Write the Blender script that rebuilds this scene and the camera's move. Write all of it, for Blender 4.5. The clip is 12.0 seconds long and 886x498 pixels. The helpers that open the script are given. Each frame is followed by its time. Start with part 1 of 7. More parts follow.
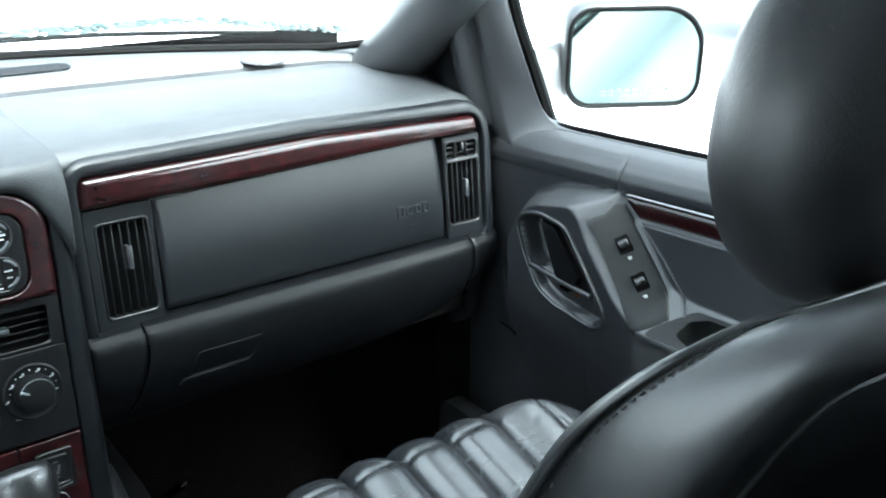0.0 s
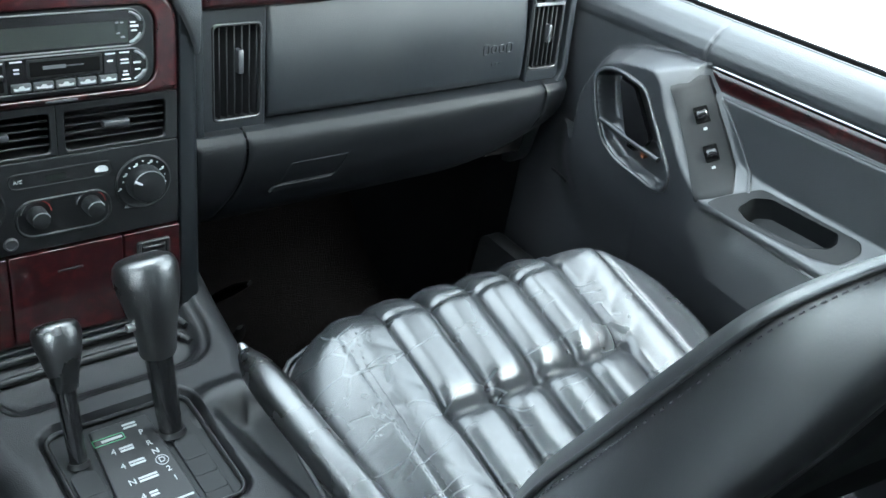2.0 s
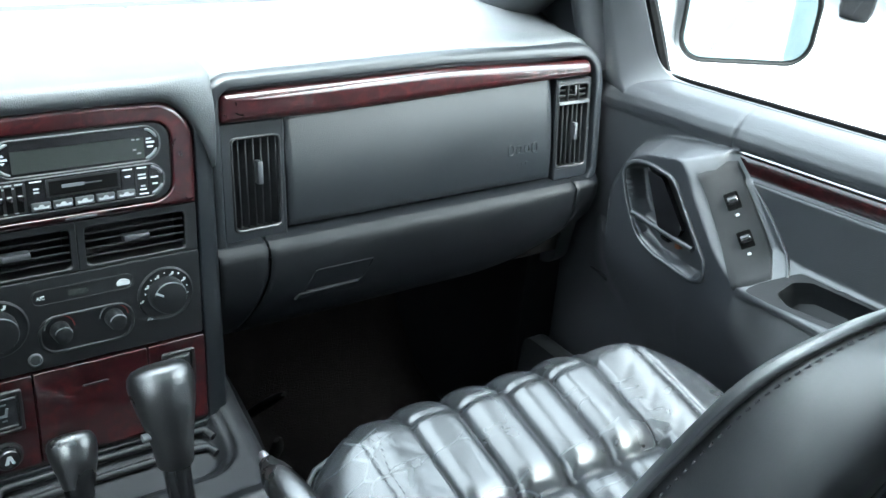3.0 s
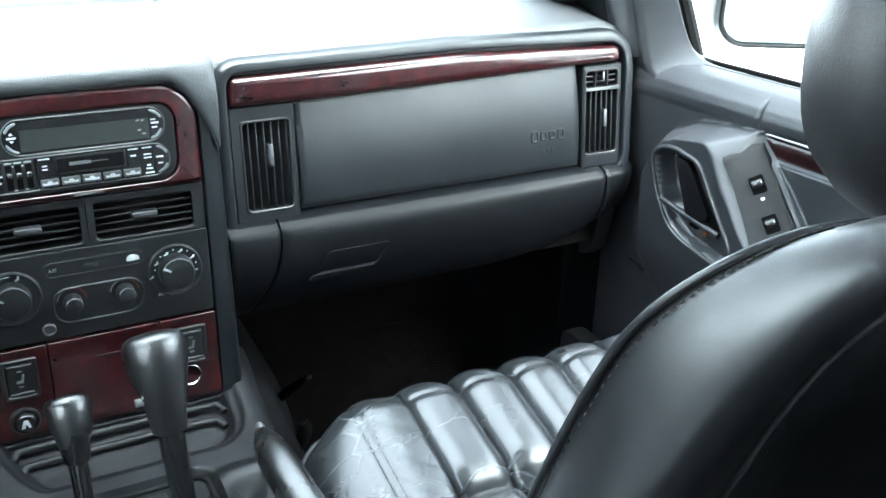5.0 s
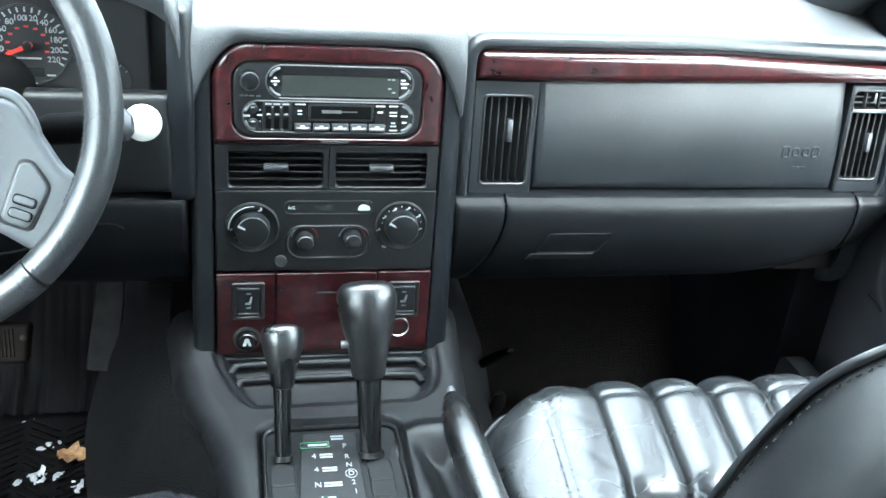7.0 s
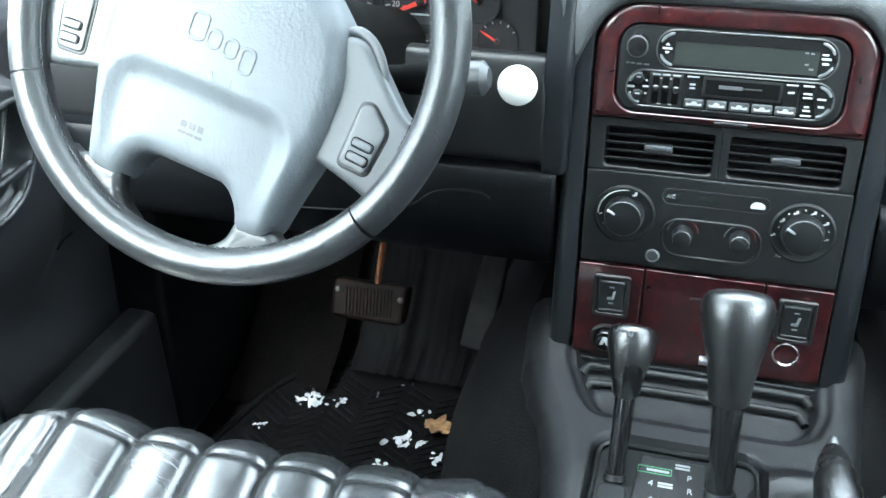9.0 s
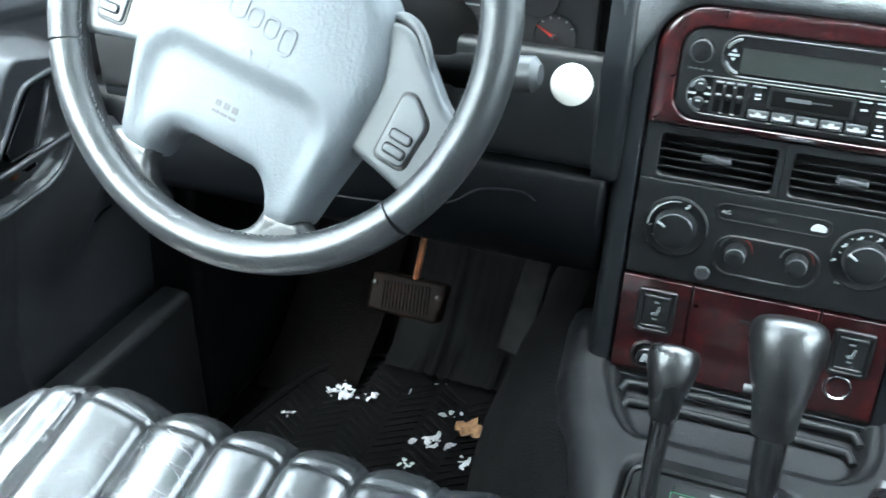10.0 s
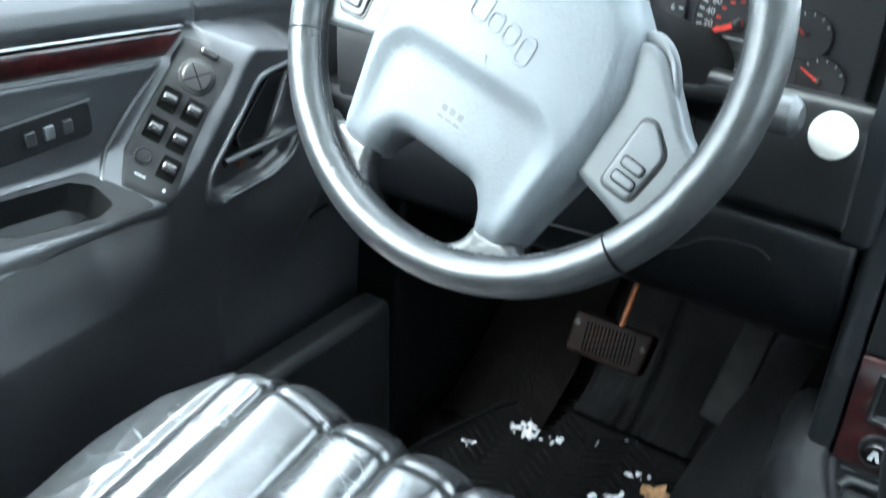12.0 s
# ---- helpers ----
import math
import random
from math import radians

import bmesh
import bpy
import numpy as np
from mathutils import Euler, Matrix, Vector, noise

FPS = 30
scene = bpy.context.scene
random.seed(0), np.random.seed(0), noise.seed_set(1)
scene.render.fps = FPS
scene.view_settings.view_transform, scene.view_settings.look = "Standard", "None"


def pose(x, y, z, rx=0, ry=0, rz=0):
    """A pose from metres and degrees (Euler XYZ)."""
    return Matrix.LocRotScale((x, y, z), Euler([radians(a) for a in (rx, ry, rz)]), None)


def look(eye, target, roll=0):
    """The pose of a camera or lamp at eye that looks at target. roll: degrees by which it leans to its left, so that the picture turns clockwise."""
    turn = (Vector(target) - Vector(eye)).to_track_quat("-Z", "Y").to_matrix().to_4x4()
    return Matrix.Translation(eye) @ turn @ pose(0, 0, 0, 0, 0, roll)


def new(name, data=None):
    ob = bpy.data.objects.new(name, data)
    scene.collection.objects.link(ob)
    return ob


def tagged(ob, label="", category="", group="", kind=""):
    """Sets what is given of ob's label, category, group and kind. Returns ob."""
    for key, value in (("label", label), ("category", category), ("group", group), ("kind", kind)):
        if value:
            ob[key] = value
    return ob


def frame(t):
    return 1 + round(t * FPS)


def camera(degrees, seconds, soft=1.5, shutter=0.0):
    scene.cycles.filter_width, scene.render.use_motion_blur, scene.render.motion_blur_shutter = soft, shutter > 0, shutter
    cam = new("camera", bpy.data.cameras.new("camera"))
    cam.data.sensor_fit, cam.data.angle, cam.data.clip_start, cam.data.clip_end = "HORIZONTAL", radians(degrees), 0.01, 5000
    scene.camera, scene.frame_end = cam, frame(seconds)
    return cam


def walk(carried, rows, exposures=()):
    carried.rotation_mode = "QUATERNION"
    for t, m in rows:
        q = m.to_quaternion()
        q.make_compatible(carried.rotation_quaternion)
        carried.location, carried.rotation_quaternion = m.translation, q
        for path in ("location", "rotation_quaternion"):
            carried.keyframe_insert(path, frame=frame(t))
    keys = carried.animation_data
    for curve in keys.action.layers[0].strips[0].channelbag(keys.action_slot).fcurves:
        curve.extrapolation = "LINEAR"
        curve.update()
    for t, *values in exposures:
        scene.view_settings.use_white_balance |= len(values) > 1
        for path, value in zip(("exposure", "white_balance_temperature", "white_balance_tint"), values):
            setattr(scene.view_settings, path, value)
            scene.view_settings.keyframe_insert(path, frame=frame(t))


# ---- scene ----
cam = camera(49.0, 12.0, soft=1.5, shutter=0.4)
PATH = [
    (0, (-0.146, 0.031, 1.05), (1.044, 1.412, 0.229), 4.1),
    (0.3, (-0.15, 0.018, 1.051), (0.915, 1.396, 0.292), 5.5),
    (0.5, (-0.162, 0.014, 1.054), (0.899, 1.454, 0.158), 6.0),
    (0.8, (-0.2, 0.048, 1.064), (0.855, 1.353, 0.172), 8.0),
    (1, (-0.233, 0.085, 1.068), (0.919, 1.43, 0.138), 10.2),
    (1.2, (-0.265, 0.109, 1.067), (0.875, 1.339, 0.174), 12.0),
    (1.5, (-0.289, 0.121, 1.066), (0.923, 1.323, 0.024), 13.8),
    (1.8, (-0.289, 0.116, 1.066), (0.856, 1.218, 0.024), 14.7),
    (2, (-0.289, 0.111, 1.066), (0.907, 1.256, -0.056), 14.8),
    (2.2, (-0.288, 0.11, 1.067), (0.852, 1.218, 0.028), 14.2),
    (2.5, (-0.28, 0.106, 1.07), (0.909, 1.397, 0.111), 12.3),
    (2.7, (-0.261, 0.092, 1.064), (0.906, 1.412, 0.116), 10.2),
    (4.3, (-0.143, -0.017, 1.035), (0.749, 1.538, 0.148), 4.8),
    (4.5, (-0.129, -0.024, 1.036), (0.747, 1.522, 0.118), 3.9),
    (5, (-0.13, -0.024, 1.034), (0.766, 1.497, 0.093), 4.6),
    (5.5, (-0.132, -0.027, 1.045), (0.715, 1.515, 0.095), 6.7),
    (6, (-0.124, -0.03, 1.047), (0.589, 1.577, 0.094), 8.1),
    (6.5, (-0.108, -0.032, 1.054), (0.433, 1.61, 0.048), 7.4),
    (7, (-0.11, -0.031, 1.049), (0.325, 1.626, 0.017), 7.0),
    (7.5, (-0.096, -0.019, 1.054), (0.247, 1.647, 0.001), 6.2),
    (7.7, (-0.051, -0.021, 1.031), (0.045, 1.728, 0.066), 0.8),
    (9.3, (-0.021, 0.075, 0.968), (-0.506, 1.702, -0.088), -0.9),
    (9.5, (-0.018, 0.078, 0.968), (-0.503, 1.718, -0.069), -0.8),
    (10, (-0.023, 0.099, 0.954), (-0.595, 1.697, -0.104), 0.9),
    (10.2, (-0.025, 0.11, 0.951), (-0.626, 1.598, -0.067), 1.1),
    (10.5, (-0.026, 0.119, 0.949), (-0.818, 1.589, -0.152), 0.5),
    (11, (-0.021, 0.109, 0.943), (-0.893, 1.542, -0.146), -0.1),
    (11.5, (-0.03, 0.12, 0.934), (-0.94, 1.526, -0.159), -0.6),
    (11.7, (-0.036, 0.127, 0.929), (-0.921, 1.45, -0.108), 0.2),
    (12, (-0.045, 0.137, 0.92), (-1.01, 1.574, -0.081), 2.1),
]
walk(cam, [(t, look(eye, target, roll)) for t, eye, target, roll in PATH], exposures=tuple((t, e - 0.75, k, 1) for t, e, k in ((0, 4.87, 5850), (0.5, 5.0, 5850), (1, 5.22, 5850), (2, 5.56, 5850), (5, 5.74, 5820), (7.5, 6.3, 5830), (9.5, 6.06, 5850), (12, 6.02, 5800))))

# ---- daylight: overcast winter sky over snow ----
world = bpy.data.worlds.new("overcast")
scene.world = world
world.use_nodes = True
wn = world.node_tree
sky = wn.nodes.new("ShaderNodeTexSky")
sky.sky_type = "NISHITA"
sky.sun_disc = False
sky.sun_elevation = radians(54)
sky.sun_rotation = radians(180)
sky.air_density, sky.dust_density, sky.ozone_density = 0.8, 8.0, 0.6
pale = wn.nodes.new("ShaderNodeHueSaturation")
pale.inputs["Saturation"].default_value = 0.25
wn.links.new(sky.outputs[0], pale.inputs["Color"])
# cloud cover: the zenith is about three times as bright as the horizon
way = wn.nodes.new("ShaderNodeTexCoord")
split = wn.nodes.new("ShaderNodeSeparateXYZ")
wn.links.new(way.outputs["Generated"], split.inputs[0])
grade = wn.nodes.new("ShaderNodeMapRange")
grade.inputs[1].default_value, grade.inputs[2].default_value = 0.0, 1.0
grade.inputs[3].default_value, grade.inputs[4].default_value = 0.33, 1.0
wn.links.new(split.outputs[2], grade.inputs[0])
cloud = wn.nodes.new("ShaderNodeVectorMath")
cloud.operation = "SCALE"
wn.links.new(pale.outputs[0], cloud.inputs[0])
wn.links.new(grade.outputs[0], cloud.inputs["Scale"])
wn.links.new(cloud.outputs[0], wn.nodes["Background"].inputs[0])
wn.nodes["Background"].inputs[1].default_value = 0.15
sun = new("sun", bpy.data.lights.new("sun", "SUN"))
sun.data.energy, sun.data.angle, sun.data.color = 0.5, radians(28), (1.0, 0.98, 0.95)
sun.matrix_world = look((0, -6.8, 9.4), (0, 0, 0))


# ---- materials ----
def material(name, color, rough=0.5, metal=0.0, grain=0.0, grain_scale=900.0, color2=None, mix_scale=30.0, coat=0.0,
             spec=0.5, wear=0.0):
    m = bpy.data.materials.new(name)
    m.use_nodes = True
    nt = m.node_tree
    b = nt.nodes["Principled BSDF"]
    b.inputs["Base Color"].default_value = (*color, 1)
    b.inputs["Roughness"].default_value = rough
    b.inputs["Metallic"].default_value = metal
    b.inputs["Coat Weight"].default_value = coat
    b.inputs["Coat Roughness"].default_value = 0.06
    b.inputs["Coat IOR"].default_value = 1.65
    b.inputs["Specular IOR Level"].default_value = spec
    tc = nt.nodes.new("ShaderNodeTexCoord")
    if color2:
        n1 = nt.nodes.new("ShaderNodeTexNoise")
        n1.inputs["Scale"].default_value = mix_scale
        n1.inputs["Detail"].default_value = 6
        nt.links.new(tc.outputs["Object"], n1.inputs["Vector"])
        ramp = nt.nodes.new("ShaderNodeValToRGB")
        ramp.color_ramp.elements[0].position, ramp.color_ramp.elements[1].position = 0.35, 0.68
        ramp.color_ramp.elements[0].color, ramp.color_ramp.elements[1].color = (*color, 1), (*color2, 1)
        nt.links.new(n1.outputs["Fac"], ramp.inputs[0])
        nt.links.new(ramp.outputs[0], b.inputs["Base Color"])
    if wear:
        n2 = nt.nodes.new("ShaderNodeTexNoise")
        n2.inputs["Scale"].default_value, n2.inputs["Detail"].default_value = 14, 8
        nt.links.new(tc.outputs["Object"], n2.inputs["Vector"])
        mr = nt.nodes.new("ShaderNodeMapRange")
        mr.inputs[1].default_value, mr.inputs[2].default_value = 0.3, 0.7
        mr.inputs[3].default_value, mr.inputs[4].default_value = rough - wear, rough + wear
        nt.links.new(n2.outputs["Fac"], mr.inputs[0])
        nt.links.new(mr.outputs[0], b.inputs["Roughness"])
    if grain:
        v = nt.nodes.new("ShaderNodeTexVoronoi")
        v.inputs["Scale"].default_value = grain_scale
        nt.links.new(tc.outputs["Object"], v.inputs["Vector"])
        bump = nt.nodes.new("ShaderNodeBump")
        bump.inputs["Strength"].default_value = grain
        bump.inputs["Distance"].default_value = 0.001
        nt.links.new(v.outputs["Distance"], bump.inputs["Height"])
        nt.links.new(bump.outputs[0], b.inputs["Normal"])
    return m


def leather_material(name, color, rough, crease, spec=0.5, swell=0.22, ior=1.5, pale=0.0):
    """Smooth seat leather: fine pores, shallow creases, worn shiny patches."""
    m = material(name, color, rough, color2=tuple(c * 1.25 for c in color), mix_scale=16, wear=0.035, spec=spec)
    nt = m.node_tree
    b = nt.nodes["Principled BSDF"]
    tc = nt.nodes.new("ShaderNodeTexCoord")
    warp = nt.nodes.new("ShaderNodeTexNoise")
    warp.inputs["Scale"].default_value = 6
    nt.links.new(tc.outputs["Object"], warp.inputs["Vector"])
    add = nt.nodes.new("ShaderNodeVectorMath")
    add.operation = "MULTIPLY_ADD"
    add.inputs[1].default_value = (0.12, 0.12, 0.12)
    nt.links.new(warp.outputs["Color"], add.inputs[0])
    nt.links.new(tc.outputs["Object"], add.inputs[2])
    lines = nt.nodes.new("ShaderNodeTexVoronoi")
    lines.feature = "DISTANCE_TO_EDGE"
    lines.inputs["Scale"].default_value = 26
    nt.links.new(add.outputs[0], lines.inputs["Vector"])
    cut = nt.nodes.new("ShaderNodeMapRange")
    cut.inputs[1].default_value, cut.inputs[2].default_value = 0.0, 0.05
    nt.links.new(lines.outputs["Distance"], cut.inputs[0])
    pores = nt.nodes.new("ShaderNodeTexVoronoi")
    pores.inputs["Scale"].default_value = 650
    nt.links.new(tc.outputs["Object"], pores.inputs["Vector"])
    stretch = nt.nodes.new("ShaderNodeMapping")
    stretch.inputs["Rotation"].default_value = (0.3, 0.2, 0.7)
    stretch.inputs["Scale"].default_value = (7, 30, 14)
    nt.links.new(add.outputs[0], stretch.inputs["Vector"])
    folds = nt.nodes.new("ShaderNodeTexVoronoi")
    folds.feature = "DISTANCE_TO_EDGE"
    folds.inputs["Scale"].default_value = 1.0
    nt.links.new(stretch.outputs[0], folds.inputs["Vector"])
    fold = nt.nodes.new("ShaderNodeMapRange")
    fold.inputs[1].default_value, fold.inputs[2].default_value = 0.0, 0.03
    nt.links.new(folds.outputs["Distance"], fold.inputs[0])
    b.inputs["IOR"].default_value = ior
    if pale:
        # dye rubbed off along some of the cracks
        rub = nt.nodes.new("ShaderNodeMapRange")
        rub.inputs[1].default_value, rub.inputs[2].default_value = 0.0, 0.022
        rub.inputs[3].default_value, rub.inputs[4].default_value = pale, 0.0
        nt.links.new(folds.outputs["Distance"], rub.inputs[0])
        worn = nt.nodes.new("ShaderNodeTexNoise")
        worn.inputs["Scale"].default_value = 11
        nt.links.new(tc.outputs["Object"], worn.inputs["Vector"])
        some = nt.nodes.new("ShaderNodeMapRange")
        some.inputs[1].default_value, some.inputs[2].default_value = 0.5, 0.64
        nt.links.new(worn.outputs["Fac"], some.inputs[0])
        both = nt.nodes.new("ShaderNodeMath")
        both.operation = "MULTIPLY"
        nt.links.new(rub.outputs[0], both.inputs[0])
        nt.links.new(some.outputs[0], both.inputs[1])
        tint = nt.nodes.new("ShaderNodeMixRGB")
        nt.links.new(both.outputs[0], tint.inputs[0])
        nt.links.new(b.inputs["Base Color"].links[0].from_socket, tint.inputs[1])
        tint.inputs[2].default_value = (0.13, 0.145, 0.15, 1)
        nt.links.new(tint.outputs[0], b.inputs["Base Color"])
    soft = nt.nodes.new("ShaderNodeTexNoise")
    soft.inputs["Scale"].default_value, soft.inputs["Detail"].default_value = 28, 3
    nt.links.new(tc.outputs["Object"], soft.inputs["Vector"])
    b1, b2, b3, b4 = (nt.nodes.new("ShaderNodeBump") for _ in range(4))
    for bump, node, strength, dist in ((b1, soft.outputs["Fac"], swell, 0.003), (b2, cut.outputs[0], crease, 0.0012), (b4, fold.outputs[0], crease, 0.0012), (b3, pores.outputs["Distance"], 0.12, 0.0008)):
        bump.inputs["Strength"].default_value, bump.inputs["Distance"].default_value = strength, dist
        nt.links.new(node, bump.inputs["Height"])
    nt.links.new(b1.outputs[0], b2.inputs["Normal"])
    nt.links.new(b2.outputs[0], b4.inputs["Normal"])
    nt.links.new(b4.outputs[0], b3.inputs["Normal"])
    nt.links.new(b3.outputs[0], b.inputs["Normal"])
    return m


def wrinkled_material(name, color, rough):
    """Grained vinyl with wandering wrinkles, as on an old airbag cover."""
    m = material(name, color, rough, color2=tuple(c * 0.92 for c in color), mix_scale=20, wear=0.05)
    nt = m.node_tree
    tc = nt.nodes.new("ShaderNodeTexCoord")
    wave = nt.nodes.new("ShaderNodeTexWave")
    wave.inputs["Scale"].default_value, wave.inputs["Distortion"].default_value = 55, 9
    wave.inputs["Detail"].default_value, wave.inputs["Detail Scale"].default_value = 3, 1.6
    nt.links.new(tc.outputs["Object"], wave.inputs["Vector"])
    where = nt.nodes.new("ShaderNodeTexNoise")
    where.inputs["Scale"].default_value = 14
    nt.links.new(tc.outputs["Object"], where.inputs["Vector"])
    patch = nt.nodes.new("ShaderNodeMapRange")
    patch.inputs[1].default_value, patch.inputs[2].default_value = 0.48, 0.66
    nt.links.new(where.outputs["Fac"], patch.inputs[0])
    height = nt.nodes.new("ShaderNodeMath")
    height.operation = "MULTIPLY"
    nt.links.new(wave.outputs["Fac"], height.inputs[0])
    nt.links.new(patch.outputs[0], height.inputs[1])
    grain = nt.nodes.new("ShaderNodeTexVoronoi")
    grain.inputs["Scale"].default_value = 420
    nt.links.new(tc.outputs["Object"], grain.inputs["Vector"])
    b1, b2 = nt.nodes.new("ShaderNodeBump"), nt.nodes.new("ShaderNodeBump")
    b1.inputs["Strength"].default_value, b1.inputs["Distance"].default_value = 0.16, 0.001
    b2.inputs["Strength"].default_value, b2.inputs["Distance"].default_value = 0.2, 0.0008
    nt.links.new(height.outputs[0], b1.inputs["Height"])
    nt.links.new(grain.outputs["Distance"], b2.inputs["Height"])
    nt.links.new(b1.outputs[0], b2.inputs["Normal"])
    nt.links.new(b2.outputs[0], nt.nodes["Principled BSDF"].inputs["Normal"])
    return m


def wood_material():
    """Dark red burl veneer under clear lacquer."""
    m = material("burl_wood", (0.05, 0.005, 0.006), 0.35, coat=1.0, spec=0.2)
    nt = m.node_tree
    b = nt.nodes["Principled BSDF"]
    tc = nt.nodes.new("ShaderNodeTexCoord")
    n = nt.nodes.new("ShaderNodeTexNoise")
    n.inputs["Scale"].default_value, n.inputs["Detail"].default_value = 48, 9
    n.inputs["Distortion"].default_value = 1.6
    nt.links.new(tc.outputs["Object"], n.inputs["Vector"])
    r = nt.nodes.new("ShaderNodeValToRGB")
    e = r.color_ramp.elements
    e[0].position, e[0].color = 0.30, (0.0105, 0.0019, 0.0027, 1)
    e[1].position, e[1].color = 0.72, (0.046, 0.0064, 0.0066, 1)
    mid = e.new(0.52)
    mid.color = (0.019, 0.0028, 0.0037, 1)
    nt.links.new(n.outputs["Fac"], r.inputs[0])
    nt.links.new(r.outputs[0], b.inputs["Base Color"])
    return m


def glass_material(name, tint, rough=0.0):
    m = bpy.data.materials.new(name)
    m.use_nodes = True
    nt = m.node_tree
    out = nt.nodes["Material Output"]
    tr = nt.nodes.new("ShaderNodeBsdfTransparent")
    tr.inputs[0].default_value = (*tint, 1)
    gl = nt.nodes.new("ShaderNodeBsdfGlossy")
    gl.inputs["Roughness"].default_value = rough
    fr = nt.nodes.new("ShaderNodeLayerWeight")
    fr.inputs["Blend"].default_value = 0.5
    pw = nt.nodes.new("ShaderNodeMath")
    pw.operation = "POWER"
    pw.inputs[1].default_value = 5.0
    nt.links.new(fr.outputs["Facing"], pw.inputs[0])
    ad = nt.nodes.new("ShaderNodeMath")
    ad.operation = "MULTIPLY_ADD"
    ad.inputs[1].default_value, ad.inputs[2].default_value = 0.6, 0.04
    nt.links.new(pw.outputs[0], ad.inputs[0])
    mix = nt.nodes.new("ShaderNodeMixShader")
    nt.links.new(ad.outputs[0], mix.inputs[0])
    nt.links.new(tr.outputs[0], mix.inputs[1])
    nt.links.new(gl.outputs[0], mix.inputs[2])
    nt.links.new(mix.outputs[0], out.inputs[0])
    return m


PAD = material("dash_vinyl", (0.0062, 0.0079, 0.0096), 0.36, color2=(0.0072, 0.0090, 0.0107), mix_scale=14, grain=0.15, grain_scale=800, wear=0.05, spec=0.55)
# same vinyl as PAD in a paler tone: sky light put into its colour
DASHTOP = material("lit_dash_vinyl", (0.04654, 0.05044, 0.05382), 0.5, color2=(0.052, 0.05616, 0.05928), mix_scale=12, grain=0.3, grain_scale=700, wear=0.06, spec=0.8)
TRIM = material("trim_plastic", (0.0190, 0.0212, 0.0245), 0.39, color2=(0.0222, 0.0244, 0.0278), mix_scale=18, grain=0.25, grain_scale=900, wear=0.06, spec=1.0)
TRIM.node_tree.nodes["Principled BSDF"].inputs["IOR"].default_value = 1.62
# the dash plastic again, darkened for the shade low in the cabin
LOWER = material("shaded_dash_plastic", (0.0022, 0.0028, 0.0036), 0.42, color2=(0.0026, 0.0032, 0.0040), mix_scale=16, grain=0.3, grain_scale=900, wear=0.06, spec=0.22)
CONSOLE = material("console_plastic", (0.0054, 0.00576, 0.00702), 0.43, color2=(0.00756, 0.0081, 0.00936), mix_scale=22, grain=0.3, grain_scale=900, wear=0.08, spec=0.6)
DARK = material("dark_plastic", (0.0068, 0.0076, 0.0084), 0.47, color2=(0.0078, 0.0086, 0.0094), mix_scale=30, grain=0.2, grain_scale=1100, wear=0.06, spec=0.4)
BLACK = material("black_plastic", (0.006, 0.0064, 0.0068), 0.4, wear=0.05, spec=0.72)
GLOSS = material("gloss_black", (0.008, 0.0082, 0.009), 0.16, wear=0.05, spec=0.9)
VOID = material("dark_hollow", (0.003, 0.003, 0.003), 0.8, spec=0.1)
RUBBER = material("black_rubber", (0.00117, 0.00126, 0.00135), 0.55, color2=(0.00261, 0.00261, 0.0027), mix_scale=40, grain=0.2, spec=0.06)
TYRE = material("tyre_rubber", (0.0022, 0.0022, 0.0024), 0.85, color2=(0.0045, 0.0045, 0.0048), mix_scale=30, spec=0.05)
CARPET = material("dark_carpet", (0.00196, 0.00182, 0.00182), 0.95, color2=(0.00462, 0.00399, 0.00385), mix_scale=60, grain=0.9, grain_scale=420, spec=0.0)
GREYCARPET = material("grey_carpet", (0.005472, 0.0057, 0.006156), 0.95, color2=(0.008664, 0.008892, 0.009576), mix_scale=80, grain=0.9, grain_scale=420, spec=0.1)
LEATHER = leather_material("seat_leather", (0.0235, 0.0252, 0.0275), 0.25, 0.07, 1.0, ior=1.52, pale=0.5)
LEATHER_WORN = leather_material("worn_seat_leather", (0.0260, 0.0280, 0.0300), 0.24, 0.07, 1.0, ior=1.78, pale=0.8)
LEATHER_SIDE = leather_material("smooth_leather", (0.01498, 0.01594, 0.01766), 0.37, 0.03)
LEATHER_SIDE.node_tree.nodes["Principled BSDF"].inputs["Coat Weight"].default_value = 1.0
LEATHER_SIDE.node_tree.nodes["Principled BSDF"].inputs["Coat Roughness"].default_value = 0.38
LEATHER_SIDE.node_tree.nodes["Principled BSDF"].inputs["Coat IOR"].default_value = 2.0
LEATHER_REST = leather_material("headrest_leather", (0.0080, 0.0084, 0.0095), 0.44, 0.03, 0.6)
LEATHER_WHEEL = leather_material("wheel_leather", (0.029, 0.031, 0.033), 0.33, 0.12, 1.0, 0.3)
# hub painted far paler than the dash: window light put into its colour
HUBPAD = wrinkled_material("lit_airbag_vinyl", (0.1776, 0.1926, 0.208), 0.42)
KEYPAD = material("button_grey", (0.121, 0.129, 0.135), 0.4, wear=0.05, spec=0.9)
GAUGE = material("gauge_face", (0.01848, 0.01896, 0.02076), 0.6, spec=0.54)
WOOD = wood_material()
CHROME = material("chrome", (0.86, 0.86, 0.86), 0.12, 1.0)
SATIN = material("satin_metal", (0.575, 0.5865, 0.598), 0.35, 1.0)
INK = material("white_ink", (0.412, 0.424, 0.428), 0.6)
THREAD = material("grey_thread", (0.066, 0.0672, 0.072), 0.8)
KNOB = material("knob_leather", (0.006402, 0.006798, 0.00726), 0.29, grain=0.18, grain_scale=700, wear=0.08, spec=1.0)
KNOB.node_tree.nodes["Principled BSDF"].inputs["IOR"].default_value = 1.68
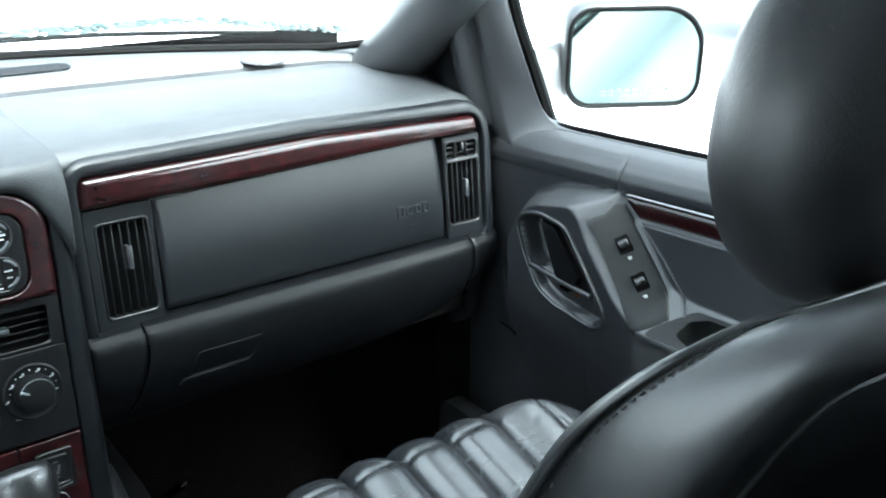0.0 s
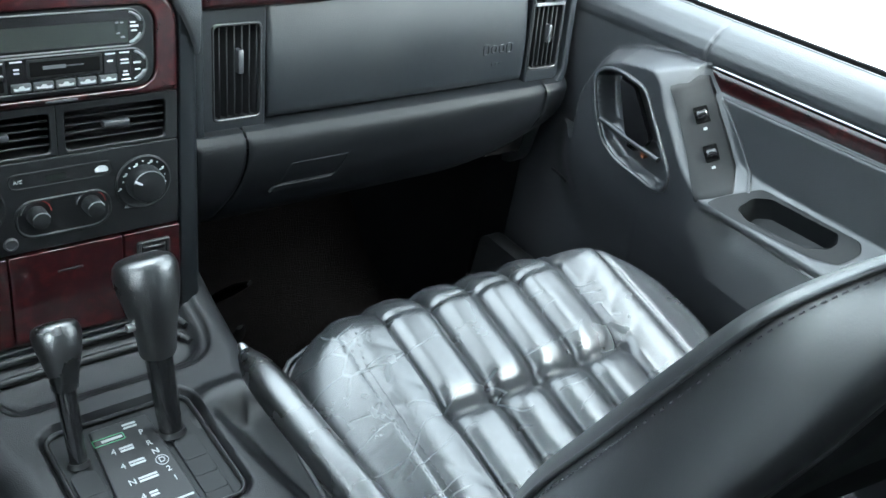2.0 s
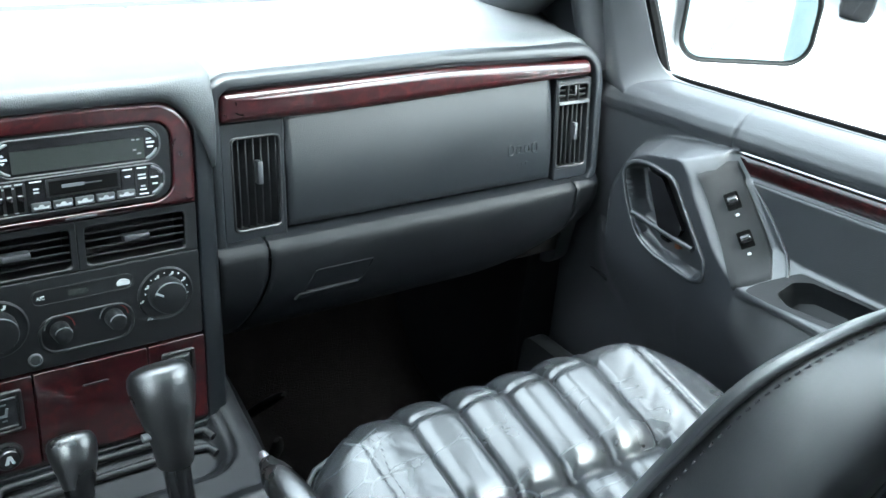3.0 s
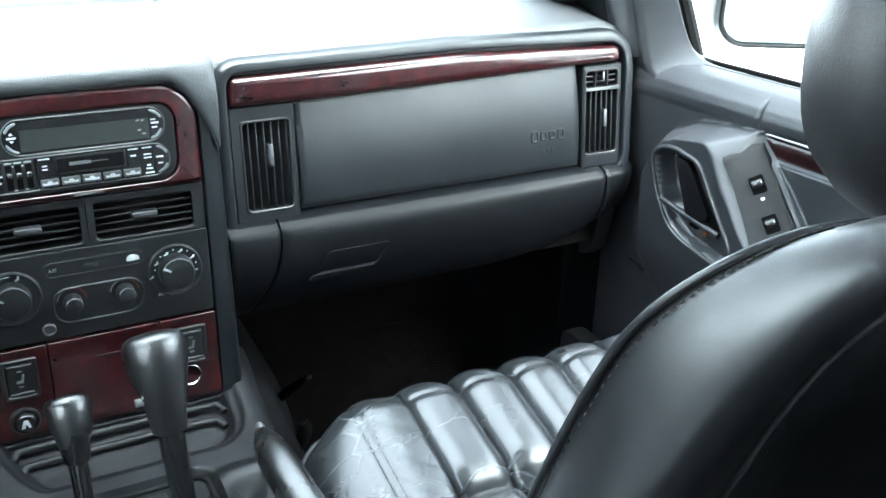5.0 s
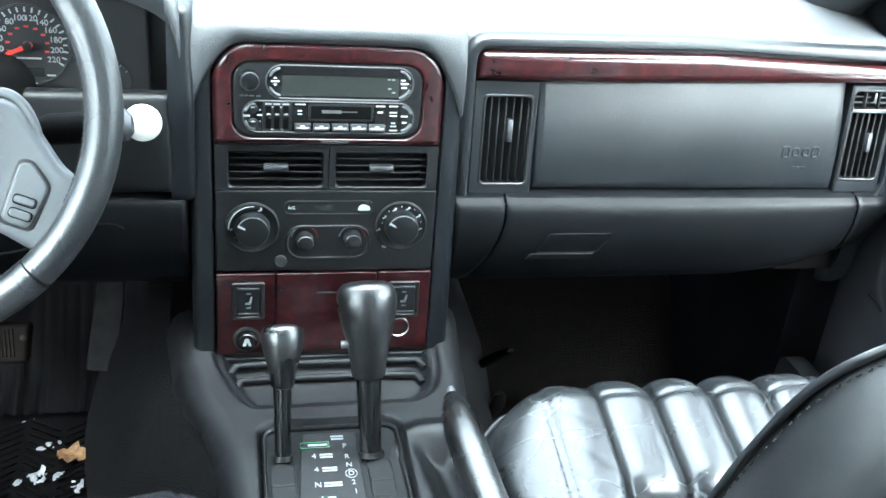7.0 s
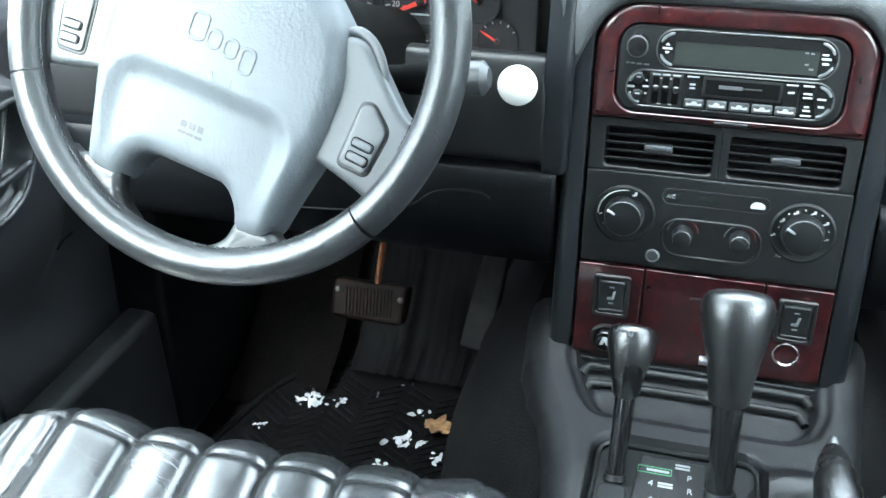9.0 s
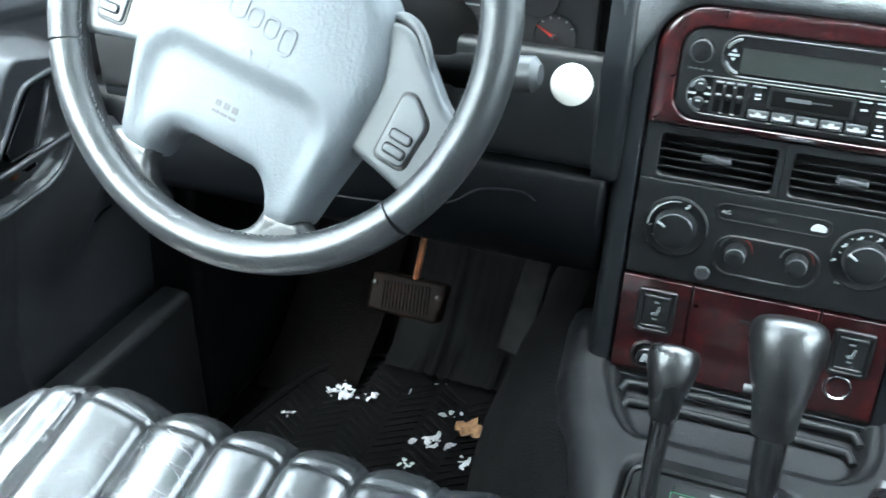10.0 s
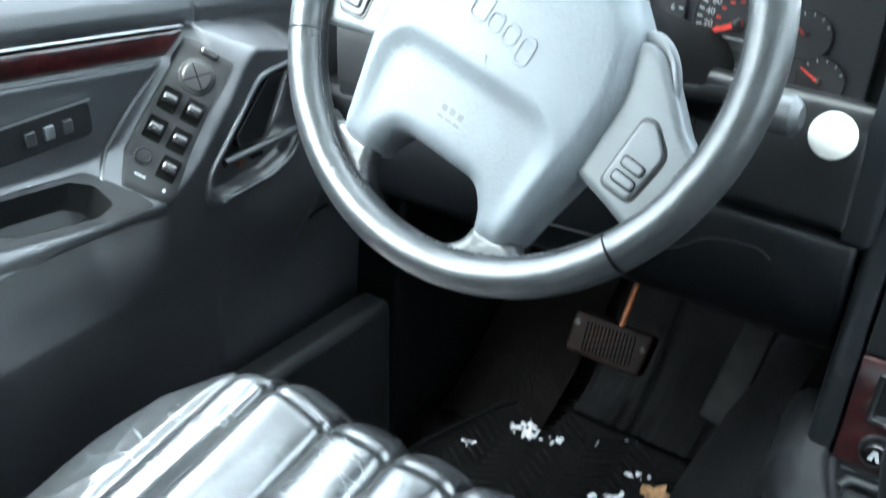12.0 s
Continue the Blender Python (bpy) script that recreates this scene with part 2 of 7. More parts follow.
PIPING = material("leather_piping", (0.035, 0.0364, 0.0392), 0.3, spec=0.9)
LCD = material("radio_display", (0.025, 0.029, 0.027), 0.25, spec=0.72)
KEY = material("radio_key", (0.0386, 0.0412, 0.0434), 0.42, spec=0.9)
RED = material("red_needle", (0.576, 0.0432, 0.0288), 0.5)
DIMRED = material("red_ink", (0.1584, 0.0144, 0.0116), 0.6)
SNOW = material("snow", (0.85, 0.87, 0.9), 0.7, color2=(0.78, 0.81, 0.86), mix_scale=3, grain=0.6, grain_scale=30)
SLUSH = material("melting_snow", (0.42, 0.432, 0.45), 0.35, color2=(0.3, 0.312, 0.33), mix_scale=150)
LEAF = material("dry_leaf", (0.252, 0.144, 0.06), 0.7, color2=(0.12, 0.06, 0.027), mix_scale=120)
RUST = material("rusty_steel", (0.252, 0.0874, 0.0316), 0.7, color2=(0.119, 0.042, 0.0182), mix_scale=90, grain=0.4, grain_scale=300)
PEDAL = material("pedal_rubber", (0.0022, 0.0016, 0.0014), 0.6, color2=(0.0090, 0.0032, 0.0018), mix_scale=50, spec=0.1)
MIRROR = material("mirror_glass", (0.105, 0.135, 0.135), 0.03, 1.0)
PAINT = material("silver_paint", (0.86, 0.86, 0.86), 0.3, 0.35, coat=0.6)
HEADLINER = material("headliner_cloth", (0.42, 0.43, 0.44), 0.95, grain=0.4, grain_scale=500)
PAPER = material("white_disc", (0.816, 0.816, 0.768), 0.45, color2=(0.748, 0.748, 0.692), mix_scale=60)
GLASS = glass_material("clear_glass", (0.9, 0.95, 0.93))
PRIVACY = glass_material("privacy_glass", (0.05, 0.055, 0.055))


# ---- mesh helpers ----
def finish(name, bm, mat, angle=40):
    bmesh.ops.recalc_face_normals(bm, faces=bm.faces)
    me = bpy.data.meshes.new(name)
    bm.to_mesh(me)
    bm.free()
    me.materials.append(mat)
    me.shade_smooth()
    me.set_sharp_from_angle(angle=radians(angle))
    return me


def thing(name, at, label, category, group="", kind=""):
    ob = new(name)
    ob.location = at
    ob.empty_display_size = 0.05
    return tagged(ob, label, category, group, kind)


def part(name, bm, mat, parent, label="", angle=40):
    """One mesh under a thing or a part; its vertices are given in world metres."""
    ob = new(name, finish(name, bm, mat, angle))
    ob.parent = parent
    if parent.type == "EMPTY":
        ob.location = -parent.location
    return tagged(ob, label)


def solo(name, bm, mat, label, category, group="", kind="", angle=40):
    return tagged(new(name, finish(name, bm, mat, angle)), label, category, group, kind)


def frame_of(o, u, v):
    """Matrix with origin o, first axis u and second axis near v."""
    u = Vector(u).normalized()
    n = u.cross(Vector(v)).normalized()
    v = n.cross(u)
    return Matrix(((u.x, v.x, n.x, o[0]), (u.y, v.y, n.y, o[1]), (u.z, v.z, n.z, o[2]), (0, 0, 0, 1)))


def rrect(w, h, r, cx=0.0, cy=0.0, seg=6):
    """Rounded rectangle, anticlockwise; r may be one radius or four (from the lower right)."""
    rs = r if isinstance(r, (tuple, list)) else (r,) * 4
    out = []
    for (sx, sy, a0), rad in zip(((1, -1, -90), (1, 1, 0), (-1, 1, 90), (-1, -1, 180)), rs):
        rad = max(rad, 1e-5)
        for k in range(seg + 1):
            a = radians(a0 + 90 * k / seg)
            out.append((cx + sx * (w / 2 - rad) + rad * math.cos(a), cy + sy * (h / 2 - rad) + rad * math.sin(a)))
    return out


def round_poly(pts, r, seg=5):
    """Polygon with its corners rounded."""
    out, n = [], len(pts)
    for i in range(n):
        p, a, b = Vector(pts[i]), Vector(pts[i - 1]), Vector(pts[(i + 1) % n])
        da, db = (a - p), (b - p)
        k = min(r, da.length * 0.45, db.length * 0.45)
        s, e = p + da.normalized() * k, p + db.normalized() * k
        for j in range(seg + 1):
            t = j / seg
            q = s * (1 - t) ** 2 + p * 2 * t * (1 - t) + e * t * t
            out.append((q.x, q.y))
    return out


def scaled(poly, inset):
    """Polygon moved inwards by inset (outwards if negative)."""
    n, out = len(poly), []
    area = sum(poly[i - 1][0] * poly[i][1] - poly[i][0] * poly[i - 1][1] for i in range(n))
    s = 1 if area > 0 else -1
    for i in range(n):
        p = Vector(poly[i])
        d = Vector(poly[(i + 1) % n]) - Vector(poly[i - 1])
        if d.length < 1e-9:
            d = Vector((1, 0))
        d.normalize()
        out.append(tuple(p + Vector((-d.y, d.x)) * inset * s))
    return out


def add_ring(bm, M, poly, n):
    return [bm.verts.new(M @ Vector((u, v, n))) for u, v in poly]


def bridge(bm, a, b, closed=True):
    k = len(a)
    for i in range(k if closed else k - 1):
        j = (i + 1) % k
        bm.faces.new((a[i], a[j], b[j], b[i]))


def cap(bm, ring):
    """Fan fill, so that slightly bent rings stay sound."""
    c = sum((v.co for v in ring), Vector()) / len(ring)
    m = bm.verts.new(c)
    for i in range(len(ring)):
        bm.faces.new((ring[i - 1], ring[i], m))


def slab(bm, M, poly, d0, d1, bev=0.0, seg=3, back=True, concave=False):
    """Polygon pulled from depth d0 to d1 with a rounded front rim."""
    rings = [add_ring(bm, M, poly, d0)]
    if bev:
        for k in range(seg + 1):
            a = math.pi / 2 * k / seg
            rings.append(add_ring(bm, M, scaled(poly, bev * (1 - math.cos(a))), d1 - bev + bev * math.sin(a)))
        rings.append(add_ring(bm, M, scaled(poly, bev + 0.0012), d1))
    else:
        rings.append(add_ring(bm, M, poly, d1))
    for a, b in zip(rings, rings[1:]):
        bridge(bm, a, b)
    bm.faces.new(rings[-1]) if concave or not bev else cap(bm, rings[-1])
    if back:
        bm.faces.new(list(reversed(rings[0])))
    return rings[-1]


def hoop(bm, M, outer, inner, d0, d1, bev=0.0):
    """Flat frame between two loops with as many points each."""
    o = [add_ring(bm, M, outer, d0), add_ring(bm, M, outer, d1 - bev), add_ring(bm, M, scaled(outer, bev), d1)]
    i = [add_ring(bm, M, scaled(inner, -bev), d1), add_ring(bm, M, inner, d1 - bev), add_ring(bm, M, inner, d0)]
    rings = o + i
    for a, b in zip(rings, rings[1:]):
        bridge(bm, a, b)
    bridge(bm, rings[-1], rings[0])


def hoop_round(bm, M, outer, inner, d0, d1, ro, ri, seg=5):
    """Frame between two loops with rounded outer and inner front edges."""
    rings = [add_ring(bm, M, outer, d0)]
    for k in range(seg + 1):
        a = math.pi / 2 * k / seg
        rings.append(add_ring(bm, M, scaled(outer, ro * (1 - math.cos(a))), d1 - ro + ro * math.sin(a)))
    for k in range(seg + 1):
        a = math.pi / 2 * (1 - k / seg)
        rings.append(add_ring(bm, M, scaled(inner, -ri * (1 - math.cos(a))), d1 - ri + ri * math.sin(a)))
    rings.append(add_ring(bm, M, inner, d0))
    for a, b in zip(rings, rings[1:]):
        bridge(bm, a, b)
    bridge(bm, rings[-1], rings[0])


def arched(w, h, r, cx, cy, rise, seg=8, extra=9):
    """Rounded rectangle whose upper edge swells by rise."""
    out = []
    pts = rrect(w, h, r, cx, cy, seg)
    for i, p in enumerate(pts):
        out.append(p)
        if i == 2 * seg + 1:
            q = pts[i + 1]
            out += [(p[0] + (q[0] - p[0]) * k / (extra + 1), p[1]) for k in range(1, extra + 1)]
    return [(u, v + (rise * (1 - ((u - cx) / (w / 2)) ** 2) if v > cy else 0.0)) for u, v in out]


def box(bm, M, size, at=(0, 0, 0), bev=0.0, seg=2):
    r = bmesh.ops.create_cube(bm, size=1.0, matrix=M @ Matrix.Translation(at) @ Matrix.Diagonal((*size, 1)))
    if bev:
        edges = list({e for v in r["verts"] for e in v.link_edges})
        bmesh.ops.bevel(bm, geom=edges, offset=bev, segments=seg, affect="EDGES", profile=0.5)


def tube(bm, pts, r, seg=10, caps=True, flat=1.0, up=(0, 0, 1)):
    """Round bar along points; r: one radius or one for each point."""
    pts = [Vector(p) for p in pts]
    rs = r if isinstance(r, (list, tuple)) else [r] * len(pts)
    rings, side = [], None
    for i, p in enumerate(pts):
        d = (pts[min(i + 1, len(pts) - 1)] - pts[max(i - 1, 0)]).normalized()
        if side is None:
            side = d.cross(Vector(up))
            side = side.normalized() if side.length > 1e-4 else d.orthogonal().normalized()
        side = (side - d * side.dot(d)).normalized()
        top = side.cross(d)
        rings.append([bm.verts.new(p + side * rs[i] * math.cos(a) + top * rs[i] * flat * math.sin(a)) for a in (2 * math.pi * k / seg for k in range(seg))])
    for a, b in zip(rings, rings[1:]):
        bridge(bm, a, b)
    if caps:
        bm.faces.new(rings[0])
        bm.faces.new(list(reversed(rings[-1])))


def closed_tube(bm, pts, r, seg=8):
    pts = [Vector(p) for p in pts]
    n, rings, side = len(pts), [], None
    for i in range(n):
        d = (pts[(i + 1) % n] - pts[i - 1]).normalized()
        side = (d.orthogonal() if side is None else side - d * side.dot(d)).normalized()
        top = side.cross(d)
        rings.append([bm.verts.new(pts[i] + side * r * math.cos(a) + top * r * math.sin(a)) for a in (2 * math.pi * k / seg for k in range(seg))])
    for i in range(n - 1):
        bridge(bm, rings[i], rings[i + 1])
    a, b = rings[-1], rings[0]
    shift = min(range(seg), key=lambda s: (a[0].co - b[s].co).length)
    bridge(bm, a, [b[(k + shift) % seg] for k in range(seg)])


def turned(bm, M, profile, seg=24):
    """Turned body: (radius, height) pairs about the third axis of M."""
    rings = [[bm.verts.new(M @ Vector((r * math.cos(a), r * math.sin(a), n))) for a in (2 * math.pi * k / seg for k in range(seg))] for r, n in profile]
    for a, b in zip(rings, rings[1:]):
        bridge(bm, a, b)
    bm.faces.new(rings[-1])
    bm.faces.new(list(reversed(rings[0])))


def sheet(bm, rows):
    """Grid of quads through rows of points."""
    vs = [[bm.verts.new(p) for p in row] for row in rows]
    for a, b in zip(vs, vs[1:]):
        bridge(bm, a, b, closed=False)
    return vs


def step(a, b, x):
    t = min(max((x - a) / (b - a), 0.0), 1.0)
    return t * t * (3 - 2 * t)


def curve_at(pairs, x):
    """Smooth value between given pairs."""
    if x <= pairs[0][0]:
        return pairs[0][1]
    for (x0, y0), (x1, y1) in zip(pairs, pairs[1:]):
        if x <= x1:
            t = (x - x0) / (x1 - x0)
            return y0 + (y1 - y0) * t
    return pairs[-1][1]


def smooth_line(pts, n=8):
    """Catmull-Rom points through the given ones."""
    P = [Vector(p) for p in pts]
    out = []
    for i in range(len(P) - 1):
        a, b, c, d = P[max(i - 1, 0)], P[i], P[i + 1], P[min(i + 2, len(P) - 1)]
        for k in range(n):
            t = k / n
            out.append(0.5 * (2 * b + (c - a) * t + (2 * a - 5 * b + 4 * c - d) * t * t + (3 * b - a - 3 * c + d) * t ** 3))
    return out + [P[-1]]


def lettering(name, text, size, M, mat, parent, depth=0.0004):
    cu = bpy.data.curves.new(name, "FONT")
    cu.body, cu.size, cu.align_x, cu.align_y, cu.extrude = text, size, "CENTER", "CENTER", depth
    tmp = new(name, cu)
    me = bpy.data.meshes.new_from_object(tmp.evaluated_get(bpy.context.evaluated_depsgraph_get()))
    bpy.data.objects.remove(tmp)
    me.transform(M)
    me.materials.clear()
    me.materials.append(mat)
    ob = new(name, me)
    ob.parent = parent
    if parent.type == "EMPTY":
        ob.location = -parent.location
    return ob


def in_poly(x, y, poly):
    """Signed distance to a polygon, positive inside."""
    inside, best = False, 9e9
    for i in range(len(poly)):
        (x0, y0), (x1, y1) = poly[i - 1], poly[i]
        if (y0 > y) != (y1 > y) and x < (x1 - x0) * (y - y0) / (y1 - y0) + x0:
            inside = not inside
        dx, dy = x1 - x0, y1 - y0
        t = min(max(((x - x0) * dx + (y - y0) * dy) / (dx * dx + dy * dy + 1e-12), 0), 1)
        best = min(best, math.hypot(x - x0 - t * dx, y - y0 - t * dy))
    return best if inside else -best


STACK = frame_of((0, 0.893, 0.446), (1, 0, 0), (0, 0.15, 1))
FACE = frame_of((0, 0.935, 0.535), (1, 0, 0), (0, 0.2, 1))


# ---- dashboard ----
YZ = frame_of((0, 0, 0), (0, 1, 0), (0, 0, 1))
dash = thing("dashboard", (0, 1.0, 0.36), "dark grey moulded dashboard with padded top and red burl trim", "dashboard")


def hood(x):
    """Height added by the instrument hood over the driver's dials."""
    u = abs(x + 0.38) / 0.228
    return 0.075 * (1 - u ** 3) ** (1 / 3) if u < 1 else 0.0


def pad_profile(x):
    end = min(max((abs(x) - 0.60) / 0.146, 0.0), 1.0)
    mid = 1 - (step(0.1405, 0.149, x) if x > 0 else step(0.143, 0.172, -x))
    hd = hood(x)
    hs = min(1.0, hd / 0.05)
    ly = 0.968 - 0.0455 * mid - 0.045 * hs + 0.03 * end
    lz = 0.699 + 0.011 * mid + hd - 0.042 * (1 - math.sqrt(1 - end * end))
    rim = 0.012 if hd > 0 else 0.0
    R = 0.0095 + (0.0125 - 0.008 * mid) * (1 - hs)
    lz -= 0.6 * (R - 0.0095) * (1 - mid)
    # over the radio the pad wraps round the bezel's upper corners
    drop = 0.075 * mid * (1 - hs) * min(max((abs(x + 0.002) - 0.088) / 0.055, 0.0), 1.0) ** 2.2
    lz -= drop
    ly -= 0.15 * drop
    Ry, Rz = R + 0.25 * drop, R + drop
    groove = -0.004 * math.exp(-((abs(x) - 0.1455) / 0.0019) ** 2) if x > 0 else 0.0
    dip = -0.006 * step(0.19, 0.23, x) * (1 - step(0.60, 0.65, x))
    base = 1.172 + 0.03 * (1 - (x / 0.75) ** 2)
    glass = max(1.332 - 0.35 * x * x, base + 0.03)
    back = 0.716 - 0.012 * end
    pts = [(ly + 0.075, lz - 0.02), (ly + 0.03, lz - 0.014 - rim), (ly + 0.009, lz - 0.012 - rim), (ly + 0.001, lz - 0.006)]
    pts += [(ly + Ry - Ry * math.cos(a), lz + Rz * math.sin(a)) for a in (math.pi / 16 * k for k in range(8))] + [(ly + 0.012 + Ry, lz + Rz)]
    y0, z0 = pts[-1]
    for k in range(1, 9):
        t = k / 9
        shelf = dip * step(0.1, 0.35, t) * (1 - step(0.8, 0.98, t))
        pts.append((y0 + (base - 0.022 - y0) * t, z0 + (back - z0) * step(0, 1, t) * (0.35 + 0.65 * t) + shelf))
    pts += [(base - 0.016, back), (base - 0.0125, back - 0.003), (base - 0.011, back - 0.022), (base + 0.006, back - 0.022), (base + 0.007, back - 0.001),
            (base + 0.014, back + 0.004), ((base + glass) / 2, back + 0.008), (glass, back + 0.009), (glass + 0.05, back + 0.004), (glass + 0.05, back - 0.06)]
    return [(y, z + groove * (0 < i < len(pts) - 9)) for i, (y, z) in enumerate(pts)]


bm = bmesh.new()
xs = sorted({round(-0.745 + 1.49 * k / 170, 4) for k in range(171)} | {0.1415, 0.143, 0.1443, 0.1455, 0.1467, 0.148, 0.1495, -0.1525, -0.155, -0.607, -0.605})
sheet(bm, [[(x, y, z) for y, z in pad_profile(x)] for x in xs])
part("top_pad", bm, DASHTOP, dash, "grey grained vinyl dash top, daylight painted in as a paler tone", 50)

# oval cover and long defroster slots by the windscreen
bm = bmesh.new()
turned(bm, Matrix.Translation((0.512, 1.2, 0.7215)) @ Matrix.Diagonal((1.6, 1.35, 1, 1)), [(0.02, 0), (0.0195, 0.002), (0.016, 0.0036), (0.008, 0.0045), (0.0003, 0.0048)], 28)
part("sensor_cover", bm, DASHTOP, dash, "pale oval cap on the dash top")
for cx, w in ((0.10, 0.34), (-0.38, 0.30)):
    bm = bmesh.new()
    slab(bm, Matrix.Translation((cx, 1.262, 0.722)), rrect(w, 0.032, 0.015), 0, 0.004, 0.001)
    part("defroster_slot", bm, LOWER, dash, "dark defroster outlet")

# passenger face: vent surrounds, airbag lid, burl strip, near-black sheet painting the shade behind
def fv(z):
    return (z - 0.535) / 0.981


def hole_pair(x0, x1, z0, z1, hx0, hx1, hz0, hz1, f, r=0.003):
    return (rrect(x1 - x0, f(z1) - f(z0), r, (x0 + x1) / 2, (f(z0) + f(z1)) / 2, 3), rrect(hx1 - hx0, f(hz1) - f(hz0), 0.005, (hx0 + hx1) / 2, (f(hz0) + f(hz1)) / 2, 3))


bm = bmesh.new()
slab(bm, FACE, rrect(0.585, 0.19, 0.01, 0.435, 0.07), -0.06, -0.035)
part("rear_shade", bm, VOID, dash)
bm = bmesh.new()
hoop(bm, FACE, *hole_pair(0.163, 0.2395, 0.521, 0.655, 0.1785, 0.231, 0.5365, 0.6365, fv), -0.04, 0, 0.002)
part("vent_surround", bm, PAD, dash)
bm = bmesh.new()
hoop(bm, FACE, *hole_pair(0.6405, 0.7035, 0.525, 0.66, 0.6445, 0.696, 0.542, 0.652, fv), -0.04, 0, 0.002)
part("vent_surround", bm, PAD, dash)
bm = bmesh.new()
lid = [(0.2405, fv(0.5275)), (0.6395, fv(0.5275)), (0.6375, fv(0.662)), (0.2385, fv(0.652))]
slab(bm, FACE, round_poly(lid, 0.004, 3), -0.03, -0.0150, 0.0015)


def lid_height(t):
    """Swell of the airbag lid from its lower edge (0) to its upper edge (1), where it curls back under the strip."""
    return 0.0030 - 0.012 * t ** 2.0 - 0.007 * (1 - t) ** 2.4


rows = []
for k in range(25):
    t = k / 24
    row = []
    for g in [0.0, 0.0015, 0.004, 0.008] + [i / 40 for i in range(1, 40)] + [0.992, 0.996, 0.9985, 1.0]:
        lo, hi = (lid[0][0] + 0.002, lid[0][1] + 0.002), (lid[3][0] + 0.002, lid[3][1] - 0.002)
        lo2, hi2 = (lid[1][0] - 0.002, lid[1][1] + 0.002), (lid[2][0] - 0.002, lid[2][1] - 0.002)
        u = (lo[0] + (lo2[0] - lo[0]) * g) * (1 - t) + (hi[0] + (hi2[0] - hi[0]) * g) * t
        v = (lo[1] + (lo2[1] - lo[1]) * g) * (1 - t) + (hi[1] + (hi2[1] - hi[1]) * g) * t
        edge = min(1.0, t * 24, min(g, 1 - g) * 125)
        row.append(FACE @ Vector((u, v, lid_height(t) - 0.0035 * (1 - math.sqrt(edge)))))
    rows.append(row)
sheet(bm, rows)
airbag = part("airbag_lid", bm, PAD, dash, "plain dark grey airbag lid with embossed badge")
bm = bmesh.new()
for k, (w, h) in enumerate(((0.011, 0.016), (0.010, 0.012), (0.010, 0.012), (0.011, 0.015))):
    hoop(bm, FACE, rrect(w, h, 0.004, 0.565 + 0.0135 * k, 0.042, 4), rrect(w - 0.005, h - 0.005, 0.002, 0.565 + 0.0135 * k, 0.042, 4), -0.006, lid_height((0.042 - fv(0.5275)) / (fv(0.66) - fv(0.5275))) + 0.0012, 0.0005)
for k in range(3):
    slab(bm, FACE, rrect(0.005, 0.004, 0.001, 0.579 + 0.007 * k, 0.022, 2), -0.006, lid_height((0.022 - fv(0.5275)) / (fv(0.66) - fv(0.5275))) + 0.001)
part("embossed_badge", bm, PAD, airbag)
bm = bmesh.new()
strip = [(0.1625, fv(0.6555)), (0.30, fv(0.655)), (0.695, fv(0.664)), (0.692, fv(0.6835)), (0.45, fv(0.6915)), (0.166, fv(0.6875))]
slab(bm, FACE, round_poly(strip, 0.007, 4), -0.02, 0.011, 0.010, 6)
part("wood_strip", bm, WOOD, dash, "glossy dark red burl strip")
# rounded frame round vents, lid and strip
bm = bmesh.new()
opening = round_poly([(0.1615, fv(0.515)), (0.688, fv(0.515)), (0.7035, fv(0.532)), (0.7045, fv(0.655)), (0.700, fv(0.676)), (0.684, fv(0.6885)), (0.45, fv(0.6945)), (0.1625, fv(0.6905))], 0.016, 6)
hoop_round(bm, FACE, scaled(opening, -0.0165), opening, -0.05, 0.008, 0.011, 0.003, 6)
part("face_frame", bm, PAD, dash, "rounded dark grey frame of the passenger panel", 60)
bm = bmesh.new()
slab(bm, YZ, round_poly([(0.96, 0.36), (1.25, 0.36), (1.25, 0.70), (1.0, 0.695), (0.965, 0.66), (0.945, 0.53)], 0.03), 0.70, 0.738, 0.02)
part("end_cap", bm, TRIM, dash)
bm = bmesh.new()
slab(bm, YZ, round_poly([(0.96, 0.36), (1.25, 0.36), (1.25, 0.70), (1.0, 0.695), (0.965, 0.66), (0.945, 0.53)], 0.03), -0.738, -0.70, 0.0)
part("end_cap", bm, TRIM, dash)


# ---- glovebox and knee panels ----
def lower_profile(y=0.0):
    return smooth_line([(0.99, 0.5255, 0), (0.93 + y, 0.5255, 0), (0.918 + y, 0.5225, 0), (0.9095 + y, 0.512, 0), (0.905 + y, 0.48, 0), (0.908 + y, 0.45, 0), (0.919 + y, 0.42, 0), (0.94 + y, 0.402, 0), (0.985, 0.394, 0)], 4)


prof = [(p.x, p.y) for p in lower_profile()]


def lower_panel(b, left, right, near=0.002):
    """Curved lower panel between two edges given as x over height; its outer end lifts and recedes."""
    rows = []
    for y, z in prof:
        x0, x1 = left(z), right(z)
        row = []
        for k in range(41):
            g = k / 40
            x = x0 + (x1 - x0) * (0.5 - 0.5 * math.cos(math.pi * g))
            edge = max(0.0, 1 - min(x - x0, x1 - x) / 0.006)
            lift = max(0.0, (x - 0.50) / 0.235) ** 2
            zz = 0.5255 - (0.5255 - z) * (1 - 0.42 * lift)
            turn = max(0.0, (x - 0.695) / 0.042) ** 2
            row.append((x, y + near * edge ** 2 + 0.022 * lift * (0.5255 - z) / 0.13 + 0.035 * turn, zz - 0.006 * turn))
        rows.append(row)
    sheet(b, rows)


def joint(z):
    """The joint beside the stack leans towards it further down."""
    return 0.2085 - 0.042 * min(max((0.505 - z) / 0.105, 0.0), 1.0) ** 1.6


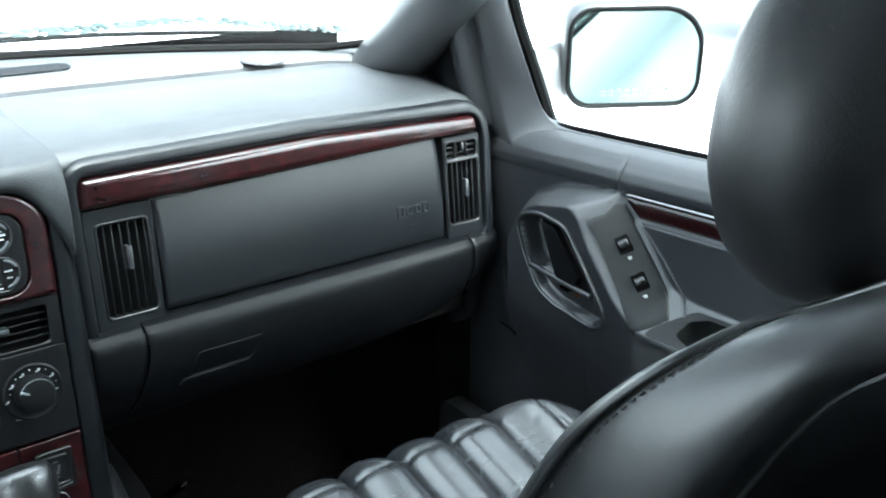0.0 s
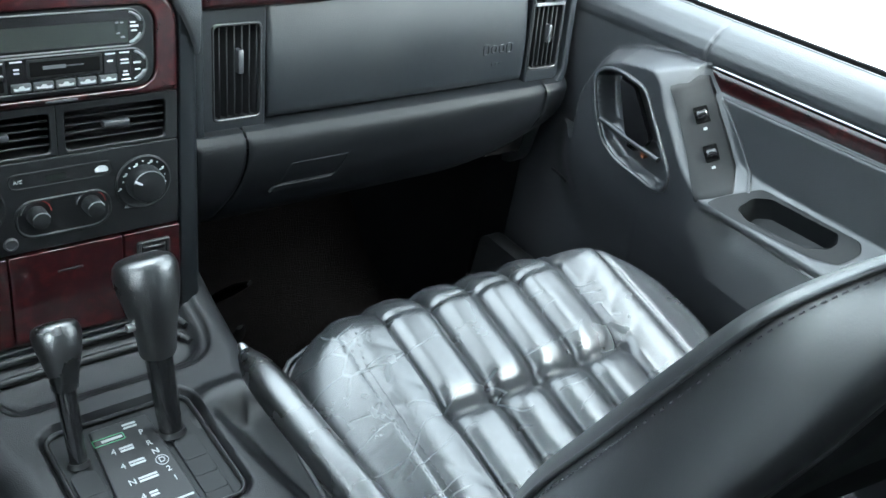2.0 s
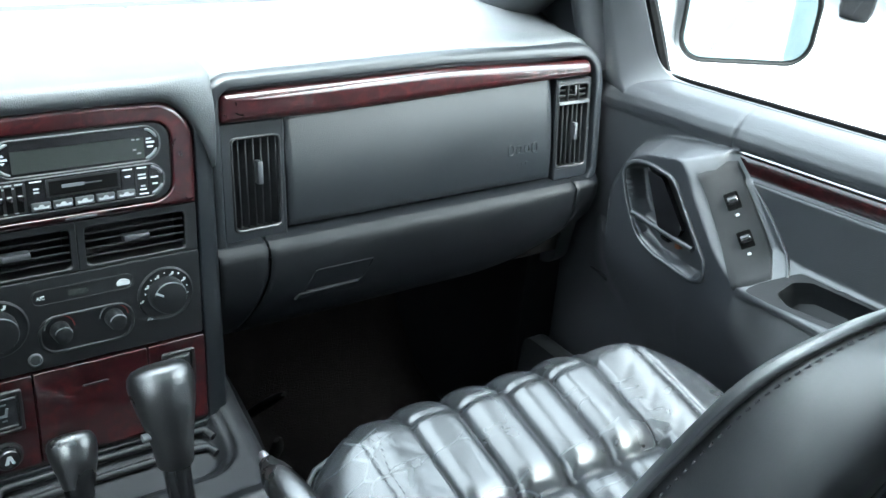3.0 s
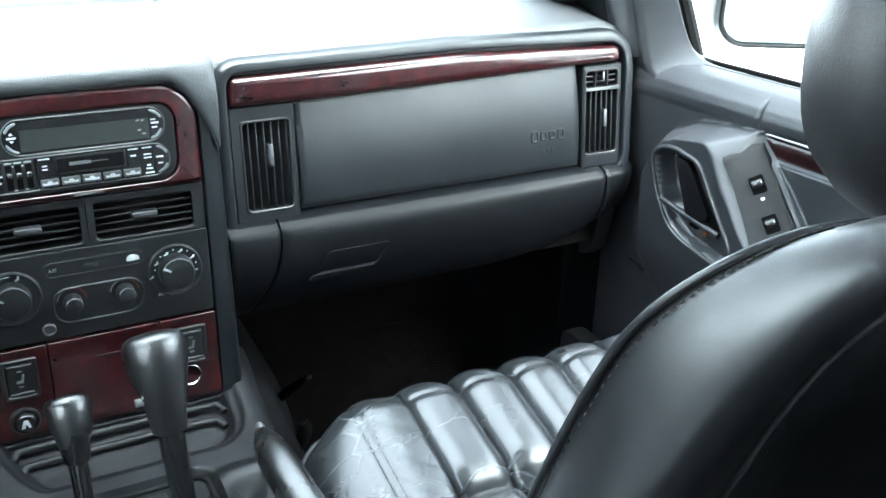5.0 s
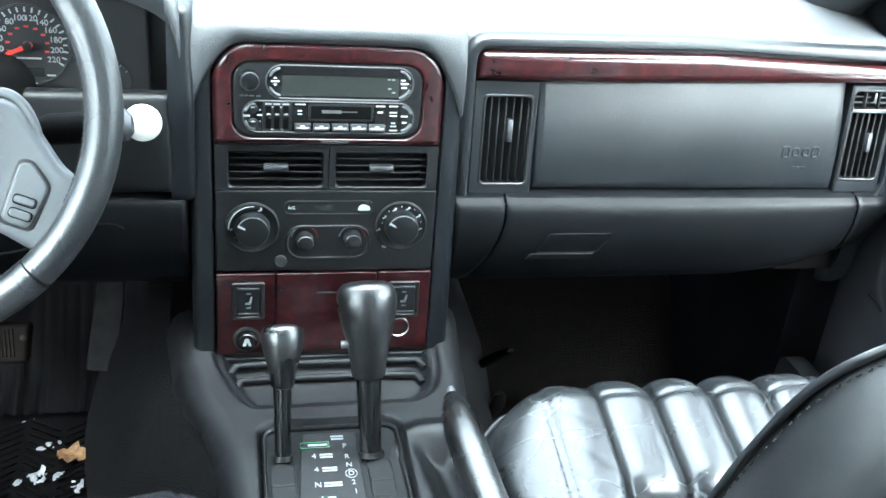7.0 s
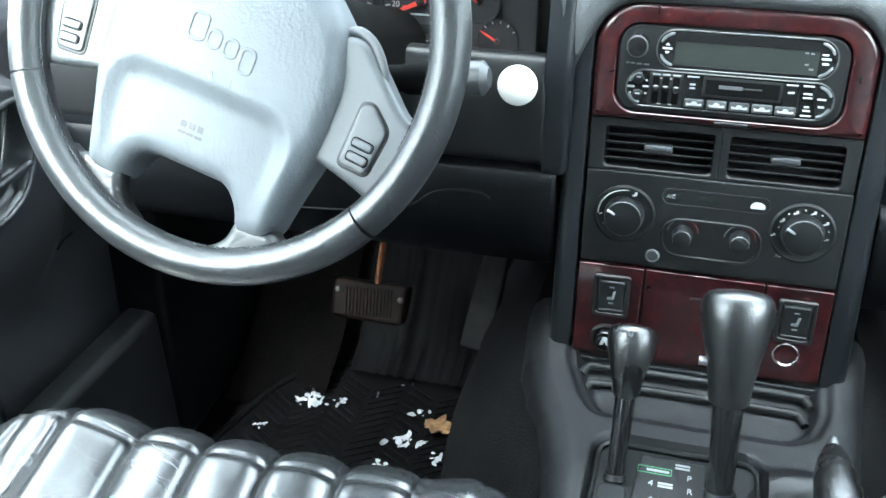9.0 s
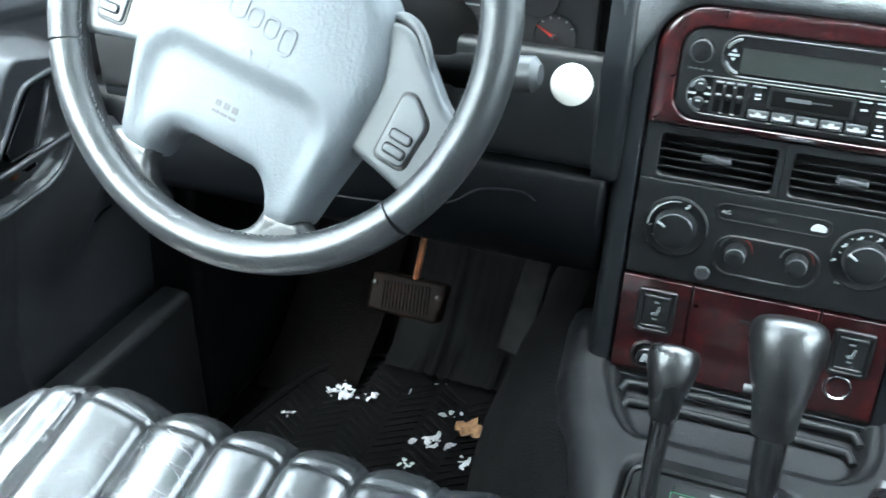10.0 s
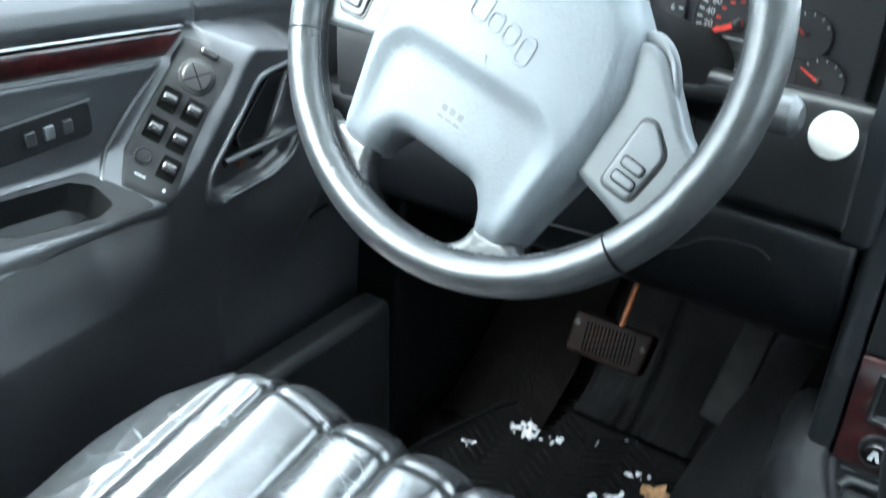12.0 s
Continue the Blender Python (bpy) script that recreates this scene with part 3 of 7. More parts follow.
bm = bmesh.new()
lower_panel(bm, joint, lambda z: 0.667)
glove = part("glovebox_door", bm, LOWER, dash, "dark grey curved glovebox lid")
bm = bmesh.new()
M = frame_of((0.293, 0.9055, 0.4725), (1, 0, 0), (0, -0.02, 1))
hoop(bm, M, round_poly([(-0.044, -0.014), (0.034, -0.014), (0.049, 0.013), (-0.031, 0.013)], 0.004), round_poly([(-0.0425, -0.013), (0.033, -0.013), (0.047, 0.012), (-0.0305, 0.012)], 0.004), -0.006, 0.0012, 0.0003)
slab(bm, M, round_poly([(-0.056, -0.0225), (0.026, -0.0225), (0.030, -0.0145), (-0.05, -0.0145)], 0.002), -0.004, 0.0022, 0.001)
part("glovebox_handle", bm, LOWER, glove)
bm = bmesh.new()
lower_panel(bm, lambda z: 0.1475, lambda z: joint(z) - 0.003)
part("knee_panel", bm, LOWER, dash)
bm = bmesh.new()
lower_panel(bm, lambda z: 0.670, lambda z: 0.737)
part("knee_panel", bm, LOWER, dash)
# near-black slab added behind the lower panels, painting their gaps dark
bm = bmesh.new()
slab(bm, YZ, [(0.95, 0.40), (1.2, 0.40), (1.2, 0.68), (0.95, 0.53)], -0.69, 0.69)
part("inner_shade", bm, VOID, dash)

# driver's side panels
bm = bmesh.new()
slab(bm, YZ, round_poly([(1.0, 0.540), (0.897, 0.540), (0.897, 0.606), (0.910, 0.649), (0.930, 0.646), (0.975, 0.624)], 0.014), -0.70, -0.1645, 0.003)
part("steering_panel", bm, DARK, dash, "flat dark panel below the dials")
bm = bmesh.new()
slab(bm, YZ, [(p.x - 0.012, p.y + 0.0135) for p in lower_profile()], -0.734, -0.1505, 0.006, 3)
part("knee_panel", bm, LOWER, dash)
bm = bmesh.new()
M = frame_of((-0.30, 0.8925, 0.497), (1, 0, 0), (0, 0.03, 1))
tube(bm, [M @ Vector(p) for p in smooth_line([(-0.13, -0.03, 0), (-0.05, -0.024, 0), (0.0, -0.012, 0), (0.03, 0.008, 0), (0.07, 0.013, 0), (0.085, 0.006, 0)], 6)], 0.0014, 6)
part("panel_lip", bm, LOWER, dash)
for x0, x1 in ((-0.1655, -0.1405), (-0.70, -0.598)):
    bm = bmesh.new()
    slab(bm, YZ, round_poly([(1.06, 0.525), (0.899, 0.53), (0.903, 0.64), (0.928, 0.735), (1.06, 0.74)], 0.012), x0, x1, 0.009, 4)
    part("hood_pillar", bm, PAD, dash)


def vent(M, cx, cv, w, h, upright, slats, tab, label, group, tilt=25):
    """Louvred outlet set into a hole: housing, slats, thumb tab."""
    o = M @ Vector((cx, cv, -0.02))
    t = thing("air_vent", o, label, "air vent", group)
    b = bmesh.new()
    slab(b, M, rrect(w + 0.006, h + 0.006, 0.004, cx, cv, 3), -0.034, -0.030)
    hoop(b, M, rrect(w + 0.006, h + 0.006, 0.006, cx, cv, 3), rrect(w, h, 0.005, cx, cv, 3), -0.03, 0.001, 0.001)
    part("housing", b, BLACK, t)
    for k in range(slats):
        s = (k + 0.5) / slats - 0.5
        b = bmesh.new()
        if upright:
            L = M @ Matrix.Translation((cx + s * w, cv, -0.012)) @ Matrix.Rotation(radians(tilt), 4, "Y")
            box(b, L, (0.0022, h, 0.018), bev=0.0008, seg=1)
        else:
            L = M @ Matrix.Translation((cx, cv + s * h, -0.012)) @ Matrix.Rotation(radians(-tilt), 4, "X")
            box(b, L, (w, 0.0022, 0.018), bev=0.0008, seg=1)
        part("slat", b, DARK, t)
    b = bmesh.new()
    tx, tv, tw, th = tab
    box(b, M @ Matrix.Translation((cx + tx, cv + tv, -0.002)), (tw, th, 0.012), bev=0.0018)
    part("thumb_tab", b, TRIM, t)
    return t


vent(FACE, 0.2043, fv(0.5865), 0.0535, 0.101, True, 6, (0.003, 0.012, 0.007, 0.026), "tall black louvred air vent in the dash", "dash air vents")
vent(FACE, 0.6703, fv(0.586), 0.0515, 0.086, True, 6, (0.005, 0.004, 0.006, 0.024), "tall black louvred air vent beside the door", "dash air vents", -12)
top_vent = vent(FACE, 0.6703, fv(0.6415), 0.0515, 0.021, False, 3, (0.0, 0.004, 0.001, 0.012), "small square-grid demister vent", "dash air vents")
for k in (-1, 1):
    bm = bmesh.new()
    box(bm, FACE @ Matrix.Translation((0.6703 + 0.0095 * k, fv(0.6415), -0.003)), (0.002, 0.021, 0.006), bev=0.0006, seg=1)
    part("slat", bm, DARK, top_vent)
bm = bmesh.new()
for zz in (0.6305, 0.6285):
    box(bm, FACE @ Matrix.Translation((0.6703, fv(zz), 0.001)), (0.055, 0.0016 if zz > 0.63 else 0.003, 0.004), bev=0.0006, seg=1)
part("crossbar", bm, TRIM, top_vent)
LEFT = Matrix.Translation((0, -0.012, 0)) @ FACE
vent(LEFT, -0.655, fv(0.60), 0.06, 0.09, True, 6, (0.0, 0.0, 0.006, 0.024), "tall black louvred air vent by the driver's door", "dash air vents")

# ---- centre stack ----
bm = bmesh.new()
hole = arched(0.2465, 0.3655, (0.006, 0.041, 0.041, 0.006), -0.0012, 0.0755, 0.004, 8, 9)
column = []
for u, v in hole:
    du, dv = u, v - 0.0755
    wide = 0.1425 + 0.006 * step(0.05, -0.12, v) if du > 0 else 0.1475
    k = min(wide / max(abs(du), 1e-6), (0.195 if dv > 0 else 0.245) / max(abs(dv), 1e-6))
    column.append((du * k, 0.0755 + dv * k))
hoop_round(bm, STACK, column, hole, -0.12, 0.003, 0.012, 0.002, 6)
part("stack_surround", bm, PAD, dash, "rounded dark grey centre stack surround", 60)
# near-black backing added behind the stack, standing for shade in its openings
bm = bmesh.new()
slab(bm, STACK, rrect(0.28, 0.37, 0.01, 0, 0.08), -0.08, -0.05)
part("stack_shade", bm, VOID, dash)
bm = bmesh.new()
hoop_round(bm, STACK, arched(0.2425, 0.105, (0.002, 0.039, 0.039, 0.002), -0.0012, 0.2022, 0.004), arched(0.2, 0.0815, 0.02, -0.0028, 0.198, 0.0), -0.03, 0.0062, 0.0062, 0.0022, 6)
part("wood_bezel", bm, WOOD, dash, "glossy red burl bezel round the radio", 60)
for s in (-1, 1):
    bm = bmesh.new()
    c = 0.0604 * s - 0.001
    hoop(bm, STACK, rrect(0.1205, 0.051, 0.002, c, 0.1235, 3), rrect(0.100, 0.0395, 0.003, 0.057 * s, 0.1215, 3), -0.04, 0.002, 0.0007)
    part("vent_surround", bm, DARK, dash)
    vent(STACK, 0.057 * s, 0.1215, 0.1, 0.0395, False, 5, (0.0, 0.001, 0.026, 0.007), "wide black louvred centre air vent", "centre air vents", 20)
bm = bmesh.new()
slab(bm, STACK, round_poly([(-0.1215, 0.002), (0.1205, 0.002), (0.1205, 0.0975), (-0.1215, 0.0975)], 0.003, 2), -0.03, 0.002, 0.0015)
climate = tagged(new("climate_panel", finish("climate_panel", bm, DARK)), "matt black heater panel with four dials", "heater controls")
for x0, x1, nm in ((-0.1215, -0.0572, "switch_panel"), (-0.0555, 0.0575, "ashtray_lid"), (0.0592, 0.1205, "switch_panel")):
    bm = bmesh.new()
    slab(bm, STACK, round_poly([(x0, -0.1005), (x1, -0.1005), (x1, -0.0005), (x0, -0.0005)], 0.002, 2), -0.03, 0.004, 0.001)
    part(nm, bm, WOOD, dash, "dark red burl panel")
bm = bmesh.new()
slab(bm, STACK, rrect(0.026, 0.0022, 0.001, 0.0027, -0.0253, 2), 0.003, 0.0055, 0.001)
part("ashtray_pull", bm, DARK, dash)
bm = bmesh.new()
slab(bm, STACK, round_poly([(-0.15, -0.118), (0.15, -0.118), (0.15, -0.102), (-0.15, -0.102)], 0.003), -0.1, -0.002, 0.002)
part("stack_foot", bm, BLACK, dash)

# climate dials and marks
def dial(cx, cv, r, parent, dish, mark_deg=None):
    M = STACK @ Matrix.Translation((cx, cv, 0.002))
    if dish:
        b = bmesh.new()
        turned(b, M, [(r * 1.6, 0), (r * 1.6, 0.001), (r * 1.5, 0.0022), (r * 1.38, 0.0012), (r * 1.2, 0.0008)], 36)
        part("dial_dish", b, DARK, parent)
    b = bmesh.new()
    turned(b, M, [(r * 1.05, 0.0), (r * 1.02, 0.006), (r * 0.97, 0.013), (r * 0.9, 0.0155), (r * 0.6, 0.0165), (r * 0.2, 0.0165)], 36)
    knob = part("dial_knob", b, DARK, parent, "ribbed black dial")
    # pale tube on the upper half only: a painted glint of the rim
    b = bmesh.new()
    tube(b, [M @ Vector((r * 0.93 * math.cos(radians(a)), r * 0.93 * math.sin(radians(a)), 0.0152)) for a in range(18, 163, 8)], [0.0002] + [0.0007] * 17 + [0.0002], 6)
    part("knob_edge", b, KEYPAD, knob)
    if mark_deg is not None:
        b = bmesh.new()
        R = M @ Matrix.Rotation(radians(mark_deg), 4, "Z")
        box(b, R @ Matrix.Translation((r * 0.72, 0, 0.0162)), (r * 0.5, 0.0024, 0.001), bev=0.0004, seg=1)
        part("pointer", b, INK, knob)


dial(-0.0822, 0.0545, 0.0185, climate, True, 152)
dial(0.0822, 0.0555, 0.0185, climate, True, 150)
bm = bmesh.new()
hoop(bm, STACK, rrect(0.094, 0.041, 0.018, 0.001, 0.0365, 6), rrect(0.088, 0.035, 0.015, 0.001, 0.0365, 6), 0.001, 0.0035, 0.001)
part("dial_recess", bm, DARK, climate)
dial(-0.0255, 0.0405, 0.0092, climate, False)
dial(0.0275, 0.0415, 0.0092, climate, False)
for cx in (-0.0255, 0.0275):
    for a0, a1, mt in ((5, 80, DIMRED), (100, 175, KEY)):
        bm = bmesh.new()
        tube(bm, [STACK @ Vector((cx + 0.0145 * math.cos(radians(a)), 0.0415 + 0.0145 * math.sin(radians(a)), 0.0026)) for a in range(a0, a1 + 1, 8)], 0.0008, 4)
        part("temperature_arc", bm, mt, climate)
bm = bmesh.new()
hoop(bm, STACK, rrect(0.1, 0.0165, 0.008, 0.001, 0.0775, 6), rrect(0.0975, 0.014, 0.007, 0.001, 0.0775, 6), 0.001, 0.0026, 0.0002)
slab(bm, STACK, rrect(0.097, 0.0135, 0.0066, 0.001, 0.0775, 6), 0.001, 0.0022)
bar = part("button_bar", bm, DARK, climate)
bm = bmesh.new()
slab(bm, STACK, rrect(0.019, 0.006, 0.001, -0.005, 0.0775, 2), 0.0015, 0.0032)
part("small_display", bm, LCD, bar)
bm = bmesh.new()
slab(bm, STACK, round_poly([(0.033, 0.0745), (0.046, 0.0745), (0.046, 0.0785), (0.0415, 0.081), (0.0365, 0.081), (0.033, 0.078)], 0.001, 2), 0.0015, 0.0032)
part("car_symbol", bm, INK, bar)
lettering("button_text", "A/C", 0.005, STACK @ Matrix.Translation((-0.04, 0.0775, 0.0026)), INK, bar)
bm = bmesh.new()
turned(bm, STACK @ Matrix.Translation((-0.0513, 0.0145, 0.002)), [(0.007, 0), (0.007, 0.002), (0.0055, 0.003), (0.005, 0.0015), (0.002, 0.0015)], 20)
part("sensor_ring", bm, TRIM, climate)
for u, v, w, h in ((-0.0734, 0.0761, 0.0055, 0.005), (-0.1045, 0.0533, 0.004, 0.0016), (0.0569, 0.0519, 0.005, 0.0028), (0.0632, 0.0668, 0.0055, 0.004),
                   (0.0742, 0.0756, 0.0055, 0.0038), (0.0895, 0.0769, 0.006, 0.0038), (0.1017, 0.068, 0.006, 0.004), (0.104, 0.0522, 0.006, 0.0022)):
    bm = bmesh.new()
    box(bm, STACK @ Matrix.Translation((u - 0.15 * w, v - 0.2 * h, 0.0042)) @ Matrix.Rotation(0.35, 4, "Z"), (w * 0.75, h * 0.35, 0.0006))
    box(bm, STACK @ Matrix.Translation((u + 0.1 * w, v + 0.25 * h, 0.0042)), (w * 0.4, h * 0.5, 0.0006))
    part("symbol", bm, INK, climate)
for u, v in ((0.0675, 0.0735), (0.0815, 0.079), (0.0965, 0.0755), (0.0605, 0.0595), (0.1045, 0.0605)):
    bm = bmesh.new()
    turned(bm, STACK @ Matrix.Translation((u, v, 0.0035)), [(0.0008, 0), (0.0008, 0.0008)], 8)
    part("dot_mark", bm, INK, climate)
bm = bmesh.new()
tube(bm, [STACK @ Vector((-0.0822 + 0.0252 * math.cos(radians(a)), 0.0545 + 0.0252 * math.sin(radians(a)), 0.0045)) for a in range(85, 182, 8)], [0.0003 + 0.00004 * k for k in range(13)], 4)
part("fan_arc", bm, INK, climate)
for txt, x, v in (("LO", -0.103, 0.0425), ("AUTO", -0.1005, 0.0366), ("HI", -0.0945, 0.0318), ("AUTO", 0.067, 0.0304)):
    lettering("dial_text", txt, 0.004, STACK @ Matrix.Translation((x, v, 0.0025)), INK, climate)

# seat-heater switches, lighter and power socket
for s in (-1, 1):
    cx, cv = (0.0902, -0.0345) if s > 0 else (-0.0865, -0.0328)
    t = thing("heater_switch", STACK @ Vector((cx, cv, 0.004)), "square black seat-heater rocker in the burl panel", "switch", "seat heater switches")
    bm = bmesh.new()
    hoop(bm, STACK, rrect(0.036, 0.0455, 0.003, cx, cv, 3), rrect(0.0275, 0.037, 0.002, cx, cv, 3), 0.003, 0.0075, 0.001)
    part("frame", bm, BLACK, t)
    bm = bmesh.new()
    slab(bm, STACK, rrect(0.0265, 0.036, 0.002, cx, cv, 3), 0.003, 0.0065, 0.0015)
    rk = part("rocker", bm, DARK, t)
    for dv in (0.0155, -0.0155):
        bm = bmesh.new()
        box(bm, STACK @ Matrix.Translation((cx, cv + dv, 0.0072)), (0.0235, 0.0022, 0.001), bev=0.0004, seg=1)
        part("edge_light", bm, KEY, rk)
    bm = bmesh.new()
    slab(bm, STACK, round_poly([(cx - 0.004, cv - 0.004), (cx + 0.0025, cv - 0.004), (cx + 0.0045, cv + 0.0055), (cx + 0.002, cv + 0.0055), (cx + 0.0005, cv - 0.001), (cx - 0.004, cv - 0.0015)], 0.0006, 2), 0.006, 0.0072)
    for dv in (0.0095, -0.008):
        box(bm, STACK @ Matrix.Translation((cx, cv + dv, 0.0067)), (0.005, 0.0016, 0.0008))
    part("symbol", bm, KEYPAD, rk)
t = thing("cigarette_lighter", STACK @ Vector((-0.0885, -0.082, 0.004)), "round black cigarette lighter with a pale symbol", "lighter")
M = STACK @ Matrix.Translation((-0.0885, -0.081, 0.004))
bm = bmesh.new()
turned(bm, M, [(0.0155, 0), (0.0155, 0.002), (0.0135, 0.003), (0.0125, 0.001)], 28)
part("socket_ring", bm, BLACK, t)
bm = bmesh.new()
turned(bm, M, [(0.011, 0), (0.011, 0.008), (0.0095, 0.010), (0.004, 0.0102)], 28)
kn = part("knob", bm, GLOSS, t)
bm = bmesh.new()
slab(bm, M, round_poly([(-0.005, -0.004), (-0.001, -0.004), (0.0, 0.001), (0.002, -0.004), (0.005, -0.004), (0.002, 0.005), (-0.002, 0.005)], 0.0006, 2), 0.0095, 0.0108)
part("symbol", bm, INK, kn)
t = thing("power_socket", STACK @ Vector((0.0865, -0.0715, 0.004)), "round power socket with a thin chrome ring", "power socket")
M = STACK @ Matrix.Translation((0.0865, -0.0715, 0.004))
bm = bmesh.new()
closed_tube(bm, [M @ Vector((0.0118 * math.cos(a), 0.0118 * math.sin(a), 0.001)) for a in (2 * math.pi * k / 32 for k in range(32))], 0.0012, 8)
part("chrome_ring", bm, CHROME, t)
bm = bmesh.new()
turned(bm, M, [(0.0112, -0.02), (0.0112, 0.0004), (0.0108, 0.0004), (0.01, -0.012), (0.002, -0.013)], 28)
part("socket_hole", bm, VOID, t)

# ---- radio ----
radio = thing("car_radio", STACK @ Vector((0, 0.16, 0)), "black car radio with long grey display and cassette slot", "radio")
bm = bmesh.new()
slab(bm, STACK, rrect(0.1985, 0.080, 0.0195, -0.0028, 0.198, 8), -0.03, 0.004, 0.0025)
part("faceplate", bm, DARK, radio)


def pod(name, cu, cv, w, h, label):
    """Sunken stadium with a satin rim and two bright finger edges at each end."""
    b = bmesh.new()
    hoop(b, STACK, rrect(w, h, h / 2 - 0.0008, cu, cv, 8), rrect(w - 0.0026, h - 0.0026, h / 2 - 0.0022, cu, cv, 8), 0.003, 0.0056, 0.0004)
    rim = part(name, b, KEY, radio, label)
    b = bmesh.new()
    slab(b, STACK, rrect(w - 0.003, h - 0.003, h / 2 - 0.0025, cu, cv, 8), 0.002, 0.0044)
    part("pod_face", b, GLOSS, rim)
    return rim


def marks(parent, name, mat, rows, d=0.0052):
    """Short printed bars: place, width and height of each."""
    for u, v, w, h in rows:
        b = bmesh.new()
        box(b, STACK @ Matrix.Translation((u, v, d)), (w, h, 0.0007))
        part(name, b, mat, parent)


def finger_edges(parent, cu, cv, h, side):
    """Two curved key edges along the round end of a pod, their glints painted pale."""
    for a0, a1 in ((22, 80), (-80, -22)):
        b = bmesh.new()
        r = h / 2 - 0.0035
        tube(b, [STACK @ Vector((cu + side * r * math.cos(radians(a0 + (a1 - a0) * k / 8)), cv + r * math.sin(radians(a0 + (a1 - a0) * k / 8)), 0.0052)) for k in range(9)], [0.0006] + [0.0015] * 7 + [0.0006], 8)
        part("key_edge", b, KEYPAD, parent)


dsp = pod("display_rim", 0.0089, 0.2173, 0.1555, 0.0362, "satin grey rim round the display")
bm = bmesh.new()
slab(bm, STACK, rrect(0.122, 0.0302, 0.001, 0.009, 0.2183, 2), 0.003, 0.0048)
part("display", bm, LCD, dsp, "blank grey-green display")
# black strip painted across the display's top as the rim's shadow
bm = bmesh.new()
slab(bm, STACK, rrect(0.122, 0.0085, 0.0008, 0.009, 0.2288, 2), 0.0045, 0.0052)
part("display_shade", bm, GLOSS, dsp)
finger_edges(dsp, -0.0508, 0.2173, 0.0362, -1)
finger_edges(dsp, 0.0686, 0.2173, 0.0362, 1)
for q in (1, -1):
    bm = bmesh.new()
    slab(bm, STACK, round_poly([(-0.0589 - 0.0022 * q, 0.2178 + 0.0026 * q), (-0.0589 + 0.0022 * q, 0.2178 + 0.0026 * q), (-0.0589, 0.2178 + 0.0052 * q)], 0.0005, 2), 0.004, 0.005)
    part("arrow_mark", bm, INK, dsp)
marks(dsp, "display_mark", INK, [(-0.0589, 0.2178, 0.0085, 0.0019), (0.0747, 0.2219, 0.005, 0.0015), (0.0761, 0.2183, 0.008, 0.002), (0.0757, 0.214, 0.0055, 0.0017)])
marks(dsp, "small_mark", KEYPAD, [(0.0595, 0.2224, 0.003, 0.0013), (0.0642, 0.2222, 0.003, 0.0013), (0.0605, 0.2124, 0.0034, 0.0014), (0.0648, 0.2085, 0.0038, 0.0014)])
M = STACK @ Matrix.Translation((-0.0848, 0.2193, 0.004))
bm = bmesh.new()
turned(bm, M, [(0.0102, 0), (0.0102, 0.002), (0.0094, 0.0105), (0.0084, 0.0122), (0.003, 0.0126)], 32)
vol = part("volume_knob", bm, GLOSS, radio, "round black volume knob")
bm = bmesh.new()
closed_tube(bm, [M @ Vector((0.0091 * math.cos(a), 0.0091 * math.sin(a), 0.0113)) for a in (2 * math.pi * k / 36 for k in range(36))], 0.0007, 6)
part("knob_edge", bm, KEY, vol)
marks(radio, "knob_text", KEYPAD, [(-0.0903 + d, 0.2023 - 0.0002 * k, w, 0.0014) for k, (d, w) in enumerate(((-0.0022, 0.0038), (0.0022, 0.0036), (0.0078, 0.0048), (0.0145, 0.0048)))], 0.0045)
low = pod("button_pod", -0.002, 0.1803, 0.1815, 0.0346, "rounded pod of radio buttons")
finger_edges(low, -0.0765, 0.1803, 0.0346, -1)
finger_edges(low, 0.0725, 0.1803, 0.0346, 1)
for v in (0.1885, 0.1735):
    bm = bmesh.new()
    turned(bm, STACK @ Matrix.Translation((-0.0815, v, 0.004)), [(0.005, 0), (0.005, 0.0022), (0.004, 0.0032), (0.001, 0.003)], 18)
    part("round_button", bm, DARK, low)
marks(low, "button_mark", INK, [(-0.0815, 0.1905, 0.004, 0.0012), (-0.0815, 0.1752, 0.004, 0.0012)], 0.0072)
marks(low, "button_mark", INK, [(-0.0878, 0.181, 0.0065, 0.0018), (-0.0745, 0.1818, 0.0055, 0.0016), (-0.0742, 0.1874, 0.0018, 0.0016), (-0.0742, 0.1752, 0.0018, 0.0016), (-0.0882, 0.1868, 0.0014, 0.0014), (-0.0882, 0.1752, 0.0014, 0.0014)])
bm = bmesh.new()
slab(bm, STACK, rrect(0.030, 0.0302, 0.001, -0.0568, 0.1803, 2), 0.0035, 0.0048)
eq = part("equaliser_plate", bm, BLACK, low)
for u in (-0.0657, -0.057, -0.0477):
    bm = bmesh.new()
    slab(bm, STACK, rrect(0.0058, 0.0245, 0.001, u, 0.1795, 2), 0.0045, 0.0052)
    part("slider_slot", bm, VOID, eq)
    bm = bmesh.new()
    box(bm, STACK @ Matrix.Translation((u, 0.1812, 0.0072)), (0.0066, 0.0075, 0.0055), bev=0.0022, seg=3)
    part("slider", bm, GLOSS, eq)
marks(low, "slider_mark", INK, [(u, 0.1938, 0.0068, 0.0013) for u in (-0.0657, -0.057, -0.0477)] + [(u + 0.0042, 0.1905, 0.0016, 0.0012) for u in (-0.0657, -0.057)] + [(u, 0.1668, 0.003, 0.001) for u in (-0.0615, -0.0515)])
bm = bmesh.new()
slab(bm, STACK, rrect(0.0685, 0.0185, 0.0015, 0.010, 0.1858, 3), 0.004, 0.0054, 0.0006, 2)
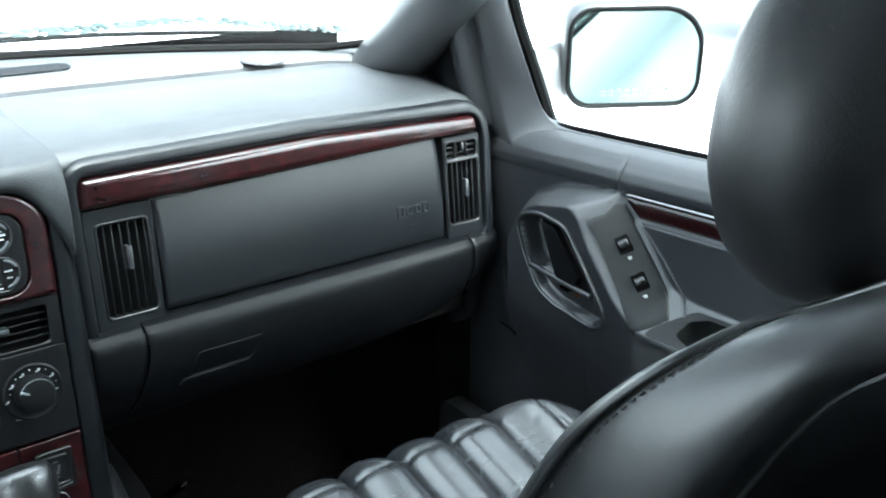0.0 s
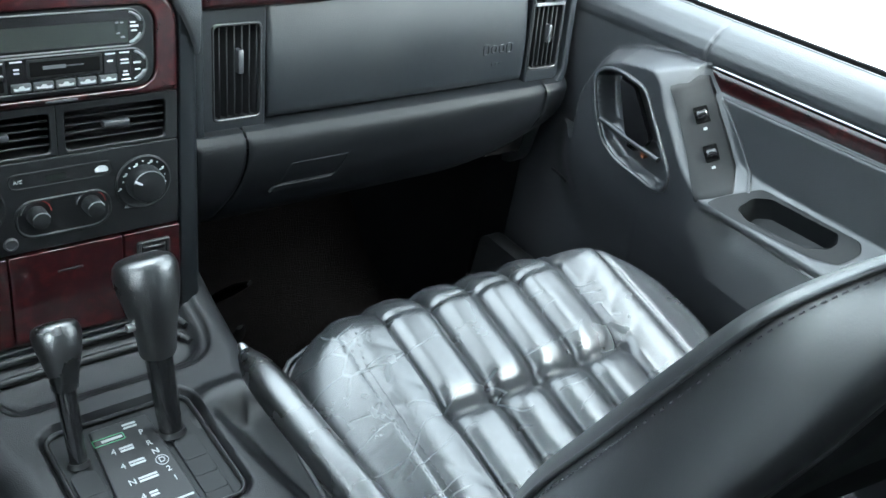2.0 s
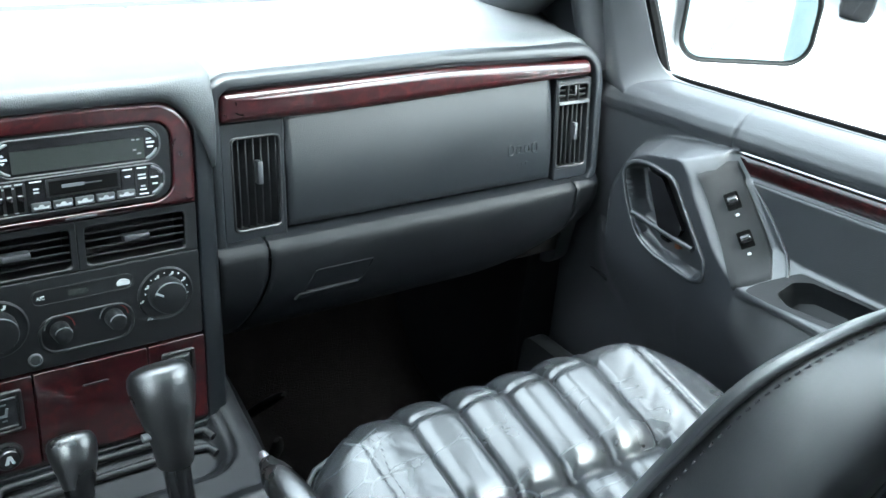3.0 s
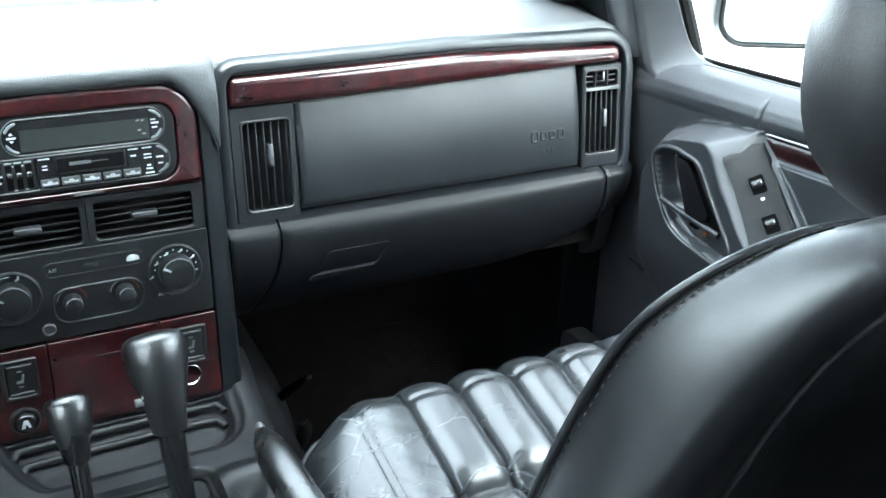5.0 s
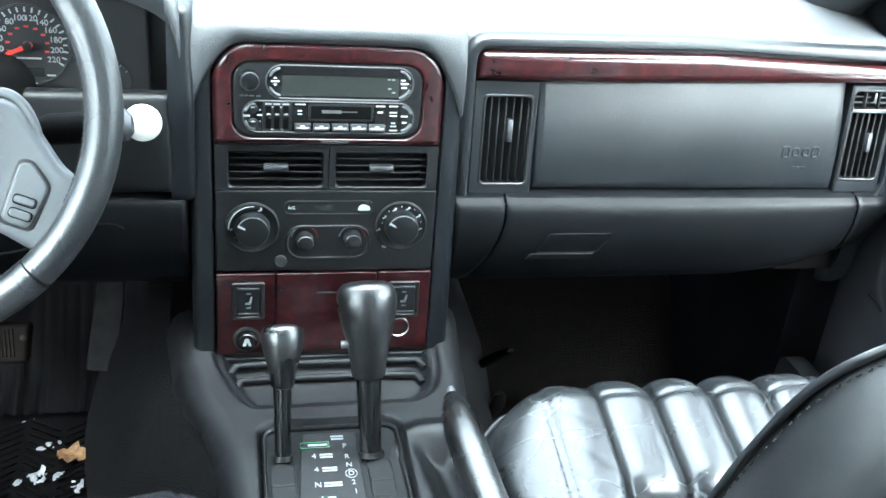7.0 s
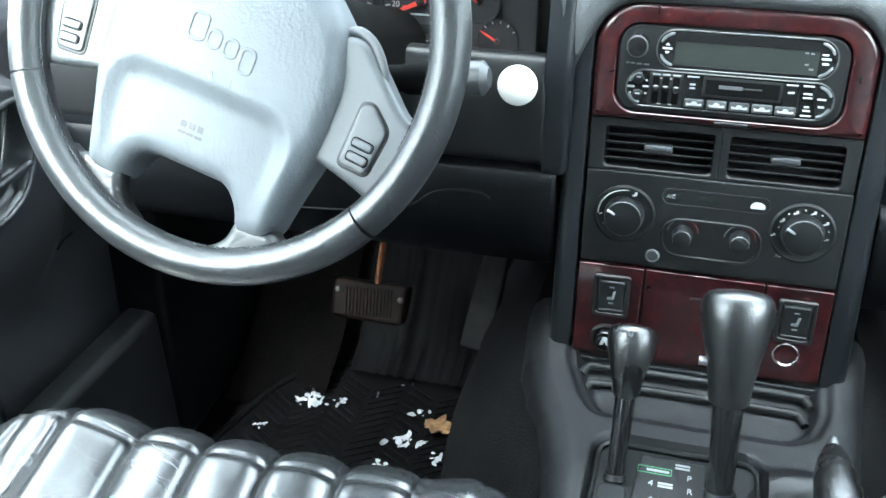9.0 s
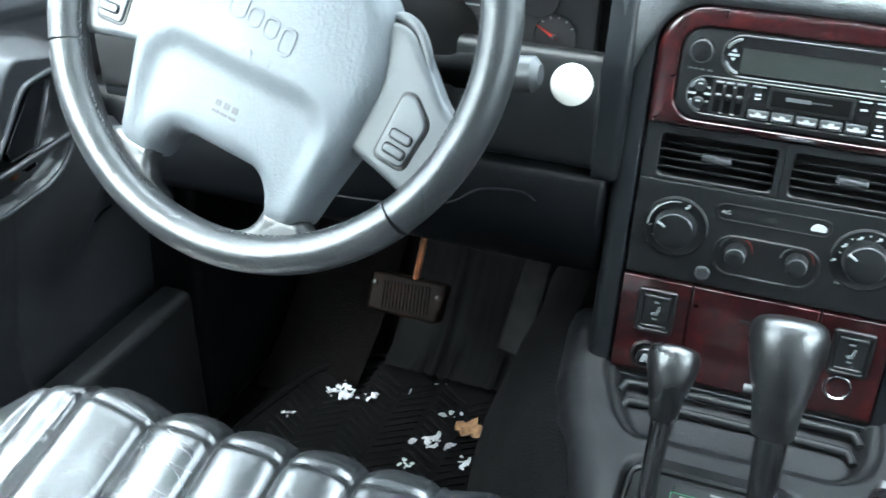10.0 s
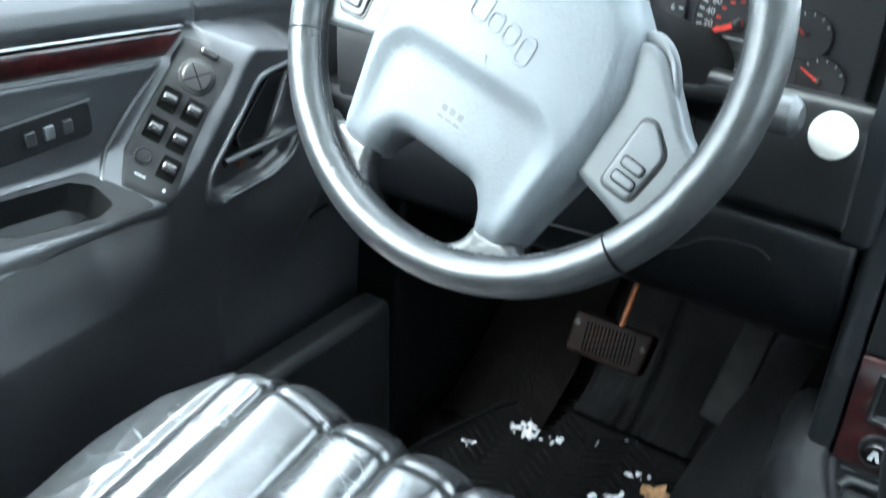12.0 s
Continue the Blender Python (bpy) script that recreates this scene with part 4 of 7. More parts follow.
cas = part("cassette_door", bm, DARK, low, "black cassette slot door")
bm = bmesh.new()
slab(bm, STACK, rrect(0.0635, 0.0135, 0.001, 0.010, 0.1858, 3), 0.005, 0.0058)
part("cassette_slot", bm, VOID, cas)
marks(cas, "cassette_mark", KEYPAD, [(0.0, 0.1868, 0.0205, 0.0032)], 0.006)
marks(cas, "cassette_line", KEY, [(0.0185, 0.1868, 0.0165, 0.001)], 0.006)
for k in range(5):
    u = -0.0302 + 0.0198 * k
    bm = bmesh.new()
    slab(bm, STACK, round_poly([(u - 0.0087, 0.1658), (u + 0.0087, 0.1658), (u + 0.0087, 0.1738), (u - 0.0087, 0.1738)], 0.0012, 2), 0.004, 0.0072, 0.0012, 2)
    key = part("preset_key", bm, KEY, low, "grey preset key")
    # bright highlight of the key, painted on in white ink
    bm = bmesh.new()
    slab(bm, STACK, round_poly([(u - 0.0066, 0.1682), (u + 0.0066, 0.1682), (u + 0.0072, 0.1708), (u + 0.003, 0.1698), (u + 0.0018, 0.1722), (u - 0.0018, 0.1722), (u - 0.003, 0.1698), (u - 0.0072, 0.1708)], 0.0007, 2), 0.0065, 0.0076, concave=True)
    part("key_highlight", bm, INK, key)
marks(low, "button_mark", INK, [(-0.0331, 0.194, 0.0105, 0.0013), (-0.0331, 0.187, 0.0048, 0.0015), (-0.0331, 0.1836, 0.0048, 0.0014), (0.0518, 0.1936, 0.0095, 0.0013), (0.0516, 0.1868, 0.0055, 0.0016), (0.0657, 0.1938, 0.0092, 0.0013),
                                (0.0656, 0.1868, 0.0075, 0.0014), (0.0658, 0.1833, 0.0078, 0.0014), (0.0662, 0.1752, 0.004, 0.0016), (0.0664, 0.1718, 0.0062, 0.0015), (0.0666, 0.1672, 0.0088, 0.0014), (0.0778, 0.1829, 0.0072, 0.0016), (0.0782, 0.1761, 0.005, 0.0016)])
bm = bmesh.new()
for u in (0.0455, 0.0585, 0.0722):
    box(bm, STACK @ Matrix.Translation((u, 0.181, 0.0047)), (0.0007, 0.027, 0.0008))
part("button_gap", bm, VOID, low)
# maker's mark under the radio, a plain bar
bm = bmesh.new()
slab(bm, STACK, rrect(0.03, 0.0028, 0.0012, 0.0045, 0.1536, 3), 0.004, 0.0068, 0.0006)
part("maker_bar", bm, KEY, dash)


# ---- centre console ----
console = thing("centre_console", (0, 0.6, 0.0), "dark grey plastic console with gear gate between the seats", "centre console")
CON = 0.345


def con_half(y, s):
    """Half width of the console top: wider towards the dashboard."""
    if s < 0:
        return curve_at([(0.0, 0.105), (0.66, 0.106), (0.72, 0.112), (0.776, 0.126), (0.814, 0.145), (0.857, 0.158), (0.95, 0.168)], y)
    return curve_at([(0.0, 0.142), (0.55, 0.142), (0.70, 0.136), (0.76, 0.138), (0.787, 0.148), (0.827, 0.152), (0.89, 0.157), (0.95, 0.164)], y)


TRAY = round_poly([(-0.135, 0.96), (-0.126, 0.86), (-0.105, 0.806), (-0.088, 0.782), (0.098, 0.782), (0.122, 0.80), (0.133, 0.831), (0.14, 0.96)], 0.012, 4)
GATE = rrect(0.153, 0.152, 0.02, -0.0045, 0.683, 5)
WELL = round_poly([(0.086, 0.716), (0.122, 0.718), (0.134, 0.70), (0.15, 0.40), (0.118, 0.40), (0.112, 0.55), (0.098, 0.62)], 0.012, 4)


def con_dip(x, y):
    """How far the console top lies below its rim: tray, gear gate, handbrake well."""
    d = 0.0
    if y > 0.76:
        e = in_poly(x, y, TRAY)
        d += 0.006 * step(-0.001, 0.006, e) + 0.012 * step(0.009, 0.022, e)
    if 0.59 < y < 0.78:
        d += 0.010 * step(-0.002, 0.004, in_poly(x, y, GATE))
    if y < 0.75 and x > 0.05:
        e = in_poly(x, y, WELL)
        d += 0.026 * step(-0.012, 0.022, e) - 0.004 * math.exp(-((e + 0.02) / 0.01) ** 2) * step(0.69, 0.72, y)
    return d


bm = bmesh.new()
rows = []
for y in [0.05 * k for k in range(10)] + [0.5 + 0.45 * k / 150 for k in range(151)]:
    row = []
    lift = 0.012 * step(0.80, 0.95, y)
    ends = {}
    for s in (-1, 1):
        w = con_half(y, s)
        side = [(w + 0.075, 0.0), (w + 0.055, 0.10), (w + 0.035, 0.2), (w + 0.02, 0.27), (w + 0.012, CON - 0.03 + lift), (w + 0.006, CON - 0.013 + lift), (w - 0.002, CON - 0.004 + lift), (w - 0.014, CON + lift)]
        ends[s] = [(s * a, y, b - con_dip(s * a, y) * (b > 0.3)) for a, b in side]
    l, r = ends[-1][-1][0], ends[1][-1][0]
    top = [(x, y, CON + lift - con_dip(x, y)) for x in (l + (r - l) * k / 100 for k in range(1, 100))]
    rows.append(ends[-1] + top + ends[1][::-1])
sheet(bm, rows)
part("console_shell", bm, CONSOLE, console, "dark grey console top and sides", 50)
# carpeted tunnel flanks
for s in (-1, 1):
    bm = bmesh.new()
    rows = []
    for k in range(24):
        y = 0.3 + 1.0 * k / 23
        w = con_half(y, s)
        out = 0.05 * step(0.75, 1.15, y)
        rows.append([(s * (w + a + out * b), y, z) for a, b, z in ((0.012, 0, 0.315), (0.026, 0.4, 0.28), (0.040, 0.7, 0.23), (0.057, 1, 0.16), (0.077, 1, 0.08), (0.10, 1.1, 0.0))])
    sheet(bm, rows)
    part("tunnel_carpet", bm, GREYCARPET, console, "grey carpet on the tunnel side", 60)

# ribs of the front tray
TOP = Matrix.Translation((0, 0, CON - 0.010))
for k, (yy, w) in enumerate(((0.862, 0.222), (0.841, 0.212))):
    bm = bmesh.new()
    z = CON - 0.013 + 0.005 * (1 - k)
    ends = [(0.004 - w / 2, yy - 0.014, z), (0.004 - w / 2 + 0.004, yy - 0.004, z + 0.001), (0.004 - w / 2 + 0.016, yy, z + 0.002)]
    tube(bm, smooth_line(ends + [(0.004, yy + 0.001, z + 0.002)] + [(0.008 - x, y, zz) for x, y, zz in ends[::-1]], 6), 0.0042, 10)
    part("tray_rib", bm, DARK, console)

# gear gate
gate = part("gate_frame", (lambda b: (hoop(b, TOP, scaled(GATE, 0.004), scaled(GATE, 0.0085), -0.006, 0.0065, 0.0018), b)[1])(bmesh.new()), BLACK, console, "rounded black rim of the gear gate")
bm = bmesh.new()
slab(bm, TOP, scaled(GATE, 0.0075), -0.006, 0.0012)
part("gate_floor", bm, DARK, gate)
bm = bmesh.new()
slab(bm, TOP, round_poly([(-0.047, 0.617), (0.023, 0.617), (0.022, 0.742), (-0.036, 0.742)], 0.004), -0.004, 0.0055, 0.002)
plate = part("gate_plate", bm, CONSOLE, gate, "grey plate with gear letters")
for cx in (-0.0575, 0.041):
    for k in range(4):
        bm = bmesh.new()
        yy = 0.70 - 0.021 * k
        slab(bm, TOP, round_poly([(cx - 0.0125, yy - 0.03), (cx + 0.0125, yy - 0.03), (cx + 0.0125, yy - 0.003), (cx, yy + 0.003), (cx - 0.0125, yy - 0.003)], 0.005), -0.002, 0.0046 - 0.0008 * k, 0.001, 2)
        part("slide_cover", bm, DARK, gate)
for k, (ch, yy) in enumerate(zip("PRND21", (0.7205, 0.7045, 0.6925, 0.6805, 0.668, 0.6555))):
    lettering("gear_letter", ch, 0.0088, TOP @ Matrix.Translation((0.0075 + 0.001 * k, yy, 0.0058)), INK, plate)
bm = bmesh.new()
D0 = TOP @ Matrix.Translation((0.0105, 0.6805, 0.0054))
hoop(bm, D0, [(0.0062 * math.cos(a / 3), 0.0062 * math.sin(a / 3)) for a in range(19)], [(0.0055 * math.cos(a / 3), 0.0055 * math.sin(a / 3)) for a in range(19)], 0, 0.0005)
part("drive_ring", bm, INK, plate)
for ch, x, y, w in (("4", -0.025, 0.7075, 0.013), ("4", -0.024, 0.688, 0.015), ("N", -0.024, 0.667, 0.018), ("4", -0.022, 0.6475, 0.008)):
    lettering("range_letter", ch, 0.0095, TOP @ Matrix.Translation((x, y, 0.0058)), INK, plate)
    for dy in (0.0018, -0.0018):
        bm = bmesh.new()
        box(bm, TOP @ Matrix.Translation((x + 0.006 + w / 2, y + dy, 0.0056)), (w, 0.0023, 0.0008))
        part("range_mark", bm, INK, plate)
for x, y, w in ((0.001, 0.7355, 0.013), (0.001, 0.7315, 0.013), (0.006, 0.632, 0.026)):
    bm = bmesh.new()
    box(bm, TOP @ Matrix.Translation((x, y, 0.0056)), (w, 0.0022, 0.0008))
    part("range_mark", bm, INK, plate)
bm = bmesh.new()
hoop(bm, TOP, rrect(0.03, 0.0085, 0.001, -0.023, 0.724, 2), rrect(0.0288, 0.0073, 0.0008, -0.023, 0.724, 2), 0.005, 0.006)
part("range_frame", bm, material("green_ink", (0.12, 0.4, 0.2), 0.6), plate)
bm = bmesh.new()
box(bm, TOP @ Matrix.Translation((-0.02, 0.724, 0.0056)), (0.02, 0.0028, 0.0008))
part("range_mark", bm, INK, plate)


def gear_lever(base, top, knob, r, label):
    """Shift lever: tapered shaft, collar and pear-shaped leather knob."""
    t = thing("gear_lever", base, label, "gear lever", "shift levers")
    base, top = Vector(base), Vector(top)
    d = (top - base).normalized()
    M = frame_of(top, (1, 0, 0), (0, 0, 1))
    L = (top - base).length
    a = base + d * (L - knob)
    b = bmesh.new()
    tube(b, [base - d * 0.01, base + d * 0.01, a, a + d * 0.01], [r * 0.42, r * 0.42, r * 0.5, r * 0.5], 18, up=(1, 0, 0))
    part("shaft", b, GLOSS, t)
    b = bmesh.new()
    tube(b, [base, base + d * 0.005], [r * 0.55, r * 0.5], 18, up=(1, 0, 0))
    part("boot_ring", b, BLACK, t)
    b = bmesh.new()
    prof = [(0.0, 0.56), (0.02, 0.58), (0.18, 0.62), (0.4, 0.74), (0.6, 0.9), (0.75, 1.0), (0.86, 1.02), (0.93, 0.95), (0.97, 0.82), (0.99, 0.6), (1.0, 0.25)]
    ctr = [a + d * knob * p + Vector((0, -0.006 * math.sin(p * 3.1), 0)) for p, _ in prof]
    tube(b, ctr, [r * q for _, q in prof], 28, up=(1, 0, 0), flat=1.12)
    part("knob", b, KNOB, t, "worn black leather knob", 60)
    return t


gl = gear_lever((0.034, 0.710, CON - 0.008), (0.027, 0.779, 0.508), 0.098, 0.0268, "tall shift lever with a shiny worn black leather knob")
bm = bmesh.new()
turned(bm, frame_of((0.0075, 0.748, 0.452), (0, 0, 1), (0, 1, 0)) @ Matrix.Rotation(radians(180), 4, "X"), [(0.004, -0.006), (0.004, 0.001), (0.003, 0.0025), (0.001, 0.003)], 14)
part("release_button", bm, SATIN, gl, "small bright release button")
gear_lever((-0.0565, 0.709, CON - 0.008), (-0.056, 0.772, 0.462), 0.062, 0.019, "short black transfer-case lever beside the gear lever")

# handbrake
hb = thing("handbrake", (0.118, 0.6, CON), "dark grey handbrake lever lying beside the console", "handbrake")
bm = bmesh.new()
tube(bm, smooth_line([(0.119, 0.730, 0.392), (0.119, 0.712, 0.391), (0.121, 0.66, 0.389), (0.126, 0.60, 0.383), (0.134, 0.53, 0.374), (0.140, 0.46, 0.36), (0.142, 0.40, 0.34)], 5),
     [0.0085 + 0.0105 * step(0, 0.3, k / 30) for k in range(31)], 18, flat=1.05)
part("grip", bm, KNOB, hb, "grained grey grip", 60)
bm = bmesh.new()
tube(bm, [(0.119, 0.726, 0.3925), (0.1195, 0.737, 0.394), (0.1197, 0.742, 0.3945)], [0.005, 0.005, 0.0035], 14)
part("push_button", bm, SATIN, hb, "pale push button")


# ---- steering wheel and column ----
wheel_at = Vector((-0.377, 0.705, 0.722))
TILT_W = radians(26)
WP = frame_of(wheel_at, (1, 0, 0), (0, math.sin(TILT_W), math.cos(TILT_W)))
W = WP @ Matrix.Rotation(radians(-16), 4, "Z")
sw = thing("steering_wheel", wheel_at, "silver-grey leather steering wheel with padded airbag hub", "steering wheel")
RW, RT = 0.1753, 0.0147


def rim_part(a0, a1, name, mat, r, label=""):
    b = bmesh.new()
    n = max(6, int(abs(a1 - a0) / 4))
    tube(b, [W @ Vector((RW * math.cos(radians(a0 + (a1 - a0) * k / n)), RW * math.sin(radians(a0 + (a1 - a0) * k / n)), 0)) for k in range(n + 1)], r, 18, up=W.to_3x3() @ Vector((0, 0, 1)), flat=1.1)
    return part(name, b, mat, sw, label, 60)


rim_part(-30, 209, "rim_top", LEATHER_WHEEL, RT, "smooth worn leather rim")
rim_part(-150.4, -30.6, "rim_bottom", LEATHER_WHEEL, RT * 1.02, "smooth worn leather rim")
# stitched seam along the inner side
for a0, a1 in ((-170, -100), (-80, -35), (165, 205), (-10, 40)):
    bm = bmesh.new()
    for k in range(int((a1 - a0) / 1.6)):
        a = radians(a0 + 1.6 * k)
        box(bm, W @ Matrix.Rotation(a, 4, "Z") @ Matrix.Translation((RW - RT * 0.98, 0, 0.0035)) @ Matrix.Rotation(0.5, 4, "X"), (0.0016, 0.0032, 0.0014))
    tagged(part("rim_stitching", bm, THREAD, sw), kind="stuff")

HUB = round_poly([(-0.058, 0.064), (0.058, 0.064), (0.09, 0.036), (0.103, -0.005), (0.1, -0.06), (0.09, -0.1), (0.083, -0.136), (0.053, -0.141), (0.0475, -0.122), (0.036, -0.108), (-0.036, -0.108), (-0.0475, -0.122), (-0.053, -0.141), (-0.083, -0.136), (-0.09, -0.1), (-0.1, -0.06), (-0.103, -0.005), (-0.09, 0.036)], 0.012, 5)
FOLD = round_poly([(-0.062, -0.04), (0.062, -0.04), (0.078, -0.056), (0.074, -0.16), (-0.074, -0.16), (-0.078, -0.056)], 0.012, 5)
OVALS = [(-0.019, 0.0065, 0.0165, 0.0225), (-0.0035, 0.0015, 0.0135, 0.0155), (0.0115, -0.0005, 0.0135, 0.0155), (0.027, -0.005, 0.0135, 0.021)]


def hub_height(u, v):
    """Padded cover: rounded rim, sunken fold across it, blank raised badge."""
    sd = max(in_poly(u, v, HUB), 0.0)
    e = min(sd / 0.016, 1.0)
    z = 0.0125 - 0.022 * (1 - math.sqrt(1 - (1 - e) ** 2)) - 0.35 * (u * u + (v + 0.04) ** 2)
    fd = in_poly(u, v, FOLD)
    z += -0.0045 * step(-0.004, 0.012, fd) + 0.0012 * math.exp(-((fd + 0.006) / 0.005) ** 2)
    return z


bm = bmesh.new()
ctr, fr = (0.0, 0.045), [k / 44 for k in range(1, 45)]
edge = []
for (u0, v0), (u1, v1) in zip(HUB, HUB[1:] + HUB[:1]):
    n = max(1, int(math.hypot(u1 - u0, v1 - v0) / 0.0035))
    edge += [(u0 + (u1 - u0) * k / n, v0 + (v1 - v0) * k / n) for k in range(n)]
rings = []
for f in fr:
    ring = []
    for u, v in edge:
        a, c = ctr[0] + (u - ctr[0]) * f, ctr[1] + (v - ctr[1]) * f
        ring.append(bm.verts.new(W @ Vector((a, c, hub_height(a, c)))))
    rings.append(ring)
rings.append(add_ring(bm, W, edge, -0.035))
mid = bm.verts.new(W @ Vector((*ctr, hub_height(*ctr))))
for i in range(len(edge)):
    bm.faces.new((rings[0][i - 1], rings[0][i], mid))
for a, c in zip(rings, rings[1:]):
    bridge(bm, a, c)
hubp = part("airbag_hub", bm, HUBPAD, sw, "wrinkled grey vinyl airbag cover, painted pale for the light on it", 60)
for cu, cv, w, h in OVALS:
    bm = bmesh.new()
    z = hub_height(cu, cv)
    hoop(bm, W, rrect(w, h, 0.0055, cu, cv - 0.006, 5), rrect(w - 0.0048, h - 0.0048, 0.0032, cu, cv - 0.006, 5), z - 0.003, z + 0.0009, 0.0004)
    part("embossed_oval", bm, HUBPAD, hubp)
for k in range(3):
    bm = bmesh.new()
    z = hub_height(-0.0075 + 0.0075 * k, -0.074)
    box(bm, W @ Matrix.Translation((-0.0075 + 0.0075 * k, -0.073, z)), (0.005, 0.005, 0.0007))
    box(bm, W @ Matrix.Translation((-0.0075 + 0.0075 * k, -0.0795, z)), (0.0062, 0.0024, 0.0007))
    part("embossed_bar", bm, KEY, hubp)
bm = bmesh.new()
slab(bm, W, round_poly([(-0.003, -0.034), (0.007, -0.034), (0.004, -0.027), (-0.003, -0.027)], 0.001, 2), 0.005, hub_height(0, -0.03) + 0.0008)
part("hub_mark", bm, HUBPAD, hubp)
for s in (-1, 1):
    bm = bmesh.new()
    arm = [(s * 0.085, 0.035), (s * 0.105, 0.036), (s * 0.15, -0.006), (s * 0.172, -0.012), (s * 0.17, -0.052), (s * 0.152, -0.076), (s * 0.118, -0.066), (s * 0.085, -0.06)]
    slab(bm, W, round_poly(arm if s > 0 else arm[::-1], 0.01, 4), -0.026, -0.004, 0.006, 4)
    sp = part("side_spoke", bm, KEYPAD, sw, "", 60)
    bm = bmesh.new()
    B = W @ Matrix.Translation((s * 0.1305, -0.031, -0.0125)) @ Matrix.Rotation(radians(-4 * s), 4, "Z") @ Matrix.Diagonal((s, 1, 1, 1))
    slab(bm, B, round_poly([(-0.0155, -0.028), (0.0125, -0.028), (0.0155, 0.012), (-0.005, 0.027), (-0.0155, 0.024)], 0.007, 4), 0.006, 0.0092, 0.001)
    keys = part("button_pad", bm, BLACK, sp, "black pad of thumb buttons")
    bm = bmesh.new()
    slab(bm, B, round_poly([(-0.0132, -0.0255), (0.0102, -0.0255), (0.0132, 0.0108), (-0.0047, 0.0245), (-0.0132, 0.0215)], 0.006, 4), 0.006, 0.0115, 0.0015)
    part("button_pod", bm, KEYPAD, keys, "grey button pod")
    for v in (-0.0055, -0.0165):
        bm = bmesh.new()
        slab(bm, B, rrect(0.0185, 0.0082, 0.003, 0, v, 4), 0.009, 0.0118)
        bt = part("button_gap", bm, VOID, keys)
        bm = bmesh.new()
        slab(bm, B, rrect(0.0165, 0.0062, 0.0025, 0, v, 4), 0.009, 0.0138, 0.0012)
        part("thumb_button", bm, KEYPAD, bt, "grey thumb button")
    bm = bmesh.new()
    leg = [(s * u, v) for u, v in ((0.052, -0.130), (0.086, -0.126), (0.0945, -0.1325), (0.108, -0.1265), (0.113, -0.136), (0.072, -0.166), (0.026, -0.173), (0.027, -0.1635), (0.043, -0.154), (0.0505, -0.144))]
    slab(bm, W, round_poly(leg if s > 0 else leg[::-1], 0.008, 4), -0.02, -0.0025, 0.007, 4)
    part("lower_spoke", bm, LEATHER_WHEEL, sw, "", 60)
for s in (-1, 1):
    bm = bmesh.new()
    tube(bm, [W @ Vector((s * u, v, d)) for u, v, d in [tuple(p) for p in smooth_line([(0.084, 0.034, -0.016), (0.094, 0.0395, -0.012), (0.108, 0.035, -0.011), (0.121, 0.021, -0.011), (0.127, 0.004, -0.012), (0.122, -0.002, -0.016)], 5)]], 0.0036, 12, flat=1.3)
    part("spoke_bracket", bm, KEYPAD, sw, "pale grey curved bracket behind the spoke", 60)
bm = bmesh.new()
turned(bm, W, [(0.05, -0.075), (0.06, -0.055), (0.06, -0.034)], 40)
part("hub_back", bm, DARK, sw)

col = thing("steering_column", (-0.377, 0.84, 0.62), "dark plastic steering column shroud with stalks", "steering column")
bm = bmesh.new()
C0 = WP @ Matrix.Translation((0, 0, -0.055))
rings = []
for n, w, h, cv in ((-0.005, 0.10, 0.09, 0.0), (-0.02, 0.125, 0.115, -0.004), (-0.08, 0.135, 0.125, -0.008), (-0.16, 0.15, 0.13, -0.005), (-0.24, 0.16, 0.14, 0.0)):
    rings.append(add_ring(bm, C0, rrect(w, h, 0.035, 0, cv, 6), n))
for a, b in zip(rings, rings[1:]):
    bridge(bm, a, b)
bm.faces.new(rings[0])
bm.faces.new(rings[-1])
part("shroud", bm, VOID, col, "", 60)
for s in (1, -1):
    bm = bmesh.new()
    base, tip = Vector((-0.377 + s * 0.06, 0.772, 0.668)), Vector((-0.377 + s * 0.186, 0.768, 0.681))
    d = tip - base
    tube(bm, [base, base + d * 0.25, base + d * 0.45, base + d * 0.5, base + d * 0.86], [0.011, 0.0105, 0.011, 0.0135, 0.0135], 16, up=(0, 1, 0))
    st = part("stalk", bm, VOID, col, "black control stalk with grey end")
    bm = bmesh.new()
    tube(bm, [base + d * 0.86, base + d * 0.87, base + d * 0.99, base + d * 1.03], [0.012, 0.0135, 0.014, 0.008], 18, up=(0, 1, 0))
    part("stalk_end", bm, KEY, st)

# ---- instrument cluster ----
clus = thing("instrument_cluster", (-0.343, 0.98, 0.62), "dark instrument cluster with red needles and pale numerals", "instrument cluster")
G = frame_of((-0.303, 0.972, 0.674), (1, 0, 0), (0, 0.08, 1))
bm = bmesh.new()
slab(bm, G, rrect(0.314, 0.10, 0.006, -0.04, -0.001), -0.012, 0.0, 0.002)
part("cluster_face", bm, GAUGE, clus)
bm = bmesh.new()
slab(bm, frame_of((-0.38, 0.985, 0.68), (1, 0, 0), (0, 0, 1)), rrect(0.45, 0.2, 0.04, 0, 0, 6), -0.02, 0.0)
part("hood_lining", bm, GAUGE, clus)

